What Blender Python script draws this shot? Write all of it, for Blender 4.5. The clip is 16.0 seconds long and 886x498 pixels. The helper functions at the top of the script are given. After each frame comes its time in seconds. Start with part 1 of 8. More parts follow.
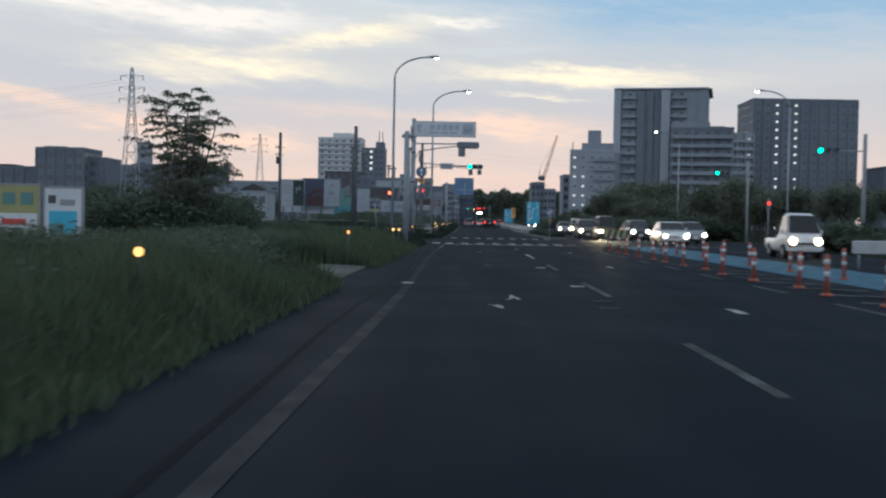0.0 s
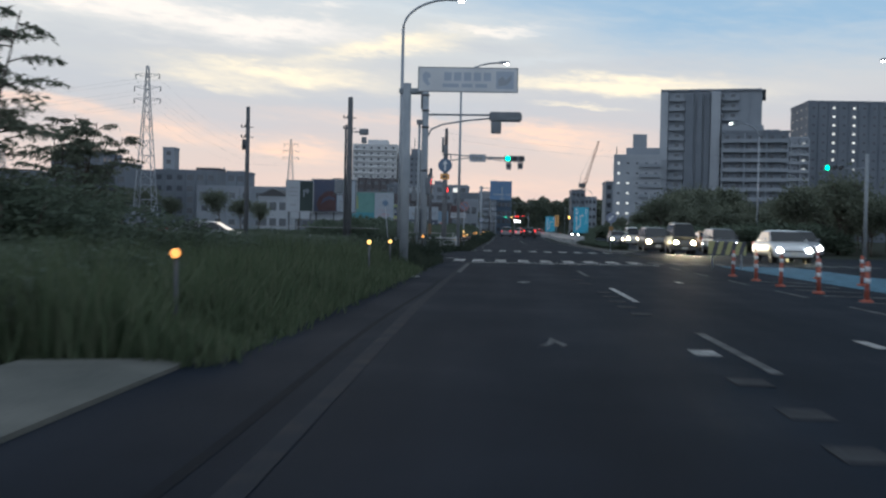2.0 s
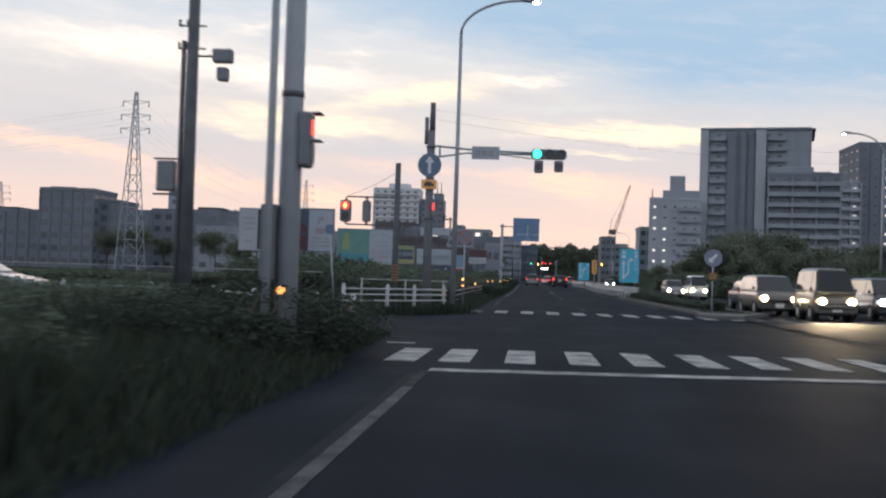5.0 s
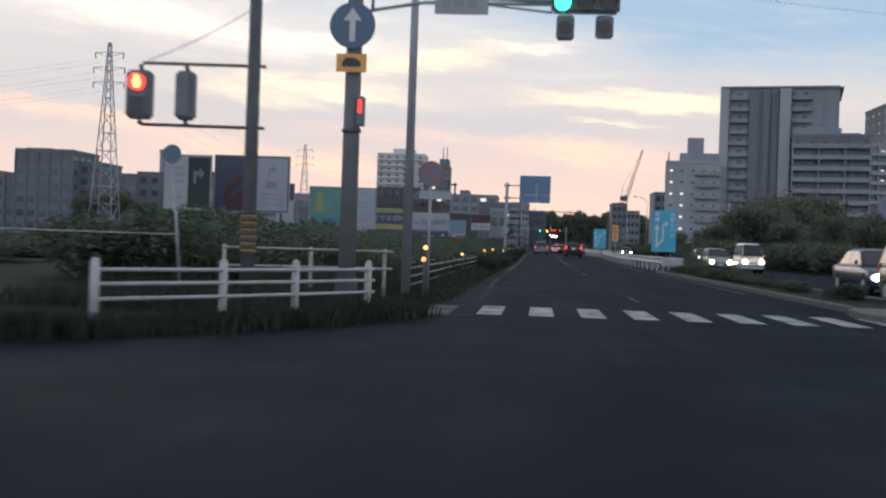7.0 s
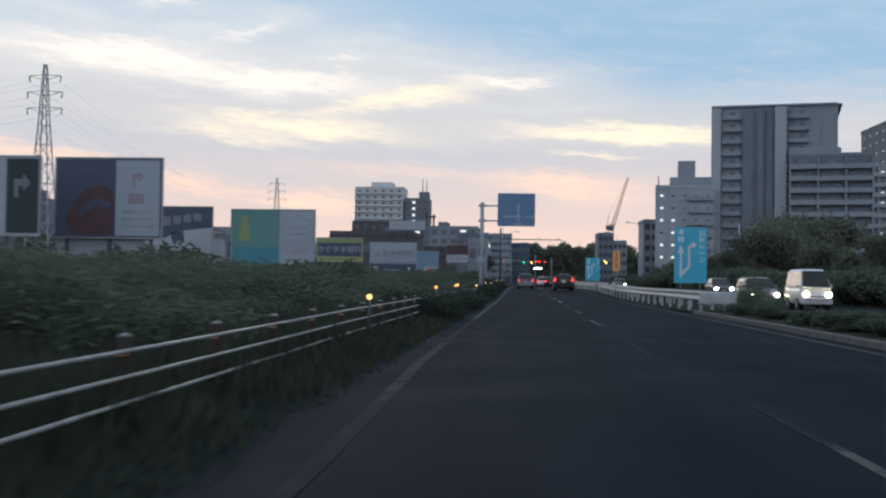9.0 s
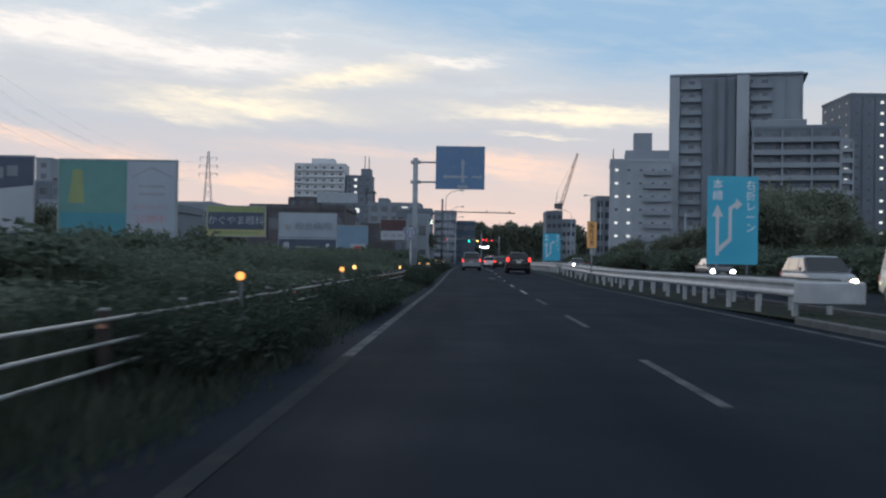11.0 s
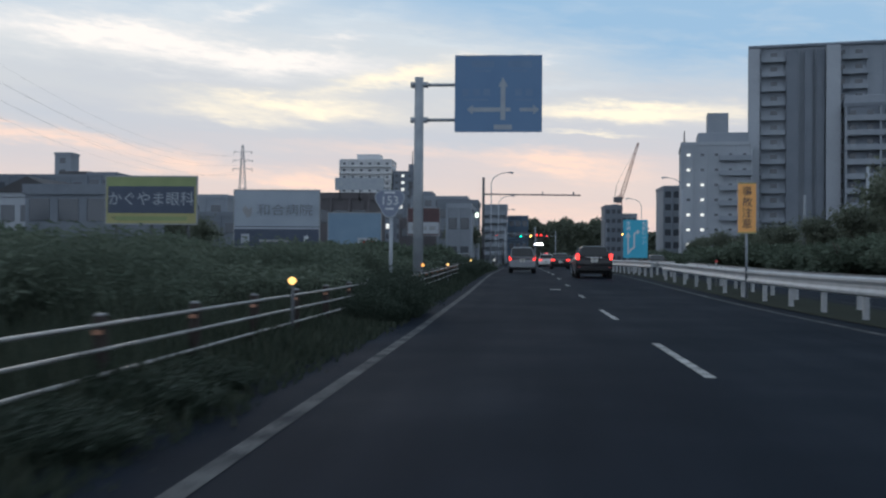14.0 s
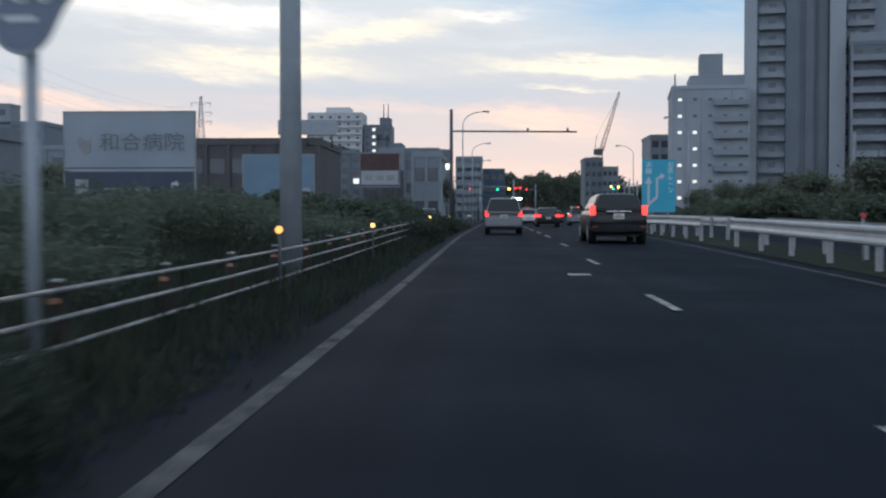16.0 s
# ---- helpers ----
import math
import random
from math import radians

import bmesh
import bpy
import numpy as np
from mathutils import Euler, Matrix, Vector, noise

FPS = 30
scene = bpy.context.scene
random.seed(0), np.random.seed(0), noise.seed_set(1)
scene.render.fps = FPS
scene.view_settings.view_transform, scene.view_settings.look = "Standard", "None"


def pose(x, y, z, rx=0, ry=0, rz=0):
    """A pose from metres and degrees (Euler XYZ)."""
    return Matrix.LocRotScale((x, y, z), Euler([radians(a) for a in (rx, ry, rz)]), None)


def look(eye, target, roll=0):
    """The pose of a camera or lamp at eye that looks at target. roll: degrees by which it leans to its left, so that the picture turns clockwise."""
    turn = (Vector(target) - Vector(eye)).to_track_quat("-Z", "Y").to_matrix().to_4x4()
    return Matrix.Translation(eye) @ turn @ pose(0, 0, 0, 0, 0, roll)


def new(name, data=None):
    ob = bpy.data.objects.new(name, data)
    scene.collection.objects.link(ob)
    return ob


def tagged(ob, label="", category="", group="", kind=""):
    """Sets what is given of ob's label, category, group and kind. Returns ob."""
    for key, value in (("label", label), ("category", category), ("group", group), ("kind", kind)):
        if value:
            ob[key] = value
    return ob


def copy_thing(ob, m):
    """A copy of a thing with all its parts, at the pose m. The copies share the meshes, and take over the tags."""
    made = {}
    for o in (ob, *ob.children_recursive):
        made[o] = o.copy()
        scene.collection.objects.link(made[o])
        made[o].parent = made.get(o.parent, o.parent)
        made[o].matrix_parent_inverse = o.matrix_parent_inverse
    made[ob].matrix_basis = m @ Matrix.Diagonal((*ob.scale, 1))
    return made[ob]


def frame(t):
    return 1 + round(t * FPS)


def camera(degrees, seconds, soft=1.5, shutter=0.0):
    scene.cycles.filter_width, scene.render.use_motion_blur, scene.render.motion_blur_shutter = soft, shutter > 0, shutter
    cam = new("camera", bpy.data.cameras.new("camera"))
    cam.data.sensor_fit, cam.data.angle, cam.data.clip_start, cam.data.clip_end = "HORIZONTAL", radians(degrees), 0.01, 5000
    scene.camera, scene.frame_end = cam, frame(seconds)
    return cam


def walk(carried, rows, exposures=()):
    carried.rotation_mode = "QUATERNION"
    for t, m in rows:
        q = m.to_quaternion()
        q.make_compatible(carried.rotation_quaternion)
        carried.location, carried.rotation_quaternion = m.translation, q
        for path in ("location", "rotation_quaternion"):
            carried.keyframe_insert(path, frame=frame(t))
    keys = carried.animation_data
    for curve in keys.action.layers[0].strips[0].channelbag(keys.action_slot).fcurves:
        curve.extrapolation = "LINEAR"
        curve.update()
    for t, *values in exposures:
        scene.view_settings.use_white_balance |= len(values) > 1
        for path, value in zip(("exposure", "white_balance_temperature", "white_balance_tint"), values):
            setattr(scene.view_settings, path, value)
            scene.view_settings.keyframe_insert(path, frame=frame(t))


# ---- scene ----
cam = camera(43.4, 16.0, soft=2.2, shutter=0.5)
PATH = [
    (0, pose(0.27, 0.00, 1.150, 88.62, -1.14, 1.26)),
    (0.5, pose(0.33, 4.72, 1.160, 88.21, -1.19, 2.46)),
    (1, pose(0.37, 9.42, 1.151, 87.11, -1.54, 2.25)),
    (1.5, pose(0.35, 14.08, 1.139, 87.84, -1.68, 2.45)),
    (2, pose(0.30, 18.68, 1.115, 89.04, -1.28, 3.19)),
    (2.5, pose(0.31, 23.17, 1.099, 90.66, -0.91, 3.77)),
    (3, pose(0.32, 27.62, 1.111, 91.65, -0.95, 4.38)),
    (3.2, pose(0.32, 29.40, 1.103, 91.76, -1.34, 4.62)),
    (5.3, pose(0.25, 48.04, 1.107, 91.27, -1.91, 4.49)),
    (5.5, pose(0.24, 49.82, 1.117, 90.97, -1.76, 4.45)),
    (6, pose(0.18, 54.27, 1.113, 90.49, -1.67, 4.23)),
    (6.5, pose(0.13, 58.80, 1.111, 90.01, -1.91, 4.25)),
    (7, pose(0.09, 63.41, 1.120, 89.78, -2.00, 4.88)),
    (7.5, pose(0.07, 68.12, 1.117, 89.53, -1.99, 5.21)),
    (8, pose(0.09, 72.83, 1.170, 90.26, -0.82, 4.84)),
    (8.5, pose(0.14, 77.63, 1.136, 91.76, -0.76, 4.80)),
    (9, pose(0.13, 82.71, 1.130, 91.60, -0.82, 4.06)),
    (9.5, pose(0.09, 87.91, 1.129, 91.41, -0.88, 3.47)),
    (10, pose(0.04, 93.16, 1.129, 91.50, -0.62, 2.39)),
    (10.2, pose(0.04, 95.20, 1.121, 91.30, -0.55, 1.80)),
    (12.3, pose(0.33, 115.80, 1.129, 90.27, -1.03, 1.06)),
    (12.5, pose(0.34, 117.74, 1.136, 90.20, -1.13, 1.15)),
    (13, pose(0.34, 122.54, 1.139, 90.25, -1.23, 2.20)),
    (13.5, pose(0.35, 127.29, 1.132, 90.71, -1.07, 3.59)),
    (14, pose(0.40, 132.02, 1.131, 90.54, -0.43, 3.99)),
    (14.5, pose(0.39, 136.87, 1.138, 89.50, -0.08, 3.54)),
    (15, pose(0.33, 141.82, 1.145, 88.84, 0.39, 3.06)),
    (15.5, pose(0.26, 146.83, 1.136, 88.69, 0.33, 2.73)),
    (16, pose(0.16, 151.82, 1.131, 88.31, 0.02, 2.72)),
]
SUN_DIR = (-0.30, 0.94, 0.16)
EXPOSURES = [(0.0, 0.05, 6000, 6), (0.5, 0.15, 6000, 6), (1.5, 0.12, 6000, 6), (2.5, 0.05, 6100, 7), (3.2, 0.12, 6250, 9), (5.3, 0.25, 6550, 13), (7.5, 0.22, 6550, 13), (8.5, 0.15, 6250, 10), (10.0, 0.1, 6050, 9), (12.5, 0.0, 5950, 7), (14.5, 0.12, 5950, 7), (16.0, 0.22, 5950, 7)]
walk(cam, PATH, EXPOSURES)


# ---- small node helpers ----
def mat(name):
    m = bpy.data.materials.new(name)
    m.use_nodes = True
    n = m.node_tree.nodes
    return m, n, m.node_tree.links, n["Principled BSDF"]


def ramp(n, stops, mode="LINEAR"):
    r = n.new("ShaderNodeValToRGB")
    e = r.color_ramp.elements
    r.color_ramp.interpolation = mode
    while len(e) < len(stops):
        e.new(0.5)
    for el, (p, c) in zip(e, stops):
        el.position = p
        el.color = (*c, 1) if len(c) == 3 else c
    return r


def math_node(n, links, op, a, b=None, c=None, clamp=False):
    k = n.new("ShaderNodeMath")
    k.operation, k.use_clamp = op, clamp
    for i, v in enumerate((a, b, c)):
        if v is None:
            continue
        if isinstance(v, (int, float)):
            k.inputs[i].default_value = v
        else:
            links.new(v, k.inputs[i])
    return k.outputs[0]


def mix_col(n, links, fac, a, b, kind="MIX"):
    k = n.new("ShaderNodeMix")
    k.data_type, k.blend_type = "RGBA", kind
    for sock, v in ((k.inputs[0], fac), (k.inputs[6], a), (k.inputs[7], b)):
        if isinstance(v, (int, float)):
            sock.default_value = v
        elif isinstance(v, tuple):
            sock.default_value = (*v, 1)
        else:
            links.new(v, sock)
    return k.outputs[2]


# ---- world: dusk sky with soft cloud banks ----
# cloud banks: bearing and height in degrees, half-length, half-depth, slope, strength
WHITE_CLOUDS = [(-19.4, 10.6, 7.4, 0.95, -0.10, 0.85), (-20.5, 11.0, 3.2, 0.35, -0.05, 0.5), (-12.0, 9.9, 5.0, 0.50, -0.04, 0.55), (-9.6, 11.2, 1.3, 0.24, 0.0, 0.5),
                (-18.4, 13.5, 1.8, 0.40, 0.0, 0.7), (-14.2, 12.2, 1.2, 0.30, 0.4, 0.45), (-10.7, 10.3, 2.6, 0.35, 0.0, 0.4), (-0.8, 10.2, 2.4, 0.18, 0.0, 0.75)]
CREAM_CLOUDS = [(-11.8, 7.7, 4.9, 0.55, -0.06, 0.9), (-14.4, 7.1, 2.6, 0.35, -0.10, 0.4), (-6.6, 9.2, 3.6, 0.42, 0.16, 0.85), (5.5, 7.5, 5.6, 0.40, -0.03, 1.0), (3.8, 6.4, 1.8, 0.13, -0.02, 0.6)]
ROSE_CLOUDS = [(-24.4, 5.9, 5.2, 0.38, -0.12, 0.65), (-17.1, 4.6, 3.2, 0.50, -0.10, 0.6), (-11.0, 3.9, 2.2, 0.45, -0.10, 0.85), (1.0, 5.0, 3.3, 0.48, -0.02, 0.85),
               (4.4, 4.3, 2.6, 0.58, 0.0, 0.45), (-6.6, 5.6, 5.8, 0.40, -0.02, 0.3), (-2.2, 2.2, 12.0, 0.70, 0.0, 0.4)]
GREY_CLOUDS = [(-16.9, 8.7, 7.6, 0.58, -0.06, 0.6), (-22.8, 7.2, 4.9, 0.70, -0.05, 0.6), (-2.0, 9.5, 3.8, 0.30, -0.05, 0.55), (-7.2, 6.5, 6.4, 0.47, -0.02, 0.6),
               (-0.8, 6.1, 4.4, 0.35, -0.02, 0.4), (-12.9, 5.5, 4.7, 0.30, -0.03, 0.4), (6.4, 8.6, 4.1, 0.35, 0.0, 0.5)]
PALE_CLOUDS = [(-14.8, 12.5, 4.7, 0.64, 0.20, 0.6), (-23.0, 12.7, 4.7, 0.47, -0.10, 0.5), (-8.4, 12.2, 3.5, 0.41, 0.20, 0.5), (-5.2, 11.1, 4.4, 0.35, -0.10, 0.5), (2.1, 8.9, 4.1, 0.30, -0.02, 0.45)]
SKY_STOPS = [(0.0, (0.58, 0.43, 0.39)), (0.05, (0.66, 0.49, 0.43)), (0.115, (0.64, 0.51, 0.45)), (0.165, (0.56, 0.49, 0.47)), (0.215, (0.51, 0.485, 0.485)),
             (0.285, (0.53, 0.515, 0.505)), (0.35, (0.55, 0.545, 0.535)), (0.42, (0.46, 0.505, 0.545)), (0.50, (0.40, 0.475, 0.545)), (1.0, (0.35, 0.43, 0.53))]
SKY_BLUE = (0.285, 0.405, 0.525)
SKY_CREAM = (0.94, 0.78, 0.56)
SKY_WHITE = (0.84, 0.74, 0.655)
SKY_ROSE = (0.88, 0.60, 0.45)
SKY_GREY = (0.48, 0.475, 0.49)
SKY_PALE = (0.59, 0.595, 0.59)
SKY_HIGH = (0.46, 0.515, 0.59)
SKY_POWER = 1.25


def make_sky():
    w = bpy.data.worlds.new("dusk_sky")
    scene.world = w
    w.use_nodes = True
    n, l = w.node_tree.nodes, w.node_tree.links
    out, bg = n["World Output"], n["Background"]
    co = n.new("ShaderNodeTexCoord")
    sep = n.new("ShaderNodeSeparateXYZ")
    l.new(co.outputs["Generated"], sep.inputs[0])
    x, y, z = sep.outputs
    bearing = math_node(n, l, "MULTIPLY", math_node(n, l, "ARCTAN2", x, y), 57.2958)
    height = math_node(n, l, "MULTIPLY", math_node(n, l, "ARCSINE", z), 57.2958)

    def wisps(su, sv, detail, off, rough=0.55):
        cb = n.new("ShaderNodeCombineXYZ")
        l.new(math_node(n, l, "MULTIPLY", bearing, su), cb.inputs[0])
        l.new(math_node(n, l, "MULTIPLY_ADD", bearing, sv * 0.08, math_node(n, l, "MULTIPLY_ADD", height, sv, off)), cb.inputs[1])
        t = n.new("ShaderNodeTexNoise")
        t.inputs["Scale"].default_value, t.inputs["Detail"].default_value, t.inputs["Roughness"].default_value = 1.0, detail, rough
        t.inputs["Distortion"].default_value = 0.25
        l.new(cb.outputs[0], t.inputs["Vector"])
        parts = n.new("ShaderNodeSeparateColor")
        l.new(t.outputs["Color"], parts.inputs[0])
        return t.outputs["Fac"], parts.outputs[0], parts.outputs[1]

    big, b1, b2 = wisps(0.10, 0.50, 3, 3.1)
    mid, m1, m2 = wisps(0.26, 1.35, 5, 7.7, 0.6)
    fine, f1, f2 = wisps(0.8, 3.6, 6, 1.3, 0.66)

    def shifted(base, noise_a, ka, noise_b, kb):
        t = math_node(n, l, "MULTIPLY_ADD", math_node(n, l, "SUBTRACT", noise_a, 0.5), ka, base)
        return math_node(n, l, "MULTIPLY_ADD", math_node(n, l, "SUBTRACT", noise_b, 0.5), kb, t)

    u = shifted(bearing, b1, 3.0, m1, 4.5)
    v = shifted(height, b2, 0.7, m2, 1.5)
    v = math_node(n, l, "MULTIPLY_ADD", math_node(n, l, "SUBTRACT", f2, 0.5), 0.75, v)

    def banks(rows):
        total = None
        for cu, cv, su, sv, slope, k in rows:
            du = math_node(n, l, "MULTIPLY_ADD", u, 1 / su, -cu / su)
            dv = math_node(n, l, "MULTIPLY_ADD", v, 1 / sv, math_node(n, l, "MULTIPLY_ADD", u, -slope / sv, (slope * cu - cv) / sv))
            d = math_node(n, l, "MULTIPLY_ADD", dv, dv, math_node(n, l, "MULTIPLY", du, du))
            g = math_node(n, l, "EXPONENT", math_node(n, l, "MULTIPLY", d, -1.0))
            total = math_node(n, l, "MULTIPLY", g, k) if total is None else math_node(n, l, "MULTIPLY_ADD", g, k, total)
        return total

    ragged = math_node(n, l, "MULTIPLY_ADD", fine, 1.7, math_node(n, l, "MULTIPLY_ADD", mid, 1.1, -0.38), clamp=False)
    ragged = math_node(n, l, "MAXIMUM", ragged, 0.0)
    base = ramp(n, SKY_STOPS)
    l.new(math_node(n, l, "MULTIPLY", v, 1 / 30.0, clamp=True), base.inputs[0])
    col = mix_col(n, l, math_node(n, l, "MULTIPLY", banks(PALE_CLOUDS), ragged, clamp=True), base.outputs[0], SKY_PALE)
    # clear blue to the upper right
    side = math_node(n, l, "MINIMUM", math_node(n, l, "ADD", u, 4.0), 11.5)
    clear = math_node(n, l, "MULTIPLY", math_node(n, l, "MULTIPLY_ADD", side, 0.27, math_node(n, l, "SUBTRACT", v, 11.0)), 0.36, clamp=True)
    clear = math_node(n, l, "MULTIPLY", clear, math_node(n, l, "MULTIPLY_ADD", mid, -1.3, 1.6, clamp=True), clamp=True)
    col = mix_col(n, l, clear, col, SKY_BLUE)
    col = mix_col(n, l, math_node(n, l, "MULTIPLY", banks(GREY_CLOUDS), ragged, clamp=True), col, SKY_GREY)
    # away from the sunset the same cloud goes on in loose streaks
    far = math_node(n, l, "MULTIPLY_ADD", math_node(n, l, "ABSOLUTE", bearing), 0.06, -1.9, clamp=True)
    loose = ramp(n, [(0.48, (0, 0, 0)), (0.66, (0.7, 0.7, 0.7))])
    l.new(mid, loose.inputs[0])
    streak = math_node(n, l, "MULTIPLY", loose.outputs[0], far)
    col = mix_col(n, l, math_node(n, l, "MULTIPLY", banks(WHITE_CLOUDS), ragged, clamp=True), col, SKY_WHITE)
    col = mix_col(n, l, math_node(n, l, "MULTIPLY_ADD", banks(CREAM_CLOUDS), ragged, streak, clamp=True), col, SKY_CREAM)
    col = mix_col(n, l, math_node(n, l, "MULTIPLY", banks(ROSE_CLOUDS), ragged, clamp=True), col, SKY_ROSE)
    # the side away from the sunset is duller
    back = math_node(n, l, "MULTIPLY_ADD", y, -0.9, 0.25, clamp=True)
    col = mix_col(n, l, back, col, (0.66, 0.72, 0.82))
    sky = n.new("ShaderNodeTexSky")
    sky.sky_type, sky.sun_disc = "NISHITA", False
    sky.sun_elevation, sky.sun_rotation = radians(3.0), math.atan2(SUN_DIR[0], SUN_DIR[1])
    dome = math_node(n, l, "MULTIPLY_ADD", z, 2.2, -0.62, clamp=True)
    high = mix_col(n, l, 1.0, sky.outputs[0], (0.10, 0.10, 0.10), "MULTIPLY")
    high = mix_col(n, l, 0.8, high, SKY_HIGH)
    col = mix_col(n, l, dome, col, high)
    l.new(col, bg.inputs[0])
    bg.inputs[1].default_value = SKY_POWER
    l.new(bg.outputs[0], out.inputs[0])


make_sky()
sun_data = bpy.data.lights.new("sun", "SUN")
sun_data.energy, sun_data.angle, sun_data.color = 0.2, radians(25), (1.0, 0.82, 0.68)
sun = new("sun", sun_data)
sun.matrix_world = look((0, 0, 0), tuple(-c for c in SUN_DIR))


# ---- materials ----
def surface(name, a, b, scale=4.0, rough=0.8, metal=0.0, bump=0.15, fine=60.0, spec=0.3, by_object=0.0):
    """A painted, cast or growing surface: two colours mixed at a coarse and a fine scale, with fine relief."""
    m, n, l, p = mat(name)
    co = n.new("ShaderNodeTexCoord")
    t1, t2 = n.new("ShaderNodeTexNoise"), n.new("ShaderNodeTexNoise")
    for t, s, d in ((t1, scale, 5), (t2, fine, 3)):
        t.inputs["Scale"].default_value, t.inputs["Detail"].default_value = s, d
        l.new(co.outputs["Object"], t.inputs["Vector"])
    r = ramp(n, [(0.33, (0, 0, 0)), (0.68, (1, 1, 1))])
    l.new(math_node(n, l, "MULTIPLY_ADD", t2.outputs["Fac"], 0.35, math_node(n, l, "MULTIPLY", t1.outputs["Fac"], 0.65)), r.inputs[0])
    col = mix_col(n, l, r.outputs[0], a, b)
    if by_object:
        info = n.new("ShaderNodeObjectInfo")
        hsv = n.new("ShaderNodeHueSaturation")
        l.new(math_node(n, l, "MULTIPLY_ADD", info.outputs["Random"], by_object, 1 - by_object / 2), hsv.inputs["Value"])
        l.new(col, hsv.inputs["Color"])
        col = hsv.outputs[0]
    l.new(col, p.inputs["Base Color"])
    p.inputs["Metallic"].default_value = metal
    p.inputs["Specular IOR Level"].default_value = spec
    l.new(math_node(n, l, "MULTIPLY_ADD", t1.outputs["Fac"], 0.25, rough - 0.12, clamp=True), p.inputs["Roughness"])
    if bump:
        bp = n.new("ShaderNodeBump")
        bp.inputs["Strength"].default_value, bp.inputs["Distance"].default_value = bump, 0.02
        l.new(t2.outputs["Fac"], bp.inputs["Height"])
        l.new(bp.outputs[0], p.inputs["Normal"])
    return m


def glow(name, colour, power, body=(0.1, 0.1, 0.1)):
    m, n, l, p = mat(name)
    p.inputs["Base Color"].default_value = (*body, 1)
    p.inputs["Roughness"].default_value = 0.3
    p.inputs["Emission Color"].default_value = (*colour, 1)
    p.inputs["Emission Strength"].default_value = power
    return m


def foliage(name, a, b, c, gloss=0.15, rough=0.75):
    m, n, l, p = mat(name)
    geo = n.new("ShaderNodeNewGeometry")
    info = n.new("ShaderNodeObjectInfo")
    r = ramp(n, [(0.0, a), (0.55, b), (1.0, c)])
    l.new(math_node(n, l, "MULTIPLY_ADD", info.outputs["Random"], 0.35, math_node(n, l, "MULTIPLY", geo.outputs["Random Per Island"], 0.65)), r.inputs[0])
    l.new(r.outputs[0], p.inputs["Base Color"])
    p.inputs["Roughness"].default_value = rough
    p.inputs["Specular IOR Level"].default_value = gloss
    tr, mx = n.new("ShaderNodeBsdfTranslucent"), n.new("ShaderNodeMixShader")
    l.new(r.outputs[0], tr.inputs["Color"])
    mx.inputs[0].default_value = 0.35
    l.new(p.outputs[0], mx.inputs[1])
    l.new(tr.outputs[0], mx.inputs[2])
    l.new(mx.outputs[0], n["Material Output"].inputs["Surface"])
    return m


def glass_mat(name, tint=(0.02, 0.025, 0.03), rough=0.08):
    m, n, l, p = mat(name)
    co, t = n.new("ShaderNodeTexCoord"), n.new("ShaderNodeTexNoise")
    t.inputs["Scale"].default_value = 1.5
    l.new(co.outputs["Object"], t.inputs["Vector"])
    l.new(math_node(n, l, "MULTIPLY_ADD", t.outputs["Fac"], 0.08, rough - 0.03, clamp=True), p.inputs["Roughness"])
    p.inputs["Base Color"].default_value = (*tint, 1)
    p.inputs["Specular IOR Level"].default_value = 0.5
    return m


def asphalt_mat():
    m, n, l, p = mat("asphalt")
    co = n.new("ShaderNodeTexCoord")
    mp = n.new("ShaderNodeMapping")
    mp.inputs["Scale"].default_value = (1.0, 0.06, 1.0)
    l.new(co.outputs["Object"], mp.inputs["Vector"])
    t0, t1, t2 = [n.new("ShaderNodeTexNoise") for _ in range(3)]
    for t, s, d, v in ((t0, 1.1, 4, mp.outputs[0]), (t1, 0.45, 6, co.outputs["Object"]), (t2, 70, 2, co.outputs["Object"])):
        t.inputs["Scale"].default_value, t.inputs["Detail"].default_value = s, d
        l.new(v, t.inputs["Vector"])
    f = math_node(n, l, "MULTIPLY_ADD", t0.outputs["Fac"], 0.5, math_node(n, l, "MULTIPLY", t1.outputs["Fac"], 0.5))
    r = ramp(n, [(0.26, (0.0075, 0.0104, 0.0158)), (0.52, (0.0119, 0.0160, 0.0239)), (0.76, (0.0202, 0.0255, 0.0352))])
    l.new(f, r.inputs[0])
    g = ramp(n, [(0.3, (0.7, 0.7, 0.7)), (0.7, (1.25, 1.25, 1.25))])
    l.new(t2.outputs["Fac"], g.inputs[0])
    l.new(mix_col(n, l, 1.0, r.outputs[0], g.outputs[0], "MULTIPLY"), p.inputs["Base Color"])
    l.new(math_node(n, l, "MULTIPLY_ADD", f, -0.25, 0.86), p.inputs["Roughness"])
    p.inputs["Specular IOR Level"].default_value = 0.02
    p.inputs["Specular Tint"].default_value = (0.7, 0.86, 1.0, 1)
    bp = n.new("ShaderNodeBump")
    bp.inputs["Strength"].default_value, bp.inputs["Distance"].default_value = 0.35, 0.01
    l.new(t2.outputs["Fac"], bp.inputs["Height"])
    l.new(bp.outputs[0], p.inputs["Normal"])
    return m


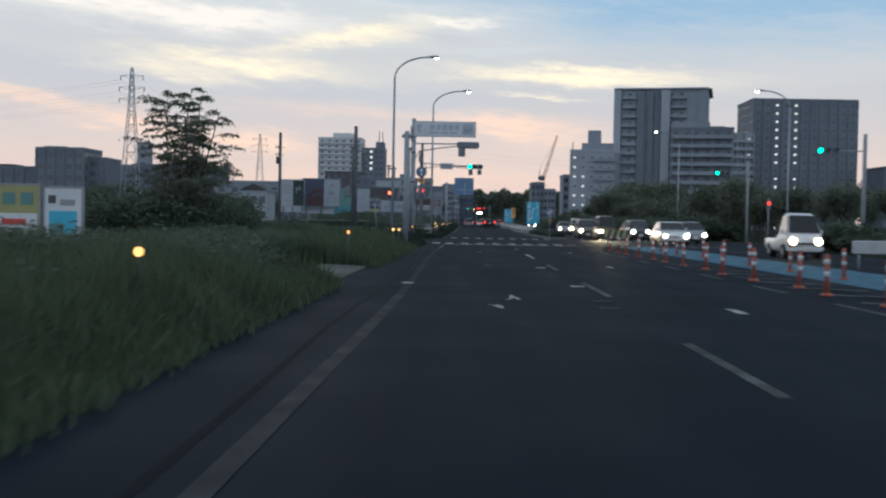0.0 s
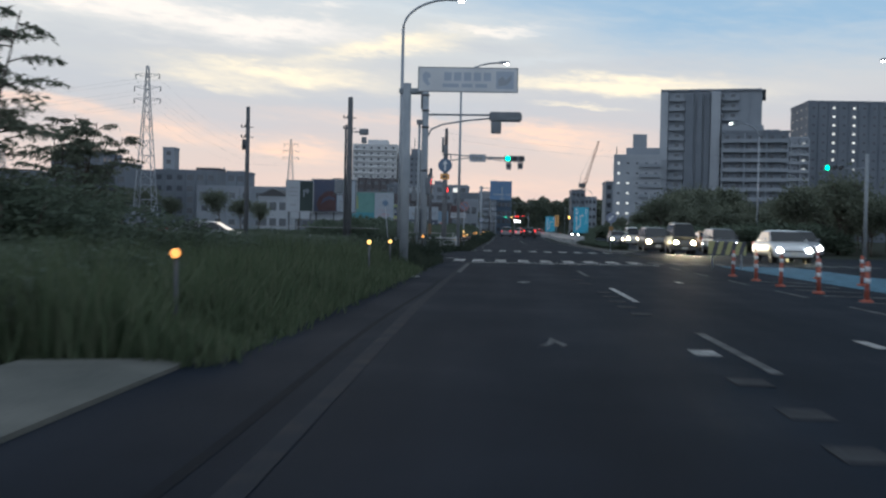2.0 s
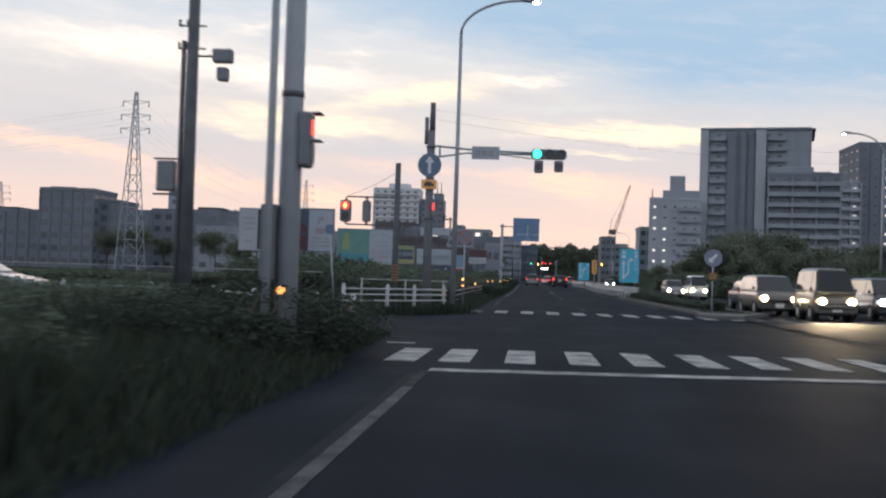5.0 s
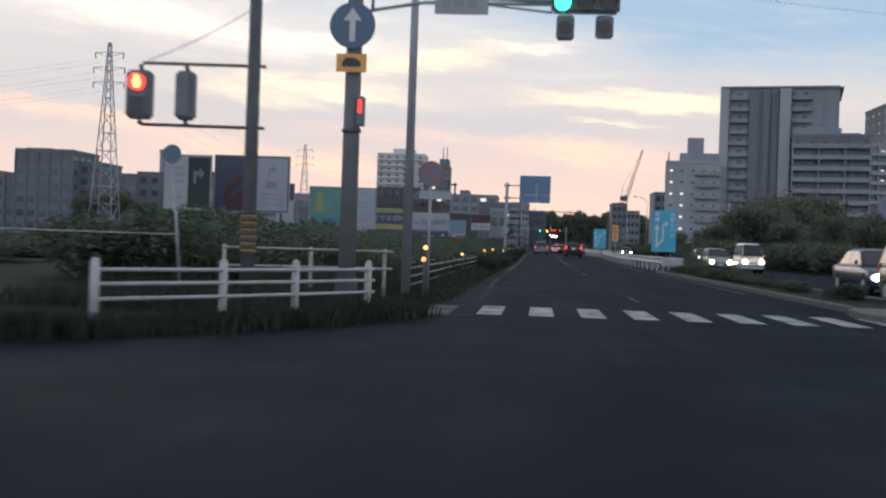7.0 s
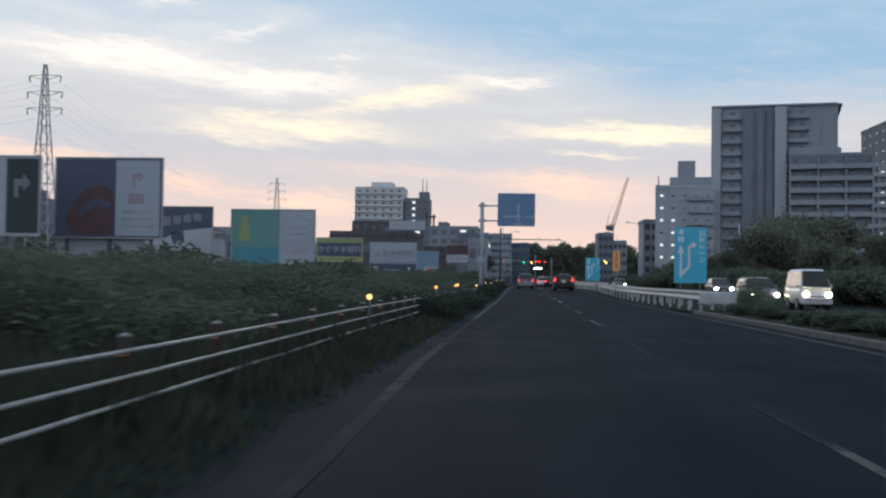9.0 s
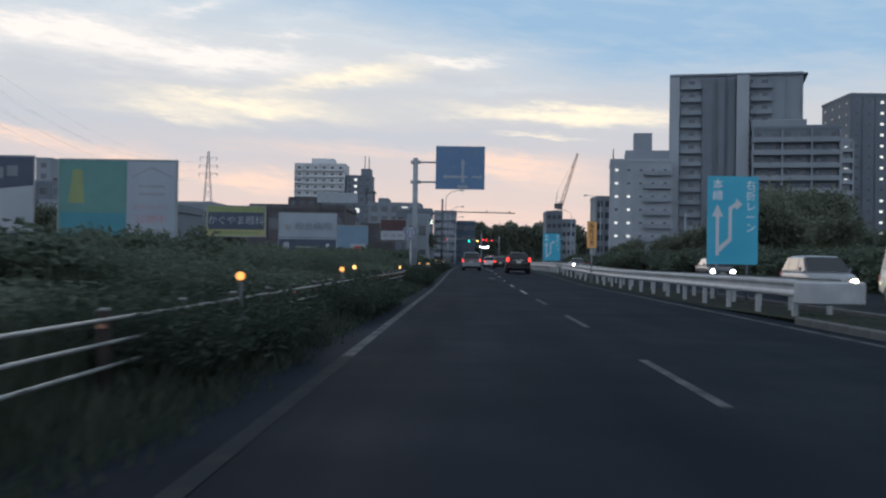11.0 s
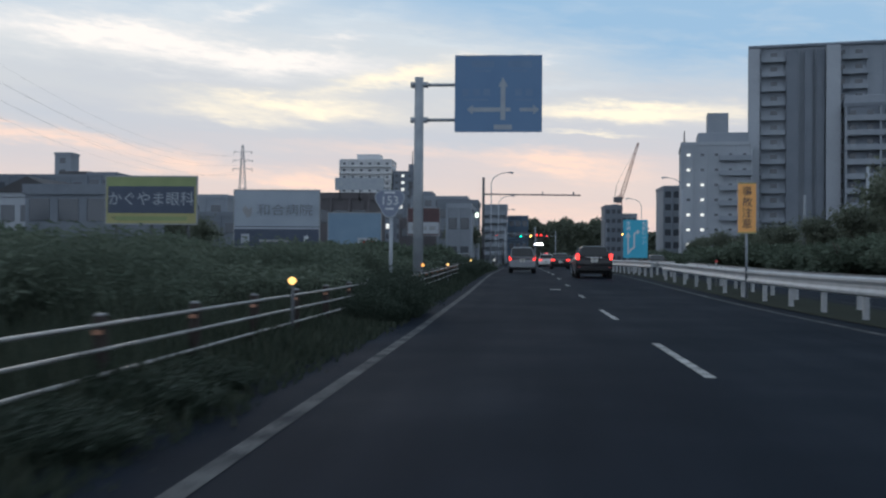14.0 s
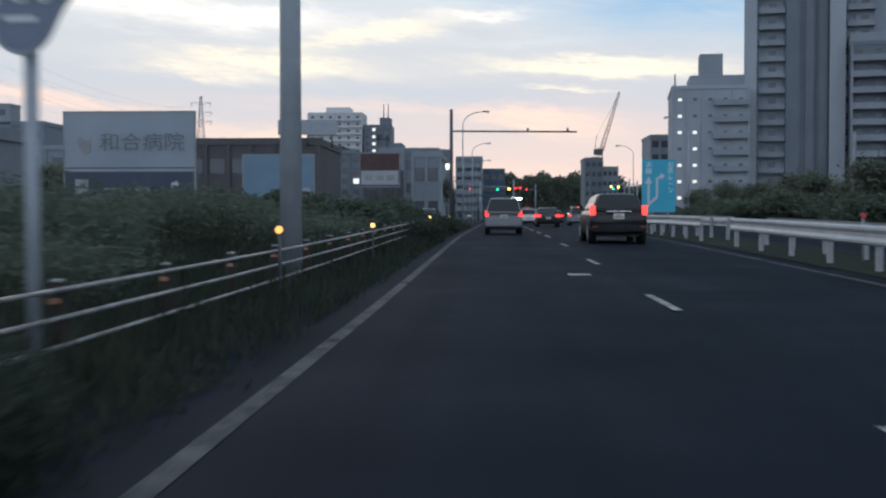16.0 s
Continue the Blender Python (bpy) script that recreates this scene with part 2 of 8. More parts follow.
def paint_mat(name, colour, wear=0.5, under=(0.012, 0.016, 0.024)):
    """Road paint, worn through to the asphalt in patches."""
    m, n, l, p = mat(name)
    co = n.new("ShaderNodeTexCoord")
    t1, t2 = n.new("ShaderNodeTexNoise"), n.new("ShaderNodeTexNoise")
    for t, s, d in ((t1, 2.2, 6), (t2, 30, 4)):
        t.inputs["Scale"].default_value, t.inputs["Detail"].default_value = s, d
        geo = n.new("ShaderNodeNewGeometry")
        l.new(geo.outputs["Position"], t.inputs["Vector"])
    f = math_node(n, l, "MULTIPLY_ADD", t2.outputs["Fac"], 0.4, math_node(n, l, "MULTIPLY", t1.outputs["Fac"], 0.6))
    r = ramp(n, [(wear - 0.10, under), (wear + 0.05, tuple(0.6 * c for c in colour)), (wear + 0.2, colour)])
    l.new(f, r.inputs[0])
    l.new(r.outputs[0], p.inputs["Base Color"])
    p.inputs["Roughness"].default_value = 0.8
    p.inputs["Specular IOR Level"].default_value = 0.05
    return m


ASPHALT = asphalt_mat()
PAINT = paint_mat("road_paint_white", (0.46, 0.46, 0.45), 0.43)
PAINT_WORN = paint_mat("road_paint_worn", (0.130, 0.133, 0.136), 0.45)
PAINT_FADED = paint_mat("road_paint_faded", (0.048, 0.050, 0.055), 0.43)
PAINT_GONE = paint_mat("road_paint_nearly_gone", (0.040, 0.042, 0.046), 0.56)
PAINT_BLUE = paint_mat("road_paint_blue", (0.085, 0.185, 0.26), 0.40)
EARTH = surface("earth_and_low_weeds", (0.014, 0.019, 0.013), (0.030, 0.034, 0.025), 0.6, 0.95, fine=14, bump=0.5, spec=0.08)
DRIVE = surface("dirty_driveway_concrete", (0.07, 0.075, 0.07), (0.14, 0.14, 0.13), 1.4, 0.95, fine=30, bump=0.3, spec=0.1)
KERB = surface("dirty_kerb_concrete", (0.07, 0.072, 0.075), (0.14, 0.142, 0.142), 2.0, 0.9)
GRASS = foliage("verge_grass", (0.026, 0.037, 0.028), (0.040, 0.053, 0.038), (0.066, 0.074, 0.054))
GRASS_TALL = foliage("tall_verge_grass", (0.050, 0.073, 0.042), (0.078, 0.105, 0.060), (0.116, 0.134, 0.086))
LEAF = foliage("shrub_leaf", (0.074, 0.098, 0.072), (0.096, 0.122, 0.090), (0.122, 0.148, 0.110), 0.1, 0.7)
WEED = foliage("tall_weed", (0.088, 0.114, 0.086), (0.114, 0.140, 0.106), (0.145, 0.168, 0.128), 0.1, 0.75)
# darker leaf for weeds and bushes; the weeds' self-shade is in the colour
LEAF_DARK_SHADED = foliage("dark_shaded_leaf", (0.030, 0.044, 0.032), (0.044, 0.060, 0.044), (0.062, 0.080, 0.060), 0.2, 0.7)
LEAF_TREE = foliage("tree_leaf", (0.085, 0.100, 0.075), (0.120, 0.138, 0.100), (0.150, 0.165, 0.125), 0.3, 0.6)
BARK = surface("bark", (0.045, 0.035, 0.028), (0.10, 0.085, 0.07), 8, 0.95, bump=0.6, fine=40)
STEEL = surface("galvanised_steel", (0.24, 0.265, 0.30), (0.34, 0.365, 0.40), 3, 0.55, 0.3, 0.05, spec=0.4)
STEEL_DARK = surface("weathered_dark_steel", (0.07, 0.075, 0.085), (0.13, 0.135, 0.145), 3, 0.7, 0.2)
POLE_GREY = surface("grey_pole_paint", (0.22, 0.245, 0.275), (0.32, 0.345, 0.37), 2.5, 0.7, 0.1, by_object=0.3)
POLE_CONC = surface("pole_concrete", (0.12, 0.127, 0.14), (0.19, 0.197, 0.21), 2.5, 0.9)
RAIL_WHITE = surface("white_rail_paint", (0.29, 0.30, 0.315), (0.44, 0.45, 0.46), 3.0, 0.5, 0.0, 0.08, spec=0.5)
RAIL_BEAM = surface("weathered_white_beam", (0.30, 0.315, 0.335), (0.46, 0.475, 0.49), 2.0, 0.5, 0.0, 0.08, spec=0.4)
RAIL_GALV = surface("worn_white_pipe", (0.17, 0.17, 0.17), (0.40, 0.40, 0.395), 5.0, 0.45, 0.15, 0.08, spec=0.5)
RUST = surface("rusty_brown_steel", (0.022, 0.018, 0.017), (0.042, 0.032, 0.028), 6, 0.85, 0.1)
SIGNAL_BODY = surface("signal_housing_grey", (0.13, 0.145, 0.165), (0.20, 0.215, 0.235), 3, 0.6)
SIGN_BACK = surface("sign_back_aluminium", (0.22, 0.23, 0.24), (0.32, 0.33, 0.34), 2, 0.5, 0.4)
SIGN_WHITE = surface("sign_white", (0.50, 0.515, 0.54), (0.62, 0.635, 0.65), 0.9, 0.5, 0, 0.03)
SIGN_LETTER = surface("sign_lettering_white", (0.72, 0.74, 0.75), (0.80, 0.81, 0.82), 2.0, 0.5, 0, 0.02)
# white boards and sheets, with dusk's dimming and blue cast put into the colour
BOARD_DUSK_WHITE = surface("dusk_dimmed_white_board", (0.25, 0.29, 0.34), (0.32, 0.36, 0.41), 0.5, 0.6, 0, 0.03)
SIGN_GREYISH = surface("dusk_dimmed_white_sheet", (0.27, 0.295, 0.33), (0.36, 0.385, 0.42), 0.6, 0.6, 0, 0.03)
CLAD_BLUE = surface("faded_blue_cladding", (0.085, 0.125, 0.18), (0.12, 0.165, 0.22), 0.2, 0.7, fine=3, bump=0.05)
SIGN_BLUE = surface("sign_blue", (0.092, 0.145, 0.222), (0.120, 0.178, 0.260), 0.9, 0.45, 0, 0.03)
SIGN_SUNNED_BLUE = surface("sign_blue_sunned", (0.100, 0.178, 0.300), (0.132, 0.215, 0.345), 0.7, 0.55, 0, 0.03)
SIGN_FAINT = surface("sign_lettering_faint", (0.115, 0.185, 0.295), (0.155, 0.225, 0.335), 2.0, 0.55, 0, 0.03)
SIGN_DULL_WHITE = surface("sign_dull_white", (0.26, 0.29, 0.33), (0.34, 0.37, 0.40), 2.0, 0.55, 0, 0.03)
SIGN_CYAN = surface("sign_turquoise", (0.05, 0.34, 0.50), (0.09, 0.42, 0.56), 0.9, 0.5, 0, 0.03)
SIGN_YELLOW = surface("sign_yellow", (0.28, 0.27, 0.12), (0.35, 0.335, 0.16), 1.0, 0.5, 0, 0.03)
SIGN_ORANGE = surface("sign_orange", (0.74, 0.36, 0.11), (0.82, 0.42, 0.14), 1.0, 0.5, 0, 0.03)
EYE_DULL = surface("dull_amber_reflector", (0.34, 0.17, 0.11), (0.44, 0.23, 0.15), 1.0, 0.4, 0, 0.03)
FADED_RED = surface("sunned_red_rim", (0.27, 0.13, 0.13), (0.34, 0.18, 0.18), 1.0, 0.5, 0, 0.03)
FADED_BLUE = surface("sunned_blue_face", (0.155, 0.182, 0.25), (0.195, 0.222, 0.29), 1.0, 0.5, 0, 0.03)
SIGN_RED = surface("sign_red", (0.42, 0.05, 0.05), (0.52, 0.08, 0.07), 1.0, 0.5, 0, 0.03)
SIGN_GREEN = surface("sheet_green", (0.09, 0.20, 0.19), (0.13, 0.26, 0.245), 1.0, 0.6, 0, 0.03)
SIGN_LIME = surface("sheet_lime", (0.19, 0.235, 0.11), (0.25, 0.30, 0.145), 1.0, 0.6, 0, 0.03)
SIGN_NAVY = surface("sheet_navy", (0.052, 0.066, 0.098), (0.075, 0.092, 0.130), 1.0, 0.6, 0, 0.03)
PICTURE = surface("printed_picture", (0.050, 0.068, 0.115), (0.075, 0.080, 0.115), 1.1, 0.6, 0, 0.03, fine=4)
SIGN_BROWN = surface("sheet_dark_brown", (0.058, 0.036, 0.040), (0.098, 0.054, 0.056), 1.4, 0.6, 0, 0.03)
INK = surface("dark_lettering", (0.05, 0.05, 0.06), (0.08, 0.08, 0.09), 4, 0.6, 0, 0)
BLACK = surface("black_rubber", (0.012, 0.012, 0.012), (0.022, 0.022, 0.022), 10, 0.85)
TRIM = surface("black_trim", (0.012, 0.012, 0.013), (0.02, 0.02, 0.02), 10, 0.5)
CHROME = surface("bright_metal", (0.55, 0.55, 0.56), (0.65, 0.65, 0.66), 5, 0.25, 1.0, 0)
GLASS_CAR = glass_mat("car_glass", (0.010, 0.012, 0.014), 0.07)
GLASS_WIN = glass_mat("window_glass", (0.075, 0.085, 0.10), 0.14)
LENS_DARK = glass_mat("unlit_lens", (0.03, 0.03, 0.035), 0.2)
WALL_PALE = surface("pale_render", (0.28, 0.305, 0.34), (0.36, 0.385, 0.42), 0.12, 0.9, fine=3, bump=0.05)
WALL_WHITE = surface("white_render", (0.46, 0.47, 0.49), (0.58, 0.59, 0.60), 0.12, 0.9, fine=3, bump=0.05)
WALL_GREY = surface("grey_tile_wall", (0.20, 0.225, 0.26), (0.27, 0.295, 0.33), 0.15, 0.85, fine=3, bump=0.05)
WALL_DARK = surface("dark_tile_wall", (0.125, 0.145, 0.175), (0.185, 0.205, 0.235), 0.15, 0.85, fine=3, bump=0.05)
WALL_BROWN = surface("brown_wall", (0.080, 0.076, 0.084), (0.115, 0.108, 0.114), 0.15, 0.9, fine=3, bump=0.05)
ROOF_DARK = surface("dark_roof", (0.05, 0.05, 0.055), (0.09, 0.09, 0.095), 0.4, 0.9)
LIT_WINDOW = glow("lit_window", (1.0, 0.95, 0.86), 0.9)
LIT_SHOP = glow("lit_shop_sign", (0.85, 0.95, 0.75), 1.6)
TAR = surface("tar_seam", (0.0060, 0.0078, 0.0115), (0.0090, 0.0115, 0.0160), 3, 0.9, spec=0.05)
TAIL = glow("tail_light", (1.0, 0.04, 0.03), 2.6, (0.3, 0.01, 0.01))
HEAD = glow("head_light", (1.0, 0.95, 0.86), 60.0, (0.8, 0.8, 0.8))
BOWL_WHITE = glow("headlight_bowl_white", (0.80, 0.88, 1.0), 0.9, (0.5, 0.5, 0.5))
BOWL_WARM = glow("headlight_bowl_warm", (1.0, 0.52, 0.16), 1.2, (0.5, 0.5, 0.5))
HEAD_WARM = glow("head_light_warm", (1.0, 0.82, 0.46), 60.0, (0.8, 0.8, 0.8))
# marker reflectors are no lamps: emission imitates the light they throw back
AMBER = glow("amber_reflector_glow", (1.0, 0.42, 0.10), 1.5, (0.5, 0.2, 0.05))
AMBER_PALE = glow("pale_amber_reflector_glow", (1.0, 0.56, 0.16), 1.9, (0.5, 0.35, 0.1))
SIG_GREEN = glow("signal_green", (0.02, 1.0, 0.55), 4.0, (0.02, 0.2, 0.12))
SIG_AMBER = glow("signal_amber", (1.0, 0.48, 0.08), 6.0, (0.4, 0.2, 0.02))
SIG_FIGURE = glow("signal_figure", (1.0, 0.26, 0.07), 5.0, (0.4, 0.1, 0.02))
SIG_RED = glow("signal_red", (1.0, 0.03, 0.02), 3.0, (0.3, 0.02, 0.02))
LAMP_LIT = glow("street_lamp_lit", (1.0, 0.97, 0.90), 14.0, (0.8, 0.8, 0.8))


# ---- mesh helpers ----
def gz(y):
    """Height of the road: level, with a faint rise past the sign gantry."""
    t = min(max((y - 155.0) / 45.0, 0.0), 1.0)
    return 0.32 * t * t * (3 - 2 * t)


def box(bm, x0, x1, y0, y1, z0, z1, index=0):
    v = [bm.verts.new(p) for p in ((x0, y0, z0), (x1, y0, z0), (x1, y1, z0), (x0, y1, z0), (x0, y0, z1), (x1, y0, z1), (x1, y1, z1), (x0, y1, z1))]
    for f in ((0, 3, 2, 1), (4, 5, 6, 7), (0, 1, 5, 4), (1, 2, 6, 5), (2, 3, 7, 6), (3, 0, 4, 7)):
        bm.faces.new([v[i] for i in f]).material_index = index


def tube(bm, a, b, r0, r1=None, n=8, caps=True):
    a, b = Vector(a), Vector(b)
    r1 = r0 if r1 is None else r1
    d = (b - a).normalized()
    u = d.orthogonal().normalized()
    w = d.cross(u)
    rings = []
    for p, r in ((a, r0), (b, r1)):
        rings.append([bm.verts.new(p + r * (math.cos(2 * math.pi * i / n) * u + math.sin(2 * math.pi * i / n) * w)) for i in range(n)])
    for i in range(n):
        j = (i + 1) % n
        bm.faces.new((rings[0][i], rings[0][j], rings[1][j], rings[1][i])).smooth = True
    if caps:
        bm.faces.new(rings[0][::-1])
        bm.faces.new(rings[1])


def pipe(bm, pts, r, n=8):
    """One bent pipe through the given places, mitred at its bends."""
    pts = [Vector(p) for p in pts]
    rings = []
    for i, p in enumerate(pts):
        d = (pts[min(i + 1, len(pts) - 1)] - pts[max(i - 1, 0)]).normalized()
        side = d.cross(Vector((0, 0, 1))) if abs(d.z) < 0.95 else d.cross(Vector((0, 1, 0)))
        side.normalize()
        up = side.cross(d)
        rings.append([bm.verts.new(p + r * (math.cos(2 * math.pi * k / n) * side + math.sin(2 * math.pi * k / n) * up)) for k in range(n)])
    for a, b in zip(rings, rings[1:]):
        for k in range(n):
            bm.faces.new((a[k], a[(k + 1) % n], b[(k + 1) % n], b[k])).smooth = True
    bm.faces.new(rings[0][::-1])
    bm.faces.new(rings[-1])


def plate(bm, pts, y0, y1, index=0):
    """A flat shape in x and z, given as its outline, between two depths."""
    a = [bm.verts.new((x, y0, z)) for x, z in pts]
    b = [bm.verts.new((x, y1, z)) for x, z in pts]
    bm.faces.new(a).material_index = index
    bm.faces.new(b[::-1]).material_index = index
    k = len(pts)
    for i in range(k):
        j = (i + 1) % k
        bm.faces.new((a[j], a[i], b[i], b[j])).material_index = index


def disc_pts(cx, cz, r, n=24):
    return [(cx + r * math.cos(2 * math.pi * i / n), cz + r * math.sin(2 * math.pi * i / n)) for i in range(n)]


def bevel(bm, width, segments=2):
    bmesh.ops.bevel(bm, geom=bm.edges[:], offset=width, segments=segments, affect="EDGES", clamp_overlap=True)


def to_mesh(name, bm, *mats):
    bmesh.ops.recalc_face_normals(bm, faces=bm.faces[:])
    me = bpy.data.meshes.new(name)
    bm.to_mesh(me)
    bm.free()
    for m in mats:
        me.materials.append(m)
    return me


def part(name, bm, material, parent, label=""):
    mats = material if isinstance(material, tuple) else (material,)
    ob = new(name, to_mesh(name, bm, *mats))
    ob.parent = parent
    if label:
        ob["label"] = label
    return ob


def piece(name, me, parent, loc=(0, 0, 0), rot=0.0, scale=(1, 1, 1)):
    """A part on shared mesh data."""
    ob = new(name, me)
    ob.parent, ob.location, ob.scale = parent, loc, scale
    ob.rotation_euler = (0, 0, rot)
    return ob


def thing(name, x, y, z=None, label="", category="", group="", rz=0.0, kind=""):
    ob = new(name)
    ob.empty_display_size = 0.3
    ob.location = (x, y, gz(y) if z is None else z)
    ob.rotation_euler = (0, 0, radians(rz))
    return tagged(ob, label, category, group, kind)


def B(*boxes):
    bm = bmesh.new()
    for b in boxes:
        box(bm, *b)
    return bm


def raw_mesh(name, verts, faces, *mats):
    me = bpy.data.meshes.new(name)
    me.from_pydata([tuple(v) for v in verts], [], [tuple(f) for f in faces])
    me.update()
    for m in mats:
        me.materials.append(m)
    return me


def lettering(text, size, material, parent, x, y, z, align="CENTER", vertical=False, squeeze=1.0):
    """Flat lettering that faces the oncoming camera."""
    cu = bpy.data.curves.new("lettering", "FONT")
    cu.body = "\n".join(text) if vertical else text
    cu.size, cu.align_x, cu.align_y, cu.extrude = size, align, "CENTER", 0.003
    cu.space_line = 1.02
    cu.materials.append(material)
    ob = new("lettering", cu)
    ob.parent, ob.location, ob.rotation_euler = parent, (x, y, z), (radians(90), 0, 0)
    ob.scale = (squeeze, 1, 1)
    return ob


# ---- ground, roads and markings ----
def strip_mesh(name, left, right, ys, lift, *mats):
    """A strip of road between two edges that may wander, following the rise of the ground."""
    v, f = [], []
    for y in ys:
        v += [(left(y), y, gz(y) + lift), (right(y), y, gz(y) + lift)]
    for i in range(len(ys) - 1):
        f.append((2 * i, 2 * i + 1, 2 * i + 3, 2 * i + 2))
    return raw_mesh(name, v, f, *mats)


def steps(a, b, d):
    k = max(1, int(math.ceil((b - a) / d)))
    return [a + (b - a) * i / k for i in range(k + 1)]


def along(table):
    ys, xs = [t[0] for t in table], [t[1] for t in table]
    return lambda y: float(np.interp(y, ys, xs))


edge_x = along([(0, -0.86), (12, -0.77), (20, -0.76), (35, -0.97), (60, -1.02), (90, -1.10), (98, -1.25), (130, -1.25), (140, -1.22), (150, -1.23), (157, -1.29), (163, -1.28), (300, -1.27)])
lane_x = along([(0, 2.42), (12, 2.46), (18, 2.58), (24, 2.58), (36, 2.50), (42, 2.50), (60, 2.42), (90, 2.32), (101, 2.12), (118, 2.22), (125, 2.25), (143, 2.25), (160, 2.24), (300, 2.26)])

ground_ys = [-2500, -400, -60] + steps(0, 150, 50) + steps(155, 205, 5) + [260, 400, 800, 1500, 3200]
gv, gf = [], []
ground_xs = [-3000, -400, -60, -20, 0, 20, 60, 400, 3000]
for y in ground_ys:
    for x in ground_xs:
        gv.append((x, y, gz(y) - 0.04))
k = len(ground_xs)
for i in range(len(ground_ys) - 1):
    for j in range(k - 1):
        gf.append((i * k + j, i * k + j + 1, (i + 1) * k + j + 1, (i + 1) * k + j))
ground = tagged(new("ground", raw_mesh("ground", gv, gf, EARTH)), "dark earth with low weeds reaching the horizon", "ground", kind="structure")

road = thing("road", 0, 0, 0, "dark worn asphalt carriageway with white markings", "road", kind="structure")
road_ys = steps(-60, 150, 30) + steps(155, 205, 5) + [236, 246, 260, 420, 700]


def road_piece(name, left, right, ys, lift, material):
    ob = new(name, strip_mesh(name, left, right, ys, lift, material))
    ob.parent = road
    return ob


main_left = along([(-60, -2.22), (28, -2.22), (34, -2.1), (58, -2.1), (62, -2.2), (80, -2.1), (86, -2.3), (700, -2.3)])
main_right = along([(-60, 7.0), (60, 7.3), (84, 7.3), (90, 6.5), (124.5, 6.55), (126, 8.85), (700, 8.85)])
road_piece("carriageway", main_left, main_right, road_ys, 0.0, ASPHALT)
road_piece("far_carriageway", lambda y: 8.9 if y > 88 else 7.3, lambda y: 17.6, sorted(road_ys + [84, 88.01]), -0.003, ASPHALT)
v = [(-1.6, 62.9, -0.006), (-1.6, 80.9, -0.006), (-1.95, 79.9, -0.006), (-2.95, 78.0, -0.006), (-4.75, 74.5, -0.006), (-320, 74.5, -0.006), (-320, 69.2, -0.006), (-6.2, 69.2, -0.006), (-4.0, 67.2, -0.006), (-2.3, 63.6, -0.006)]
side = new("side_street", raw_mesh("side_street", v, [tuple(range(len(v)))[::-1]], ASPHALT))
side.parent = road
v = [(17.6, 62, -0.006), (17.6, 82, -0.006), (320, 82, -0.006), (320, 62, -0.006)]
side = new("side_street", raw_mesh("side_street", v, [(0, 3, 2, 1)], ASPHALT))
side.parent = road
v = [(8.3, 12, 0.002), (11.2, 12, 0.002), (11.2, 61, 0.002), (8.3, 61, 0.002)]
blue = new("blue_lane", raw_mesh("blue_lane", v, [(0, 1, 2, 3)], PAINT_BLUE))
blue.parent = road

# long edge lines
for xf, a, b, material in ((edge_x, -30, 17.5, PAINT_FADED), (edge_x, 17.5, 58.0, PAINT_GONE), (edge_x, 86.5, 93.0, PAINT_GONE), (edge_x, 93.0, 102.8, PAINT_FADED), (edge_x, 102.8, 116.0, PAINT_GONE), (edge_x, 116.0, 420, PAINT_WORN),
                           (lambda y: 6.05, 96, 232, PAINT_WORN), (lambda y: 9.3, 95, 420, PAINT_FADED)):
    road_piece("edge_line", lambda y: xf(y) - 0.07, lambda y: xf(y) + 0.07, steps(a, 150, 10) + steps(155, 205, 5) + steps(215, b, 17) if b > 150 else steps(a, b, 6), 0.005, material)
for x0, y0, y1, worn in ((-0.92, 48.5, 56.4, PAINT_WORN), (-0.93, 56.41, 58.3, PAINT_FADED)):
    part("edge_dash", B((x0 - 0.055, x0 + 0.055, y0, y1, 0.001, 0.007)), worn, road)


# tar seams and mended strips
for xf, w, a, b in ((lambda y: -1.16 + 0.05 * math.sin(y * 0.35), 0.07, -20, 44), (lambda y: 5.2 + 0.06 * math.sin(y * 0.3), 0.04, 62, 150)):
    road_piece("tar_seam", lambda y: xf(y) - w / 2, lambda y: xf(y) + w / 2, steps(a, min(b, 154.9), 2.5) + (steps(155, b, 2.5) if b > 156 else []), 0.003, TAR)


# broken lane line
def flat_box(w, length, material, name):
    bm = bmesh.new()
    box(bm, -w / 2, w / 2, 0, length, 0.0, 0.006)
    return to_mesh(name, bm, material)


dash_new = flat_box(0.105, 4.4, PAINT, "lane_dash")
dash_old = flat_box(0.105, 4.2, PAINT_WORN, "lane_dash")
dash_gone = flat_box(0.105, 4.2, PAINT_GONE, "lane_dash")
piece("lane_dash", dash_old, road, (lane_x(89), 88.2, 0), 0.0, (0.9, 0.62, 1))
piece("lane_dash", dash_gone, road, (lane_x(91), 90.85, 0), 0.0, (0.9, 0.62, 1))
for y in ([-2.4, 17.9, 37.3, 47.5, 99.9, 112.0, 122.7, 132.9, 143.0, 153.6, 164.6, 174.6, 184.6, 194.6, 204.6, 214.6, 224.6, 234.6, 254.6, 274.6]):
    piece("lane_dash", dash_old if y in (-2.4, 17.9, 112.0, 122.7, 132.9, 47.5) else dash_gone if y == 99.9 else dash_new, road, (lane_x(y), y, gz(y + 2)), 0.0)
piece("lane_dash", dash_old, road, (lane_x(9), 7.6, 0), 0.0, (1, 0.8, 1))
piece("lane_dash", dash_old, road, (lane_x(29), 27.9, 0), 0.0, (1, 0.87, 1))
for x, y in ((4.0, 15.0), (4.2, 30.3), (4.45, 45.0)):
    piece("lane_dash", dash_new, road, (x, y, 0), 0, (1.3, 0.18, 1))
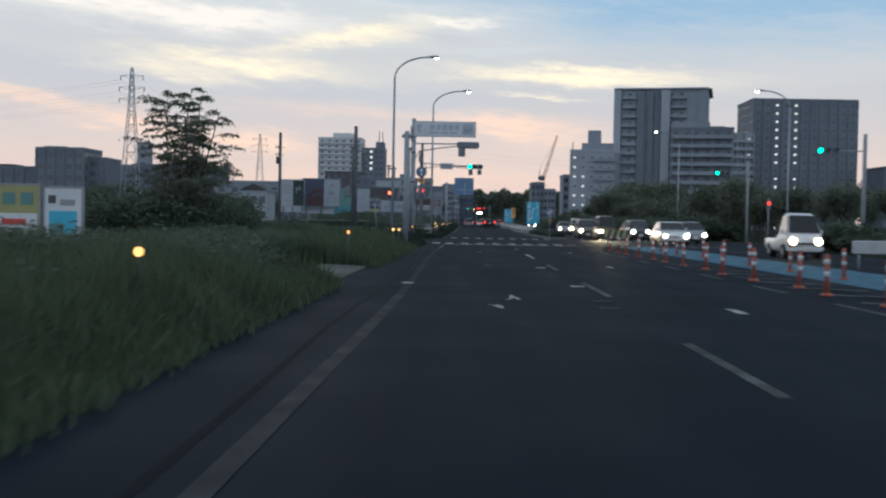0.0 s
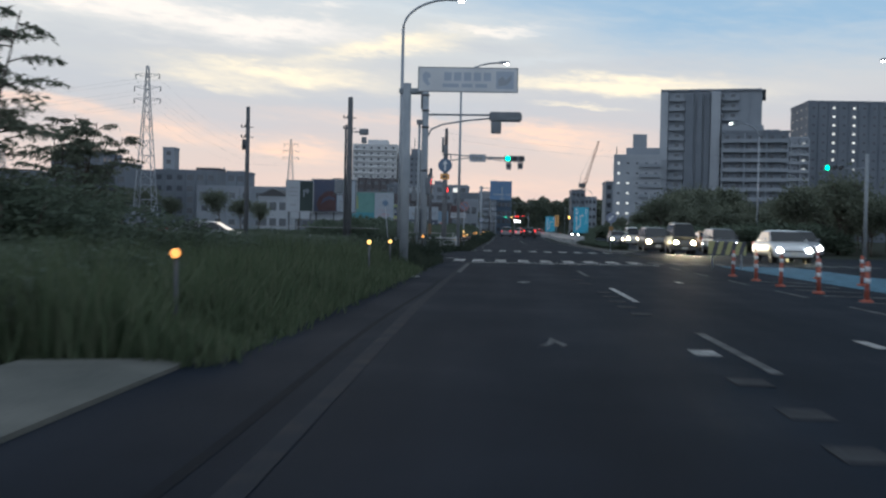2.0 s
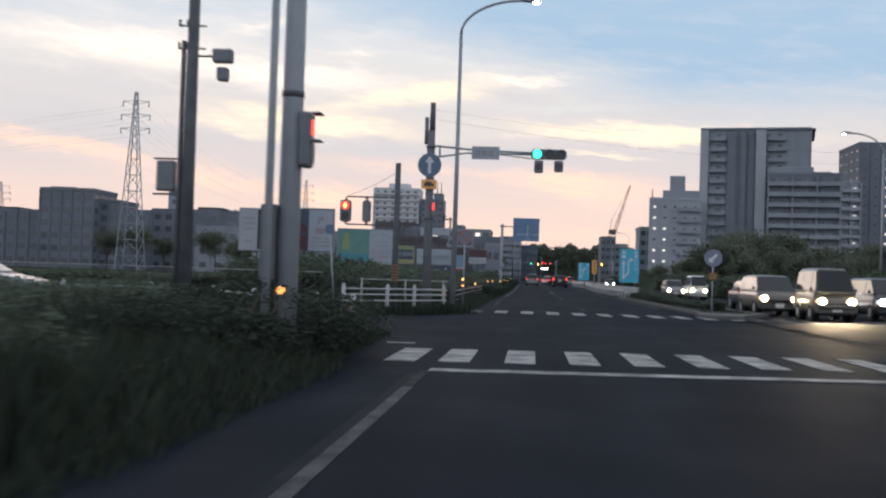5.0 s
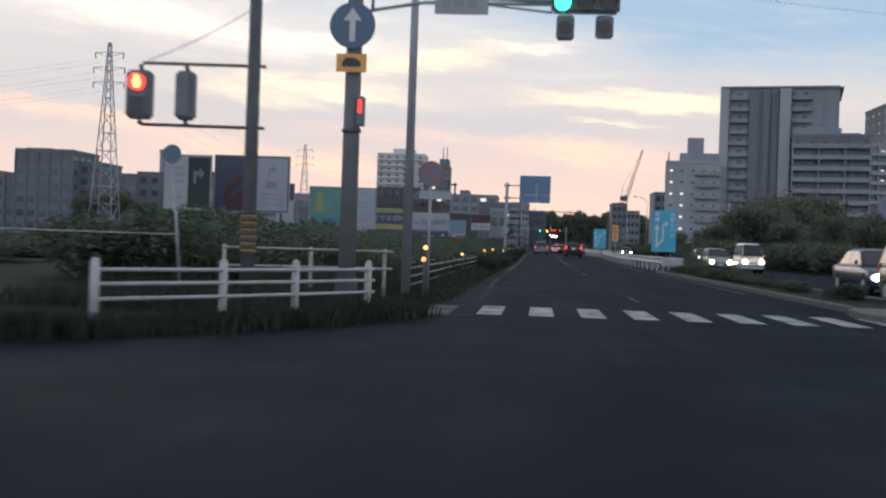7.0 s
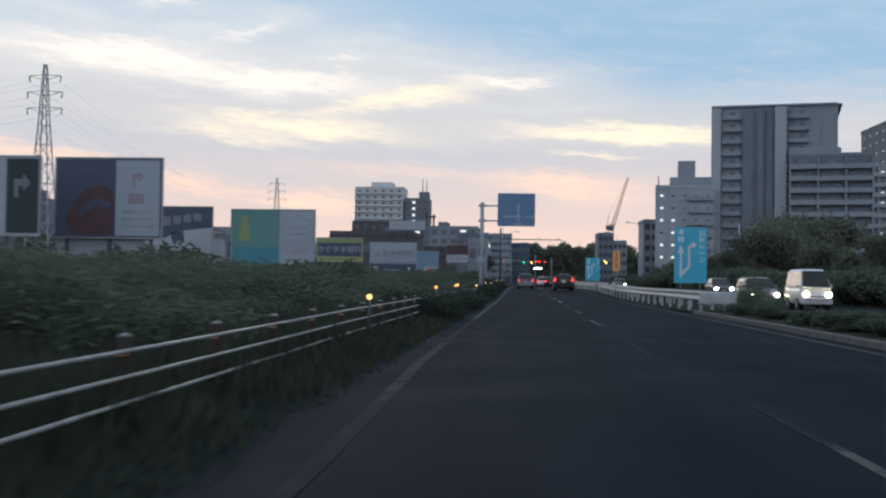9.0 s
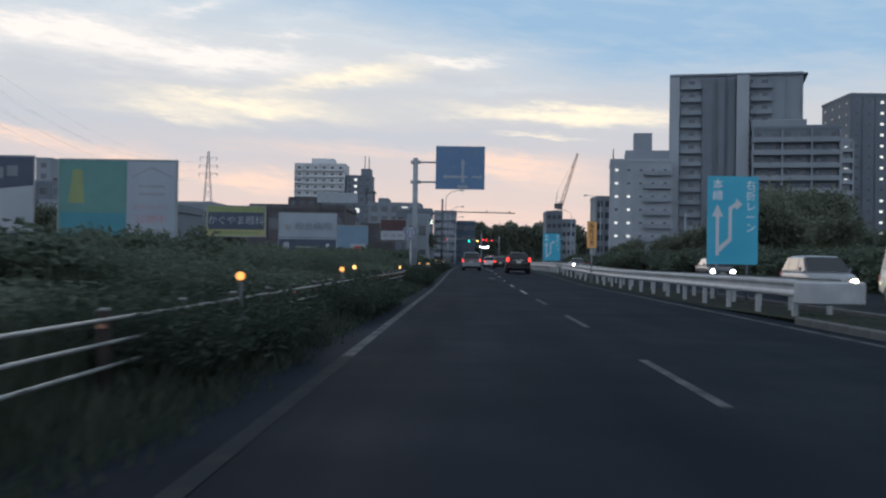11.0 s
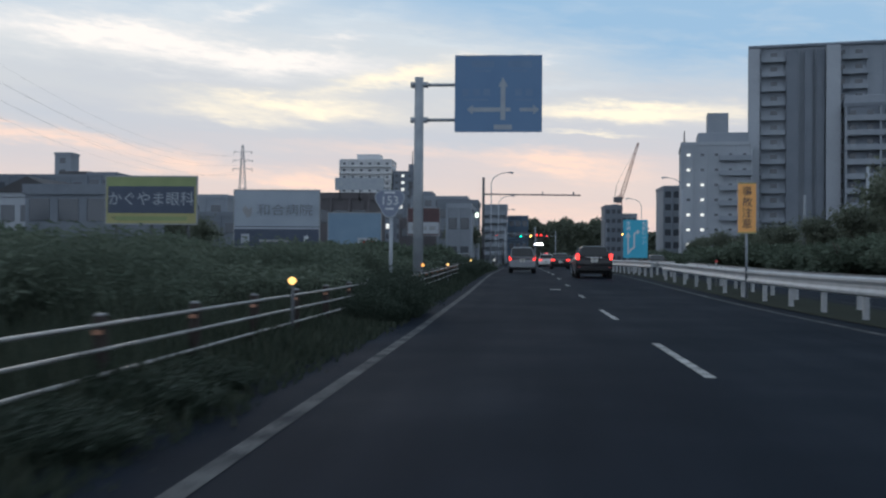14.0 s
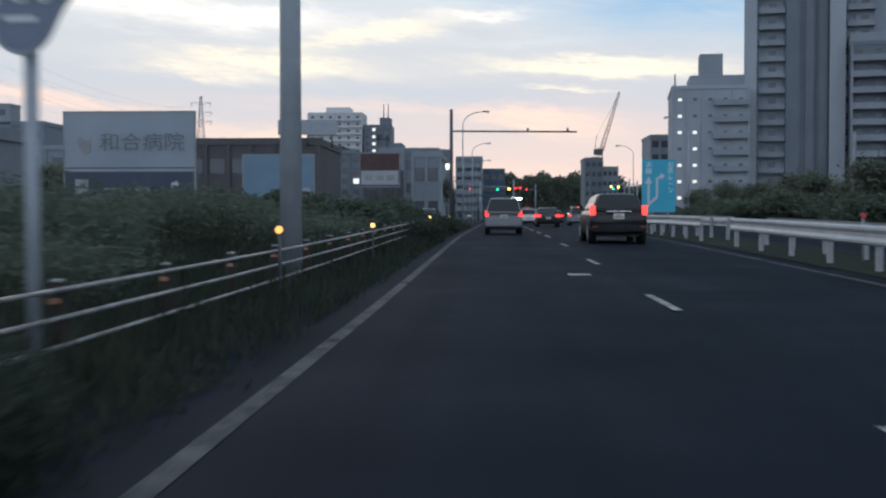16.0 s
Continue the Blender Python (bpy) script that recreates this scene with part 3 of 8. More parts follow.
block = flat_box(0.28, 0.42, PAINT_FADED, "lane_block")
block_new = flat_box(0.28, 0.42, PAINT, "lane_block")
piece("lane_block", block_new, road, (2.34, 20.6, 0.001), 0, (0.9, 0.9, 1))
for x, y in ((2.20, 27.1), (2.22, 25.6), (2.16, 24.3), (2.22, 39.7), (2.21, 38.3), (2.17, 37.0), (2.19, 35.6), (2.23, 34.2), (2.34, 16.6), (2.26, 15.2), (2.05, 45.0), (2.08, 43.2)):
    piece("lane_block", block, road, (x, y, 0.001))
piece("lane_block", block_new, road, (2.22, 29.15, 0.001), 0, (0.86, 1.1, 1))
piece("lane_block", block_new, road, (1.63, 171.3, gz(171.5) + 0.001), 0, (1.4, 1.3, 1))
for x, y in ((-0.85, 20.6), (-1.84, 45.0)):
    piece("lane_block", block_new, road, (x, y, 0.001), -0.1, (0.7, 0.95, 1))
for y in range(0, 56, 5):
    piece("lane_dash", dash_old, road, (6.0, y, 0), 0, (1, 0.55, 1))
for y in (10, 30, 50, 100, 120, 140, 160, 180, 200, 220):
    piece("lane_dash", dash_old, road, (12.9, y, gz(y) - 0.002))

# remains of lane arrows
def arrow_mesh(name, pts, material):
    bm = bmesh.new()
    f = bm.faces.new([bm.verts.new((x, y, 0.006)) for x, y in pts])
    return to_mesh(name, bm, material)


HEAD_SHAPE = [(-0.26, 0.0), (-0.10, 0.25), (0.0, 1.15), (0.25, 0.25), (0.16, 0.0), (0.05, 0.5), (-0.08, 0.1)]
head, head_bright = (arrow_mesh("lane_arrow", HEAD_SHAPE, m_) for m_ in (PAINT_WORN, PAINT))
tail = arrow_mesh("lane_arrow", [(-0.32, 0.5), (-0.05, 0.0), (0.16, -0.15), (0.13, 0.35), (0.0, 0.55), (-0.12, 0.35)], PAINT)
piece("lane_arrow", head_bright, road, (0.98, 16.7, 0), 0, (0.5, 1.1, 1))
piece("lane_arrow", tail, road, (0.72, 15.2, 0), 0, (0.45, 1.1, 1))
piece("lane_arrow", head, road, (0.80, 29.6, 0), 0, (0.6, 0.8, 1))
piece("lane_arrow", tail, road, (0.80, 43.3, 0), 0.3, (0.5, 0.8, 1))

# zebra crossings and stop line
stripe = flat_box(0.41, 2.6, PAINT, "zebra_stripe")
stripe_old = flat_box(0.45, 2.6, PAINT_WORN, "zebra_stripe")
for i in range(20):
    x = -1.57 + 0.865 * i + (0.17 if i == 0 else 0)
    piece("zebra_stripe", stripe if i < 9 else stripe_old, road, (x, 59.75 + 0.19 * i * 0.865, 0.001 if x < 7 else -0.001))
for i in range(20):
    x = -0.68 + 0.865 * i
    piece("zebra_stripe", stripe if i < 10 else stripe_old, road, (x, 81.70 + 0.06 * i, 0.001 if x < 7 else -0.001))
piece("zebra_stripe", stripe_old, road, (-1.54, 81.35, 0.001))
for x0, x1, y0, y1, m_ in ((-1.80, -1.46, 80.02, 80.24, PAINT_FADED), (-1.34, -1.14, 80.08, 80.26, PAINT_FADED), (-1.08, -0.78, 80.10, 80.28, PAINT_FADED), (-1.72, -0.98, 81.14, 81.24, PAINT_WORN)):
    part("worn_mark", B((x0, x1, y0, y1, 0.001, 0.005)), m_, road)
bm = bmesh.new()
q = [(-0.9, 58.4), (5.9, 59.35), (5.9, 59.72), (-0.9, 58.77)]
lo, hi = [bm.verts.new((x, y, 0.001)) for x, y in q], [bm.verts.new((x, y, 0.007)) for x, y in q]
bm.faces.new(hi)
for i in range(4):
    bm.faces.new((lo[i], lo[(i + 1) % 4], hi[(i + 1) % 4], hi[i]))
part("stop_line", bm, PAINT, road)
piece("lane_block", block_new, road, (-1.6, 63.65, 0.002), 1.57, (0.7, 1.1, 1))
hatch = flat_box(0.28, 1.5, PAINT_WORN, "hatch_stripe")
for i in range(16):
    piece("hatch_stripe", hatch, road, (7.9, 15 + 2.1 * i, 0.002), 1.15)

# driveway slab, kerbs and gutter
drive = thing("driveway", 0, 0, 0, "pale concrete driveway slab crossing the verge", "pavement", kind="structure")
for x0, x1, ya, yb, z0, z1, material, nm in ((-2.20, -3.25, 20.4, 26.7, 0.03, 0.09, DRIVE, "apron_slab"), (-3.25, -3.85, 20.2, 25.9, 0.085, 0.085, ASPHALT, "asphalt_strip"), (-3.85, -12.0, 20.4, 25.6, 0.10, 0.13, DRIVE, "slab")):
    bm = bmesh.new()
    flare = 0.5 if nm == "apron_slab" else 0.0
    top = [(x0, ya - flare, z0), (x0, yb + flare * 1.8, z0), (x1, yb, z1), (x1, ya, z1)]
    hi, lo = [bm.verts.new(p) for p in top], [bm.verts.new((p[0], p[1], -0.05)) for p in top]
    bm.faces.new(hi)
    for i in range(4):
        bm.faces.new((lo[i], lo[(i + 1) % 4], hi[(i + 1) % 4], hi[i]))
    bmesh.ops.recalc_face_normals(bm, faces=bm.faces[:])
    part(nm, bm, material, drive)

kerb_bm = bmesh.new()
box(kerb_bm, -0.075, 0.075, 0.0, 0.985, -0.1, 0.11)
bevel(kerb_bm, 0.02, 1)
kerb_mesh = to_mesh("kerb_stone", kerb_bm, KERB)
median = thing("median", 0, 0, 0, "raised median strip with kerb stones and weeds", "median", kind="structure")
bm = bmesh.new()
ys = steps(87, 150, 9) + steps(155, 205, 5) + [236]
for y0, y1 in zip(ys, ys[1:]):
    h0, h1 = (0.10 if q < 124 else 0.012 for q in (y0, y1))
    v = [bm.verts.new(p) for p in ((6.62, y0, gz(y0) + h0), (8.85, y0, gz(y0) + h0), (8.85, y1, gz(y1) + h1), (6.62, y1, gz(y1) + h1))]
    bm.faces.new(v)
part("median_fill", bm, EARTH, median)
bm = bmesh.new()
top = [(6.15, 84.2), (6.3, 83.3), (6.8, 82.95), (7.4, 83.4), (7.7, 84.6), (8.85, 86.98), (6.62, 86.98), (6.2, 86.0)]
lo, hi = [bm.verts.new((x, y, -0.05)) for x, y in top], [bm.verts.new((x, y, 0.12)) for x, y in top]
bm.faces.new(hi)
for i in range(len(top)):
    bm.faces.new((lo[i], lo[(i + 1) % len(top)], hi[(i + 1) % len(top)], hi[i]))
part("median_nose", bm, KERB, median)
for i in range(38):
    y = 87 + i
    piece("kerb_stone", kerb_mesh, median, (6.58, y, gz(y) + 0.03))
for i in range(60):
    piece("kerb_stone", kerb_mesh, median, (8.9, 87 + i, gz(87 + i) + 0.03))


# ---- poles, signals and signs ----
def round_pole(parent, x, y, top, r0, r1, material, name="pole", z0=-0.1):
    bm = bmesh.new()
    tube(bm, (x, y, z0), (x, y, top), r0, r1, 12)
    return part(name, bm, material, parent)


def bands(parent, x, y, zs, r, material=STEEL_DARK):
    for z in zs:
        bm = bmesh.new()
        tube(bm, (x, y, z), (x, y, z + 0.07), r, r, 12)
        part("clamp_band", bm, material, parent)


def signal_head(parent, x0, x1, z, y, lit, lit_mat, hoods=True):
    """A horizontal three-lens head that faces the traffic, with hoods."""
    h = 0.17
    bm = bmesh.new()
    box(bm, x0, x1, y - 0.08, y + 0.10, z - h, z + h)
    bevel(bm, 0.05, 2)
    head = part("signal_head", bm, SIGNAL_BODY, parent)
    w = (x1 - x0) / 3
    for i in range(3):
        cx = x0 + (i + 0.5) * w
        bm = bmesh.new()
        plate(bm, disc_pts(cx, z, 0.135), y - 0.10, y - 0.075)
        part("lens", bm, lit_mat if i == lit else LENS_DARK, head)
        bm = bmesh.new()
        for k in range(9):
            a0, a1 = math.pi * (k / 9.0), math.pi * ((k + 1) / 9.0)
            p = [(cx + 0.15 * math.cos(a), z + 0.15 * math.sin(a)) for a in (a0, a1)]
            q = [bm.verts.new(c) for c in ((p[0][0], y - 0.09, p[0][1]), (p[1][0], y - 0.09, p[1][1]), (p[1][0], y - 0.30, p[1][1]), (p[0][0], y - 0.30, p[0][1]))]
            bm.faces.new(q)
        part("hood", bm, SIGNAL_BODY, head)
    return head


def arrow_box(parent, x0, x1, z0, z1, y):
    bm = bmesh.new()
    box(bm, x0, x1, y - 0.08, y + 0.08, z0, z1)
    bevel(bm, 0.03, 2)
    b = part("arrow_signal", bm, SIGNAL_BODY, parent)
    bm = bmesh.new()
    plate(bm, disc_pts((x0 + x1) / 2, (z0 + z1) / 2, 0.11), y - 0.10, y - 0.07)
    part("lens", bm, LENS_DARK, b)


SIGN_FADED = surface("sign_faded_blue", (0.33, 0.38, 0.46), (0.40, 0.445, 0.52), 0.9, 0.5, 0, 0.03)
# guide sign over the near lane
s = thing("guide_sign", -2.48, 49.3, None, "pale overhead guide sign on a thick grey post", "road sign")
round_pole(s, 0, 0, 5.14, 0.125, 0.115, POLE_GREY, "post")
bm = bmesh.new()
box(bm, -0.22, 0.42, -0.06, 0.06, 4.84, 5.01)
bevel(bm, 0.03, 1)
part("arm", bm, POLE_GREY, s)
bm = bmesh.new()
box(bm, 0.30, 3.04, -0.12, -0.07, 4.905, 5.585)
sp = part("sign_panel", bm, SIGN_WHITE, s)
for x0, x1, z0, z1 in ((0.30, 3.04, 5.560, 5.585), (0.30, 3.04, 4.905, 4.930), (0.30, 0.325, 4.930, 5.560), (3.015, 3.04, 4.930, 5.560)):
    part("border", B((x0, x1, -0.125, -0.065, z0, z1)), SIGN_BACK, sp)
bm = bmesh.new()
plate(bm, [(0.42, 5.355), (0.50, 5.455), (0.62, 5.415), (0.66, 5.315), (0.56, 5.255), (0.64, 5.115), (0.56, 5.055), (0.46, 5.175)], -0.130, -0.118)
part("emblem", bm, SIGN_FADED, sp, "faded blue emblem")
for i in range(5):
    part("lettering_bar", B((1.02 + i * 0.27, 1.02 + i * 0.27 + 0.20, -0.128, -0.118, 5.215, 5.445)), SIGN_FADED, sp)
for x0, x1 in ((0.98, 1.42), (1.50, 1.80), (1.88, 2.20)):
    part("lettering_bar", B((x0, x1, -0.128, -0.118, 5.035, 5.135)), SIGN_FADED, sp)
em = part("picture_panel", B((2.44, 2.92, -0.128, -0.118, 5.005, 5.485)), SIGN_FADED, sp, "faded blue picture square")
bm = bmesh.new()
plate(bm, [(2.50, 5.075), (2.50, 5.255), (2.62, 5.355), (2.70, 5.235), (2.86, 5.395), (2.86, 5.255), (2.74, 5.115)], -0.134, -0.127)
part("picture_shape", bm, SIGN_GREYISH, em)

# first signal, on the near corner
s = thing("traffic_signal", -2.64, 58.5, None, "grey signal mast with a horizontal head seen from the side lane", "traffic signal")
round_pole(s, 0, 0, 6.55, 0.14, 0.11, POLE_GREY)
bands(s, 0, 0, (3.2, 4.75, 5.35, 5.9), 0.135)
bm = bmesh.new()
pipe(bm, [(0.1, 0, 5.25), (2.28, 0, 5.26)], 0.035)
pipe(bm, [(0.1, 0, 4.48), (0.22, 0, 4.72), (0.6, 0, 4.90), (1.4, 0, 5.04), (2.28, 0, 5.14)], 0.03)
part("arm", bm, POLE_GREY, s)
bm = bmesh.new()
box(bm, 2.28, 3.44, -0.10, 0.12, 5.03, 5.38)
bevel(bm, 0.05, 2)
hd = part("signal_head", bm, SIGNAL_BODY, s)
for i in range(3):
    bm = bmesh.new()
    plate(bm, disc_pts(2.49 + 0.37 * i, 5.205, 0.13), 0.115, 0.14)
    part("lens", bm, LENS_DARK, hd)
bm = bmesh.new()
box(bm, 2.35, 2.72, -0.08, 0.10, 4.61, 5.02)
bevel(bm, 0.03, 1)
part("arrow_signal", bm, SIGNAL_BODY, s)
bm = bmesh.new()
tube(bm, (-0.12, -0.02, 5.45), (-0.12, -0.02, 6.15), 0.05, 0.05, 8)
part("detector", bm, SIGNAL_BODY, s)
bm = bmesh.new()
box(bm, 0.10, 0.25, -0.14, 0.14, 2.36, 3.02)
bevel(bm, 0.03, 1)
pd = part("pedestrian_signal", bm, SIGNAL_BODY, s)
for z in (3.0, 2.675):
    part("hood", B((0.25, 0.36, -0.13, 0.13, z, z + 0.015)), SIGNAL_BODY, pd)
part("lens", B((0.235, 0.258, -0.05, 0.08, 2.75, 2.93)), SIG_RED, pd, "lit red lens")
part("lens", B((0.235, 0.262, -0.10, 0.10, 2.42, 2.65)), LENS_DARK, pd)
bm = B((-0.30, -0.13, -0.18, 0.18, 1.0, 1.9))
part("control_box", bm, SIGNAL_BODY, s)

s = thing("slender_post", -2.82, 58.2, None, "thin grey post beside the signal mast", "post")
round_pole(s, 0, 0, 5.0, 0.05, 0.045, POLE_GREY)
bm = B((-0.10, 0.12, -0.06, 0.06, 4.86, 5.02))
part("cap_box", bm, SIGNAL_BODY, s)


# street lamps with a swan-neck arm
def street_lamp(x, y, height, reach, group, r=0.10, lit=True):
    s = thing("street_lamp", x, y, None, "tall galvanised street lamp with a curved arm, " + ("lit" if lit else "not yet lit"), "street lamp", group)
    d = 1 if reach > 0 else -1
    round_pole(s, 0, 0, height - 1.3, r, r * 0.6, STEEL)
    pts = []
    for i in range(13):
        a = math.pi / 2 * i / 12
        pts.append((reach * (1 - math.cos(a)) * 0.92, 0, height - 1.3 + 1.25 * math.sin(a)))
    bm = bmesh.new()
    pipe(bm, pts, r * 0.5)
    part("arm", bm, STEEL, s)
    e = pts[-1]
    bm = bmesh.new()
    plate(bm, [(e[0] + u * d, e[2] + v) for u, v in ((-0.08, -0.04), (-0.08, 0.05), (0.20, 0.10), (0.50, 0.10), (0.64, 0.02), (0.62, -0.04), (0.30, -0.06))], -0.11, 0.11)
    bmesh.ops.recalc_face_normals(bm, faces=bm.faces[:])
    bevel(bm, 0.03, 2)
    hd = part("lamp_head", bm, STEEL, s)
    bm = bmesh.new()
    bmesh.ops.create_uvsphere(bm, u_segments=12, v_segments=8, radius=0.10, matrix=Matrix.Translation((e[0] + 0.44 * d, 0, e[2] - 0.06)) @ Matrix.Diagonal((1.5, 0.9, 0.7, 1)))
    part("lamp_glass", bm, LAMP_LIT if lit else SIGN_WHITE, hd, "lit white lamp glass" if lit else "dull white lamp glass")
    bm = B((-0.16, 0.16, -0.16, 0.16, -0.02, 0.04))
    part("base_plate", bm, STEEL, s)
    return s


street_lamp(-4.17, 65.5, 10.85, 2.15, "street lamps")
street_lamp(-2.52, 85.5, 11.25, 2.45, "street lamps")
for x, y, z in ((25.1, 213.4, 8.0), (24.7, 229.5, 6.9)):
    s = thing("utility_pole", x, y, None, "slim pale pole beside the far carriageway", "utility pole", "slim poles beyond the far carriageway")
    round_pole(s, 0, 0, z - gz(y), 0.14, 0.10, POLE_GREY)
street_lamp(22.4, 118.0, 11.2, -2.2, "street lamps")
street_lamp(24.2, 84.0, 11.5, -2.2, "street lamps")
for y, x, d in ((255, -2.9, 2.0), (300, -3.0, 2.0), (345, -3.2, 2.0), (262, 19, -2), (306, 19, -2), (390, 20, -2)):
    street_lamp(x, y, 10.5, d, "street lamps far along the road", 0.08, False)

# second signal with the round sign
s = thing("traffic_signal", -3.2, 82.5, None, "dark signal mast with long arm, lit horizontal head and backing plate", "traffic signal")
round_pole(s, 0, 0, 6.0, 0.155, 0.13, POLE_CONC)
round_pole(s, 0.03, 0, 6.95, 0.10, 0.085, STEEL_DARK, "pole_top", 5.95)
bands(s, 0, 0, (3.0, 4.2, 5.0, 5.42), 0.165)
bm = bmesh.new()
tube(bm, (-0.16, 0, 5.55), (-0.16, 0, 6.45), 0.07, 0.07, 8)
part("transformer_can", bm, SIGNAL_BODY, s)
bm = bmesh.new()
pipe(bm, [(0.1, 0, 5.50), (1.3, 0, 5.40), (3.4, 0, 5.33)], 0.035)
pipe(bm, [(0.1, 0, 5.10), (1.2, 0, 5.28), (3.4, 0, 5.28)], 0.03)
pipe(bm, [(0.3, 0, 5.49), (0.3, 0, 5.12)], 0.03)
pipe(bm, [(1.9, 0, 5.30), (3.4, 0, 5.14)], 0.02)
part("arm", bm, POLE_GREY, s)
bm = B((1.38, 2.30, -0.06, -0.02, 5.08, 5.51))
part("name_board", bm, SIGN_GREYISH, s, "pale rectangular board with faded lettering")
bm = B((1.50, 1.66, -0.068, -0.058, 5.20, 5.38), (1.72, 1.88, -0.068, -0.058, 5.20, 5.38), (1.94, 2.10, -0.068, -0.058, 5.20, 5.38))
part("lettering_bar", bm, SIGN_BACK, s)
signal_head(s, 3.37, 4.53, 5.29, -0.05, 0, SIG_GREEN)
arrow_box(s, 3.47, 3.77, 4.67, 5.09, -0.04)
arrow_box(s, 4.13, 4.43, 4.71, 5.09, -0.04)
bm = bmesh.new()
plate(bm, disc_pts(-0.01, 4.83, 0.395, 32), -0.20, -0.17)
d = part("round_sign", bm, SIGN_BLUE, s, "round blue sign with a white arrow pointing up")
bm = bmesh.new()
plate(bm, [(-0.06, 4.55), (0.04, 4.55), (0.04, 4.91), (0.15, 4.91), (-0.01, 5.13), (-0.17, 4.91), (-0.06, 4.91)], -0.212, -0.198)
part("arrow", bm, SIGN_WHITE, d)
bm = B((-0.27, 0.25, -0.20, -0.17, 4.03, 4.34))
d = part("sub_plate", bm, SIGN_ORANGE, s, "small orange plate with a dark vehicle shape")
bm = bmesh.new()
plate(bm, [(-0.17, 4.12), (0.15, 4.12), (0.15, 4.20), (0.05, 4.27), (-0.11, 4.27), (-0.17, 4.19)], -0.21, -0.198)
part("vehicle_mark", bm, INK, d)
bm = bmesh.new()
box(bm, 0.10, 0.21, -0.17, 0.12, 3.13, 3.62)
part("pedestrian_signal", bm, SIGNAL_BODY, s)
bm = B((0.135, 0.190, -0.185, -0.165, 3.33, 3.56))
part("lens", bm, SIG_RED, s, "lit red lens")
bm = B((-0.17, 0.17, -0.17, 0.17, 0.0, 0.5))
part("base_sleeve", bm, STEEL_DARK, s)

# pedestrian signal on the far corner
s = thing("pedestrian_signal", -3.70, 77.75, None, "dark pole with a lit red pedestrian signal on side brackets", "traffic signal")
round_pole(s, 0, 0, 4.4, 0.095, 0.08, STEEL_DARK)
for z in (3.38, 2.57):
    bm = bmesh.new()
    pipe(bm, [(0.16, 0, z - 0.01), (-1.48, -0.05, z)], 0.022)
    part("bracket", bm, STEEL_DARK, s)
for x, lit in ((-1.50, True), (-0.88, False)):
    bm = bmesh.new()
    w = 0.155 if lit else 0.115
    box(bm, x - w, x + w, -0.20, 0.06, 2.64, 3.27)
    bevel(bm, 0.035, 2)
    hd = part("signal_head", bm, SIGNAL_BODY, s)
    for z in (2.57, 3.27):
        bm = bmesh.new()
        tube(bm, (x, -0.05, z), (x, -0.05, z + 0.09), 0.03, 0.03, 8)
        part("clamp", bm, STEEL_DARK, hd)
    if lit:
        bm = bmesh.new()
        plate(bm, disc_pts(x, 3.11, 0.112, 20), -0.213, -0.195)
        part("lens", bm, SIG_RED, hd, "lit red lens")
        bm = bmesh.new()
        plate(bm, [(x - 0.035, 3.03), (x + 0.035, 3.03), (x + 0.058, 3.12), (x + 0.032, 3.17), (x + 0.025, 3.20), (x - 0.025, 3.20), (x - 0.032, 3.17), (x - 0.058, 3.12)], -0.222, -0.210)
        part("lit_figure", bm, SIG_FIGURE, hd, "glowing orange figure")
        bm = B((x - 0.10, x + 0.10, -0.213, -0.195, 2.70, 2.92))
        part("lens", bm, LENS_DARK, hd)
BAND_AMBER = surface("dull_amber_tape", (0.20, 0.12, 0.05), (0.30, 0.18, 0.08), 6, 0.7)
for i in range(12):
    bm = bmesh.new()
    tube(bm, (0, 0, 0.93 + 0.045 * i), (0, 0, 0.975 + 0.045 * i), 0.103, 0.103, 12)
    part("warning_band", bm, BAND_AMBER if i % 2 == 0 else INK, s)

# utility poles on the left
for x, y, h, r in ((-11.2, 67.6, 6.4, 0.11), (-6.52, 66.8, 6.8, 0.14)):
    s = thing("utility_pole", x, y, None, "dark concrete utility pole with small fittings", "utility pole", "utility poles by the junction")
    round_pole(s, 0, 0, h, r, r * 0.75, STEEL_DARK)
    for z in (h - 0.9, h - 1.35):
        bm = bmesh.new()
        pipe(bm, [(-0.30, 0, z), (0.25, 0, z)], 0.02)
        arm = part("cross_arm", bm, STEEL_DARK, s)
        for xx in (-0.28, -0.12):
            bm = bmesh.new()
            tube(bm, (xx, 0, z), (xx, 0, z + 0.12), 0.03, 0.03, 6)
            part("insulator", bm, STEEL_DARK, arm)
    if r > 0.12:
        bm = bmesh.new()
        box(bm, 0.42, 0.80, -0.12, 0.12, h - 1.62, h - 1.36)
        box(bm, 0.52, 0.72, -0.12, 0.12, h - 1.98, h - 1.72)
        box(bm, 0.1, 0.5, -0.02, 0.02, h - 1.52, h - 1.47)
        bevel(bm, 0.02, 1)
        part("camera_housing", bm, SIGNAL_BODY, s)
        bm = bmesh.new()
        tube(bm, (-0.18, 0, 0), (-0.18, 0, h - 1.2), 0.05, 0.05, 8)
        part("conduit", bm, STEEL_DARK, s)
        bm = bmesh.new()
        box(bm, -0.62, -0.26, -0.10, 0.10, 2.62, 3.22)
        bevel(bm, 0.03, 1)
        part("pedestrian_signal", bm, SIGNAL_BODY, s)
        for z in (3.26, 2.56):
            bm = bmesh.new()
            pipe(bm, [(-0.7, 0, z), (0, 0, z)], 0.02)
            part("bracket", bm, STEEL_DARK, s)
    else:
        bm = bmesh.new()
        tube(bm, (-0.16, 0, h - 1.9), (-0.16, 0, h - 1.45), 0.09, 0.09, 10)
        part("transformer_can", bm, STEEL_DARK, s)


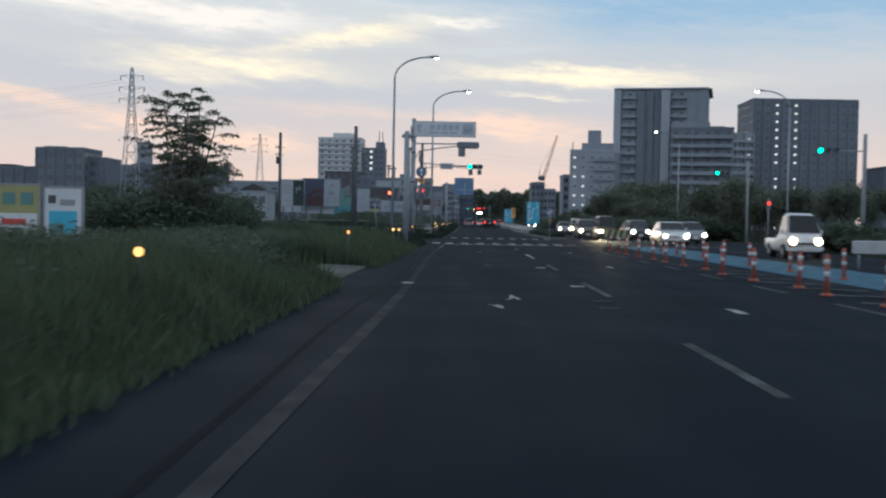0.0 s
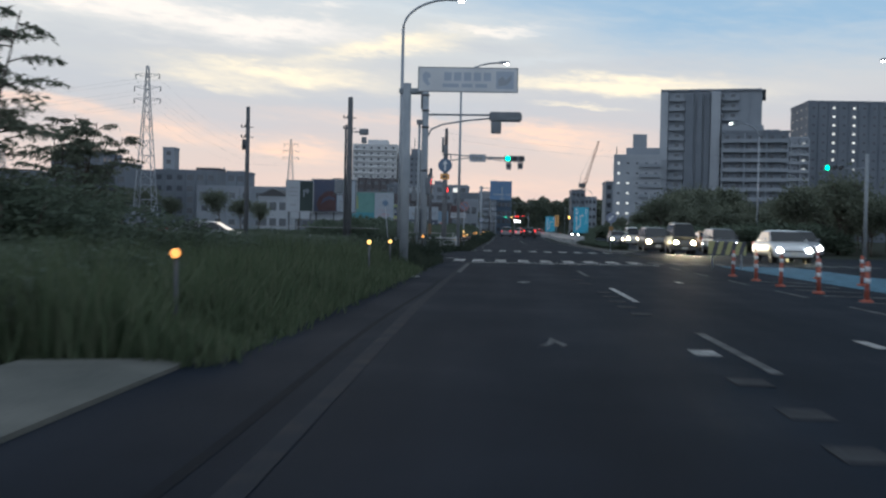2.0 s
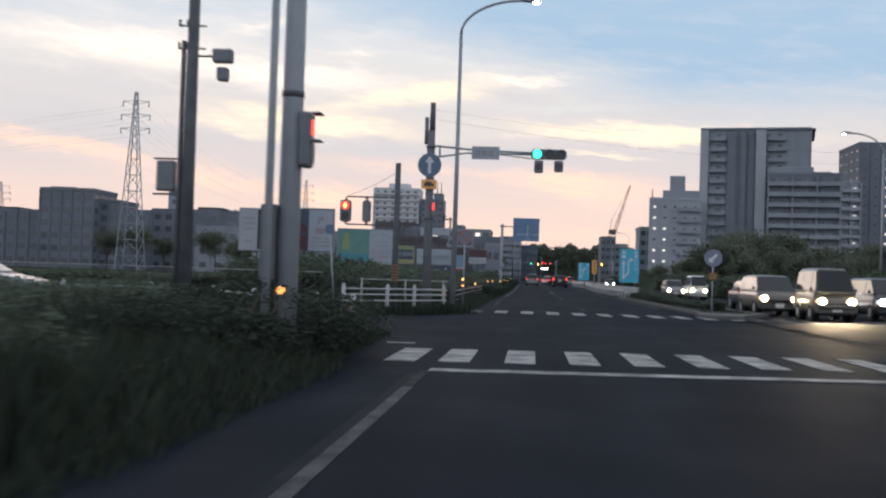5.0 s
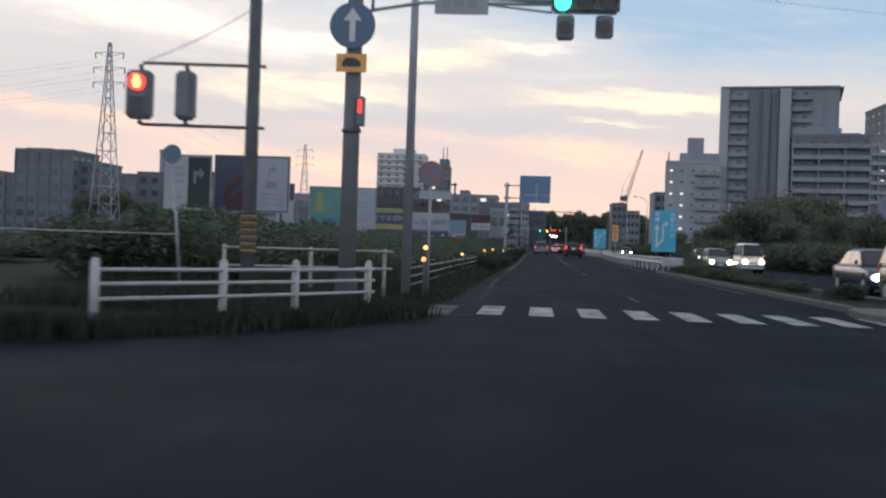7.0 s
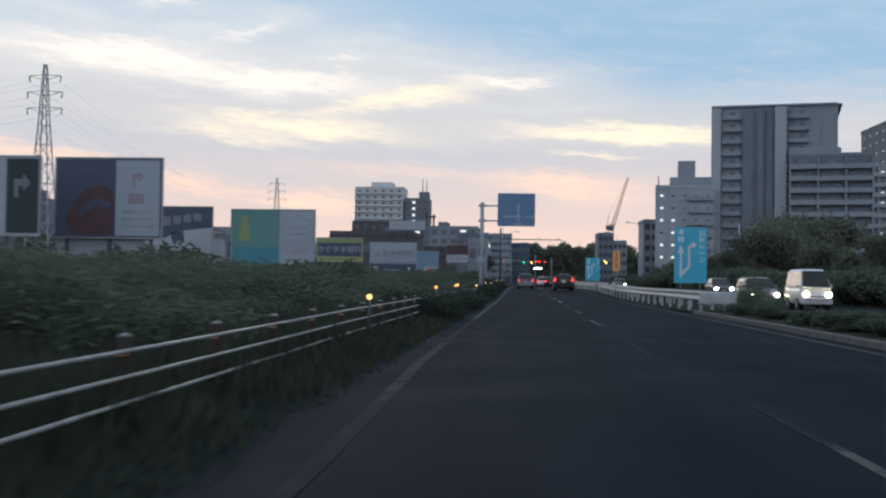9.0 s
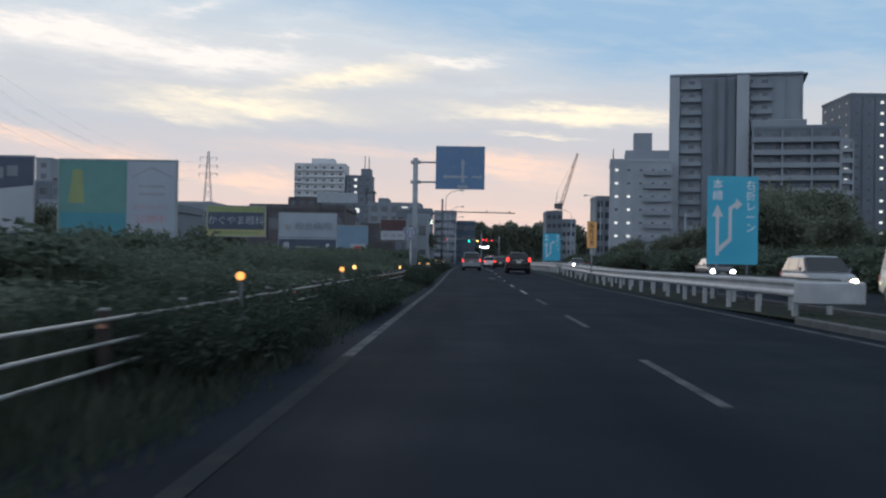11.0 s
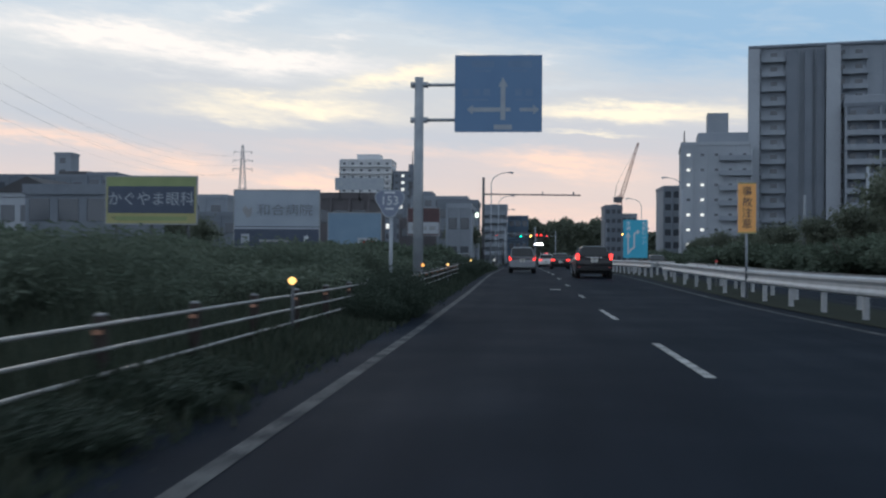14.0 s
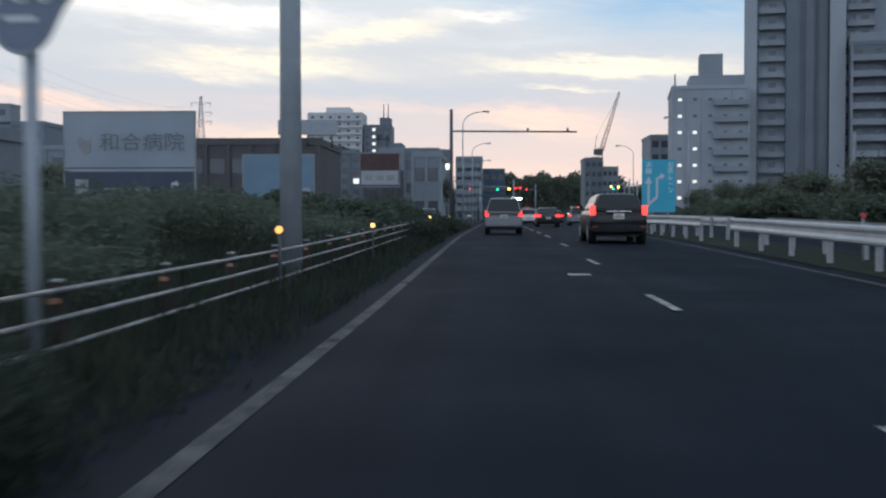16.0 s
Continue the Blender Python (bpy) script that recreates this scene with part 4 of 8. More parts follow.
def round_sign(name, x, y, z, r, label, face, rim=None, mark=None, lean=0.0, r_post=0.03):
    s = thing(name, x, y, None, label, "road sign")
    bm = bmesh.new()
    tube(bm, (lean, 0, -0.1), (0, 0, z + r * 0.8), r_post, r_post, 10)
    part("post", bm, STEEL, s)
    bm = bmesh.new()
    plate(bm, disc_pts(0, z, r, 32), -0.055, -0.035)
    d = part("sign_disc", bm, rim or face, s)
    if rim:
        bm = bmesh.new()
        plate(bm, disc_pts(0, z, r * 0.80, 32), -0.064, -0.052)
        part("sign_face", bm, face, d)
    if mark == "slash":
        bm = bmesh.new()
        c = r * 0.62
        plate(bm, [(-c - 0.03, z + c - 0.03), (-c + 0.03, z + c + 0.03), (c + 0.03, z - c + 0.03), (c - 0.03, z - c - 0.03)], -0.072, -0.060)
        part("slash", bm, rim or SIGN_RED, d)
    if mark == "down_left":
        bm = bmesh.new()
        pts = [(-0.5, -0.5), (-0.5, 0.12), (-0.3, -0.08), (0.30, 0.52), (0.52, 0.30), (-0.08, -0.3), (0.12, -0.5)]
        plate(bm, [(px * r, z + pz * r) for px, pz in pts], -0.070, -0.053)
        part("arrow", bm, SIGN_WHITE, d)
    return s


round_sign("no_parking_sign", -2.23, 87.0, 2.62, 0.27, "round faded blue and red no-parking sign on a white post", FADED_BLUE, FADED_RED, "slash")
s = round_sign("keep_left_sign", 6.45, 83.95, 2.06, 0.30, "round faded blue sign with a pale slanting arrow on the median", FADED_BLUE, None, "down_left")
bm = bmesh.new()
box(bm, -0.13, 0.13, -0.09, 0.02, 1.30, 1.56)
bevel(bm, 0.03, 2)
part("amber_beacon", bm, BAND_AMBER, s)
s = thing("parking_notice", -6.73, 83.6, None, "leaning pale post with a small round dark blue disc", "road sign")
bm = bmesh.new()
tube(bm, (0.24, 0, -0.1), (0, 0, 2.6), 0.03, 0.03, 10)
part("post", bm, STEEL, s)
bm = bmesh.new()
plate(bm, disc_pts(0, 2.63, 0.175), -0.055, -0.035)
part("sign_disc", bm, SIGN_BLUE, s)

# the large blue direction sign
s = thing("direction_sign", -3.02, 169.0, None, "large blue overhead direction sign on a thick grey pole", "road sign")
g = gz(169.0)
round_pole(s, 0, 0, 7.2 - g, 0.175, 0.15, POLE_GREY)
for z in (6.95, 5.78):
    bm = bmesh.new()
    pipe(bm, [(-0.28, 0, z - g), (0.3, 0, z - g)], 0.10)
    collar = part("arm_collar", bm, POLE_GREY, s)
    bm = bmesh.new()
    pipe(bm, [(0.3, 0, z - g), (1.2, 0, z - g)], 0.055)
    part("arm", bm, POLE_GREY, s)
bm = B((1.20, 4.09, -0.10, -0.05, 5.37 - g, 7.92 - g))
sp = part("sign_panel", bm, SIGN_SUNNED_BLUE, s)
z0 = 5.37 - g
for a, b, c, d in ((1.20, 4.09, 0.0, 0.03), (1.20, 4.09, 2.52, 2.55), (1.20, 1.23, 0.03, 2.52), (4.06, 4.09, 0.03, 2.52)):
    part("border", B((a, b, -0.104, -0.046, z0 + c, z0 + d)), SIGN_FAINT, sp)
bm = bmesh.new()
plate(bm, [(2.72, z0 + 0.40), (2.88, z0 + 0.40), (2.88, z0 + 1.50), (2.96, z0 + 1.50), (2.80, z0 + 1.82), (2.64, z0 + 1.50), (2.72, z0 + 1.50)], -0.115, -0.098)
part("arrow", bm, SIGN_DULL_WHITE, sp)
bm = bmesh.new()
plate(bm, [(1.60, z0 + 0.74), (1.80, z0 + 0.90), (1.80, z0 + 0.81), (2.715, z0 + 0.81), (2.715, z0 + 0.67), (1.80, z0 + 0.67), (1.80, z0 + 0.58)], -0.115, -0.098)
part("cross_arrow", bm, SIGN_DULL_WHITE, sp)
bm = bmesh.new()
plate(bm, [(4.00, z0 + 0.74), (3.80, z0 + 0.90), (3.80, z0 + 0.80), (3.35, z0 + 0.80), (3.35, z0 + 0.68), (3.80, z0 + 0.68), (3.80, z0 + 0.58)], -0.115, -0.098)
plate(bm, [(2.885, z0 + 0.80), (3.05, z0 + 0.80), (3.05, z0 + 0.68), (2.885, z0 + 0.68)], -0.115, -0.098)
part("cross_arrow", bm, SIGN_DULL_WHITE, sp)
bars = [(1.75, 2.5, 2.15, 2.36), (1.85, 2.4, 2.0, 2.06), (2.95, 3.75, 2.15, 2.36), (3.05, 3.6, 2.0, 2.06), (1.45, 1.68, 1.2, 1.43), (1.8, 2.03, 1.2, 1.43), (2.15, 2.38, 1.2, 1.43), (1.5, 2.3, 1.04, 1.10), (3.2, 3.43, 1.2, 1.43), (3.55, 3.78, 1.2, 1.43), (3.2, 3.8, 1.04, 1.10)]
for a, b, c, d in bars:
    part("lettering_bar", B((a, b, -0.110, -0.098, z0 + c, z0 + d)), SIGN_FAINT, sp)
part("lettering_bar", B((2.5, 3.1, -0.110, -0.098, z0 + 0.08, z0 + 0.24)), SIGN_DULL_WHITE, sp)

# national route shield
s = thing("route_shield", -2.74, 158.6, None, "faded blue rounded-triangle route shield on a grey post", "road sign")
bm = bmesh.new()
tube(bm, (0.03, 0, -0.1), (0.03, 0, 2.3), 0.045, 0.045, 10)
part("post", bm, STEEL, s)


def shield_pts(c, k):
    pts = []
    for i in range(60):
        a = 2 * math.pi * i / 60
        r = 1.0 + 0.16 * math.cos(3 * (a - math.pi / 2 + math.pi))
        pts.append((0.335 * k * r * math.cos(a), c + 0.335 * k * r * math.sin(a)))
    return pts


bm = bmesh.new()
plate(bm, shield_pts(2.50, 1.0), -0.07, -0.045)
part("shield_border", bm, SIGN_DULL_WHITE, s)
bm = bmesh.new()
plate(bm, shield_pts(2.50, 0.92), -0.076, -0.060)
d = part("shield", bm, FADED_BLUE, s)
lettering("153", 0.30, SIGN_WHITE, d, 0, -0.082, 2.52)
part("lettering_bar", B((-0.13, 0.13, -0.082, -0.070, 2.70, 2.74)), SIGN_WHITE, d)
part("lettering_bar", B((-0.10, 0.10, -0.082, -0.070, 2.31, 2.35)), SIGN_WHITE, d)


# upright signs on the median
def lane_sign(x0, x1, y, zb, zt):
    s = thing("lane_guidance_sign", (x0 + x1) / 2, y, None, "turquoise upright lane sign with white arrows on the median", "road sign", "turquoise lane signs")
    g, w = gz(y), x1 - x0
    zb, zt = zb - g, zt - g
    for px in (-w * 0.3, w * 0.3):
        bm = bmesh.new()
        tube(bm, (px, 0, 0), (px, 0, zt - 0.1), 0.04, 0.04, 8)
        part("post", bm, STEEL, s)
    bm = B((-w / 2, w / 2, -0.08, -0.045, zb, zt))
    p = part("sign_panel", bm, SIGN_CYAN, s)
    h = zt - zb

    def at(pts):
        return [(-w / 2 + a * w, zb + b * h) for a, b in pts]
    bm = bmesh.new()
    plate(bm, at([(0.17, 0.10), (0.23, 0.10), (0.23, 0.54), (0.31, 0.54), (0.20, 0.68), (0.09, 0.54), (0.17, 0.54)]), -0.09, -0.078)
    part("arrow", bm, SIGN_WHITE, p)
    bm = bmesh.new()
    plate(bm, at([(0.235, 0.13), (0.48, 0.27), (0.48, 0.62), (0.56, 0.655), (0.56, 0.615), (0.69, 0.68), (0.56, 0.745), (0.56, 0.705), (0.42, 0.645), (0.42, 0.30), (0.235, 0.20)]), -0.092, -0.079)
    part("branch_arrow", bm, SIGN_WHITE, p)
    lettering("本線", h * 0.125, SIGN_LETTER, p, -w / 2 + 0.20 * w, -0.086, zb + 0.835 * h, vertical=True)
    lettering("右折レーン", h * 0.118, SIGN_LETTER, p, -w / 2 + 0.85 * w, -0.086, zb + 0.65 * h, vertical=True)


lane_sign(7.56, 9.13, 138.0, 1.16, 3.90)
lane_sign(6.99, 8.55, 204.5, 1.32, 3.78)
s = thing("warning_sign", 7.04, 165.4, None, "upright orange warning sign with dark lettering on the median", "road sign")
g = gz(165.4)
bm = bmesh.new()
tube(bm, (0, 0, 0), (0, 0, 3.3 - g), 0.04, 0.04, 8)
part("post", bm, STEEL, s)
bm = B((-0.26, 0.26, -0.08, -0.045, 1.97 - g, 3.46 - g))
p = part("sign_panel", bm, SIGN_ORANGE, s)
lettering("事故注意", 0.31, INK, p, 0, -0.086, 2.715 - g, vertical=True)
bm = B((-0.26, 0.26, -0.084, -0.043, 3.43 - g, 3.465 - g), (-0.26, 0.26, -0.084, -0.043, 1.965 - g, 2.0 - g))
part("border", bm, SIGN_YELLOW, p)

# camera gantry further on
s = thing("camera_gantry", -2.57, 220.0, None, "dark pole with a long thin arm over the road", "gantry")
round_pole(s, 0, 0, 7.65 - gz(220), 0.13, 0.10, STEEL_DARK)
bm = bmesh.new()
pipe(bm, [(0, 0, 6.0), (7.6, -0.5, 5.9)], 0.055)
part("arm", bm, STEEL_DARK, s)
for x in (4.6, 7.0):
    bm = B((x, x + 0.12, -0.4, -0.25, 5.95, 6.15))
    part("camera_housing", bm, SIGNAL_BODY, s)

# signals across the junction and further along the road
for x, y, z, lit, d in ((20.0, 87.2, 5.4, SIG_GREEN, 1), (19.4, 60.0, 5.38, SIG_GREEN, 1), (0.8, 318.0, 4.75, SIG_GREEN, 1), (-4.4, 330.0, 5.2, SIG_RED, 1), (17.9, 318.0, 4.9, SIG_GREEN, 1), (5.0, 345.0, 5.4, SIG_RED, 1)):
    s = thing("traffic_signal", x + 2.0, y, None, "grey signal mast with a lit horizontal head", "traffic signal", "signals across the junction")
    round_pole(s, 0, 0, 6.3, 0.12, 0.10, POLE_GREY)
    bm = bmesh.new()
    pipe(bm, [(0, 0, z), (-1.6, 0, z)], 0.035)
    part("arm", bm, POLE_GREY, s)
    signal_head(s, -2.6, -1.4, z, -0.05, 2 if lit is SIG_RED else 0, lit)
s = thing("pedestrian_signal", 24.4, 90.0, None, "lit red pedestrian signal on a grey post", "traffic signal")
round_pole(s, 0, 0, 3.6, 0.06, 0.05, POLE_GREY)
bm = B((-0.16, 0.16, -0.14, -0.05, 2.7, 3.35))
part("signal_head", bm, SIGNAL_BODY, s)
bm = B((-0.12, 0.12, -0.155, -0.138, 3.06, 3.30))
part("lens", bm, SIG_RED, s, "lit red lens")


# ---- barriers ----
def pipe_fence(pts, z_rails, z_top, r, material, label, group="", end_posts=True, post_r=0.052):
    s = thing("pipe_fence", pts[0][0], pts[0][1], None, label, "fence", group)
    o = Vector((pts[0][0], pts[0][1]))
    loc = [Vector(p) - o for p in pts]
    for p in loc:
        bm = bmesh.new()
        tube(bm, (p.x, p.y, -0.05), (p.x, p.y, z_top), post_r, post_r, 12)
        bmesh.ops.create_uvsphere(bm, u_segments=10, v_segments=6, radius=post_r, matrix=Matrix.Translation((p.x, p.y, z_top)))
        part("post", bm, material, s)
    for z in z_rails:
        bm = bmesh.new()
        over = (loc[-1] - loc[-2]).normalized() * 0.16
        pipe(bm, [(p.x, p.y - 0.03, z) for p in loc + [loc[-1] + over]], r)
        part("rail", bm, material, s)
    return s


pipe_fence([(-10.9, 71.3), (-9.2, 72.6), (-8.1, 72.0), (-6.9, 70.2), (-5.4, 67.95), (-4.5, 67.3), (-3.8, 66.4), (-2.85, 64.9)], (0.62, 0.46, 0.30), 0.70, 0.026, RAIL_WHITE, "white three-rail pipe fence round the near corner")
pipe_fence([(-4.80, 75.4), (-3.80, 77.0), (-3.15, 78.2), (-2.40, 79.75)], (0.71, 0.55, 0.38), 0.80, 0.025, RAIL_WHITE, "white three-rail pipe fence round the far corner")
pipe_fence([(-5.4, 82.6), (-4.0, 83.3), (-2.75, 84.0)], (0.95, 0.63), 0.97, 0.025, RAIL_GALV, "grey two-rail fence behind the crossing", post_r=0.035)
# amber marker on the corner posts
for x, y, z in ((-2.40, 79.75, 0.60), (-2.85, 64.9, 0.54)):
    s = thing("reflector", x, y, z, "small amber reflector on a fence post", "reflector", "amber reflectors")
    bm = bmesh.new()
    box(bm, -0.040, 0.040, -0.075, -0.05, -0.016, 0.016)
    bevel(bm, 0.006, 1)
    part("lens", bm, SIGN_ORANGE, s)

# long three-pipe guard fence on the left
lrail = thing("guard_fence", 0, 0, 0, "long three-pipe guard fence half buried in weeds", "guard fence")
pm = bmesh.new()
tube(pm, (0, 0, -0.05), (0, 0, 0.70), 0.055, 0.055, 10)
post_mesh = to_mesh("post", pm, RUST)
ys = [86.6 + 3.0 * i for i in range(46)]
cap_bm = bmesh.new()
tube(cap_bm, (0, 0, 0.70), (0, 0, 0.72), 0.05, 0.036, 10)
cap_mesh = to_mesh("post_cap", cap_bm, SIGN_BACK)
eye_mesh = to_mesh("reflector", B((-0.035, 0.035, -0.068, -0.052, 0.565, 0.60)), EYE_DULL)
for y in [86.6] + [88.05 + 2.36 * i for i in range(56)]:
    post = piece("post", post_mesh, lrail, (-2.66, y, gz(y)))
    piece("post_cap", cap_mesh, post, (0, 0, 0))
    piece("reflector", eye_mesh, post, (0, 0, 0))
rise = along([(86, -0.012), (93, -0.008), (100, 0.02), (150, 0.03), (157, 0.045), (170, 0.03), (240, 0.03)])
for z in (0.615, 0.435, 0.255):
    for i in range(0, 45, 3):
        bm = bmesh.new()
        a, b = ys[i], ys[min(i + 3, 45)]
        pipe(bm, [(-2.60, q, gz(q) + rise(q) + z) for q in (a, (a + b) / 2, b - 0.03)], 0.0165)
        part("rail", bm, RAIL_GALV, lrail)

# steel crash barrier on the median
pm = bmesh.new()
box(pm, -0.055, 0.055, -0.06, 0.06, -0.1, 0.78)
bevel(pm, 0.015, 1)
w_post = to_mesh("post", pm, RAIL_WHITE)


def w_beam(parent, x, posts, ends, side):
    """A W-section beam on posts at the given places along the road."""
    prof = [(0.0, 0.475), (0.05, 0.505), (0.055, 0.555), (0.01, 0.625), (0.01, 0.695), (0.055, 0.765), (0.05, 0.815), (0.0, 0.845)]
    cuts = [ends[0]] + [y + 0.35 for y in posts[1:-1:2]] + [ends[1]]
    m = len(prof) * 2
    for a, b in zip(cuts, cuts[1:]):
        v, f = [], []
        sec = steps(a, b - 0.012, 2.0)
        for y in sec:
            for px, pz in prof:
                v.append((x - side * (0.075 + px), y, gz(y) + pz))
            for px, pz in prof[::-1]:
                v.append((x - side * (0.071 + px), y, gz(y) + pz))
        for j in range(len(sec) - 1):
            for q in range(m):
                f.append((j * m + q, j * m + (q + 1) % m, (j + 1) * m + (q + 1) % m, (j + 1) * m + q))
        f += [tuple(range(m)), tuple(range(len(v) - m, len(v)))[::-1]]
        ob = new("beam", raw_mesh("beam", v, f, RAIL_BEAM))
        ob.parent = parent
    for y in posts:
        piece("post", w_post, parent, (x, y, gz(y) + 0.0))


for y0, count, lab in ((127.2, 20, "white steel crash barrier on the median"), (190.2, 14, "white steel crash barrier resuming past a gap")):
    for x, side, off, words in ((7.16, 1, 0.0, lab), (8.35, -1, 1.4, "white steel crash barrier facing the far carriageway")):
        r = thing("crash_barrier", 0, 0, 0, words, "crash barrier", "crash barriers")
        posts = [y0 + off + 3.02 * i for i in range(count)]
        w_beam(r, x, posts, (posts[0] - 0.4, posts[-1] + 0.4), side)
        if y0 < 150 and side > 0:
            # rounded end that wraps from one beam to the other
            nose = [(7.755 - 0.69 * math.cos(math.pi * i / 16), 126.82 - 0.62 * math.sin(math.pi * i / 16)) for i in range(17)]
            v, f = [], []
            for k, (nx, ny) in enumerate(nose):
                for dx, pz in ((0.0, 0.33), (0.05, 0.37), (0.05, 0.78), (0.0, 0.82), (-0.02, 0.78), (-0.02, 0.37)):
                    a = math.pi * k / 16
                    v.append((nx - dx * math.cos(a), ny - dx * math.sin(a), gz(ny) + pz))
            for k in range(16):
                for q in range(6):
                    f.append((k * 6 + q, k * 6 + (q + 1) % 6, (k + 1) * 6 + (q + 1) % 6, (k + 1) * 6 + q))
            ob = new("end_wrap", raw_mesh("end_wrap", v, f, RAIL_BEAM))
            ob.parent = r

# flexible lane posts and their neighbours
lp = thing("lane_post", 6.6, 16.8, 0, "orange flexible lane post with white bands", "bollard", "flexible lane posts")
ORANGE_POST = surface("orange_post_plastic", (0.28, 0.075, 0.05), (0.38, 0.11, 0.075), 5, 0.6)
bm = bmesh.new()
tube(bm, (0, 0, 0.0), (0, 0, 0.05), 0.12, 0.10, 14)
part("foot", bm, ORANGE_POST, lp)
bm = bmesh.new()
tube(bm, (0, 0, 0.05), (0, 0, 0.70), 0.042, 0.038, 12)
bmesh.ops.create_uvsphere(bm, u_segments=12, v_segments=6, radius=0.038, matrix=Matrix.Translation((0, 0, 0.70)))
part("stem", bm, ORANGE_POST, lp)
for z in (0.34, 0.55):
    bm = bmesh.new()
    tube(bm, (0, 0, z), (0, 0, z + 0.09), 0.0445, 0.0435, 12)
    part("band", bm, SIGN_WHITE, lp)
rng = random.Random(4)
for y in (13.0, 19.4, 21.8, 24.4, 27.3, 30.3, 33.2, 36.0, 38.8, 41.6, 44.5, 47.5, 50.5):
    copy_thing(lp, pose(6.62 + rng.uniform(-0.15, 0.15), y, 0, rng.uniform(-2, 2), rng.uniform(-2, 2), 0))
for y in (22, 26, 30, 34, 38, 42, 46, 50):
    copy_thing(lp, pose(9.0 + rng.uniform(-0.15, 0.15), y, 0, rng.uniform(-2, 2), rng.uniform(-2, 2), 0))
s = thing("hazard_board", 8.05, 58.0, 0, "yellow and black striped hazard board on legs", "barrier")
for x in (-0.5, 0.5):
    bm = bmesh.new()
    tube(bm, (x, 0.02, 0), (x, 0.02, 0.9), 0.025, 0.025, 8)
    part("leg", bm, STEEL, s)
bm = B((-0.65, 0.65, -0.03, 0.0, 0.48, 0.94))
hb = part("board", bm, SIGN_YELLOW, s)
for i in range(4):
    x = -0.55 + 0.31 * i
    bm = bmesh.new()
    plate(bm, [(x, 0.48), (x + 0.15, 0.48), (x + 0.28, 0.94), (x + 0.13, 0.94)], -0.036, -0.028)
    part("stripe", bm, INK, hb)
s = thing("barrier_panel", 12.6, 33.0, 0, "low white barrier panel by the far carriageway", "barrier")
bm = bmesh.new()
box(bm, -1.0, 1.0, -0.05, 0.05, 0.45, 0.85)
bevel(bm, 0.03, 1)
part("board", bm, RAIL_WHITE, s)
for x in (-0.8, 0.8):
    bm = bmesh.new()
    tube(bm, (x, 0, 0), (x, 0, 0.6), 0.03, 0.03, 8)
    part("leg", bm, STEEL, s)


# reflector markers on the verge; a glow stands in for returned headlight
def marker(x, y, z, mat_, double=False):
    s = thing("roadside_marker", x, y, None, "roadside marker post with a round amber reflector made to glow", "marker post", "amber roadside markers")
    z -= gz(y)
    bm = bmesh.new()
    tube(bm, (0, 0.03, -0.05), (0, 0.03, z + 0.04), 0.022, 0.022, 8)
    part("post", bm, STEEL_DARK, s)
    bm = bmesh.new()
    plate(bm, disc_pts(0, z, 0.048, 16), -0.02, 0.0)
    part("lens", bm, mat_, s, "amber reflector lens, returned headlight put in as glow")
    bm = bmesh.new()
    plate(bm, disc_pts(0, z, 0.058, 16), 0.0, 0.03)
    part("housing", bm, RUST, s)


for x, y, z, m_ in ((-2.96, 10.9, 0.80, AMBER_PALE), (-2.85, 29.2, 0.84, AMBER), (-2.5, 41.6, 0.84, AMBER_PALE), (-2.6, 46.8, 0.80, AMBER_PALE), (-2.60, 58.04, 0.89, AMBER), (-2.22, 86.3, 1.05, AMBER_PALE), (-2.15, 85.3, 0.82, AMBER),
                    (-2.52, 102.0, 0.82, AMBER_PALE), (-2.4, 115.5, 0.92, AMBER), (-2.45, 126.0, 0.92, AMBER), (-2.6, 130.0, 0.94, AMBER_PALE), (-2.45, 145.8, 0.85, AMBER_PALE),
                    (-2.56, 165.7, 0.96, AMBER), (-2.4, 174.9, 0.94, AMBER_PALE), (-2.4, 195.0, 1.1, AMBER_PALE), (-2.4, 212.0, 1.1, AMBER_PALE)):
    marker(x, y, z, m_)
s = thing("roadside_marker", 8.0, 176.0, None, "roadside marker post with a small red lens", "marker post")
bm = bmesh.new()
tube(bm, (0, 0.03, 0), (0, 0.03, 1.02), 0.03, 0.03, 8)
part("post", bm, RAIL_GALV, s)
bm = bmesh.new()
plate(bm, disc_pts(0, 1.0, 0.06, 16), -0.02, 0.02)
part("lens", bm, SIGN_RED, s)


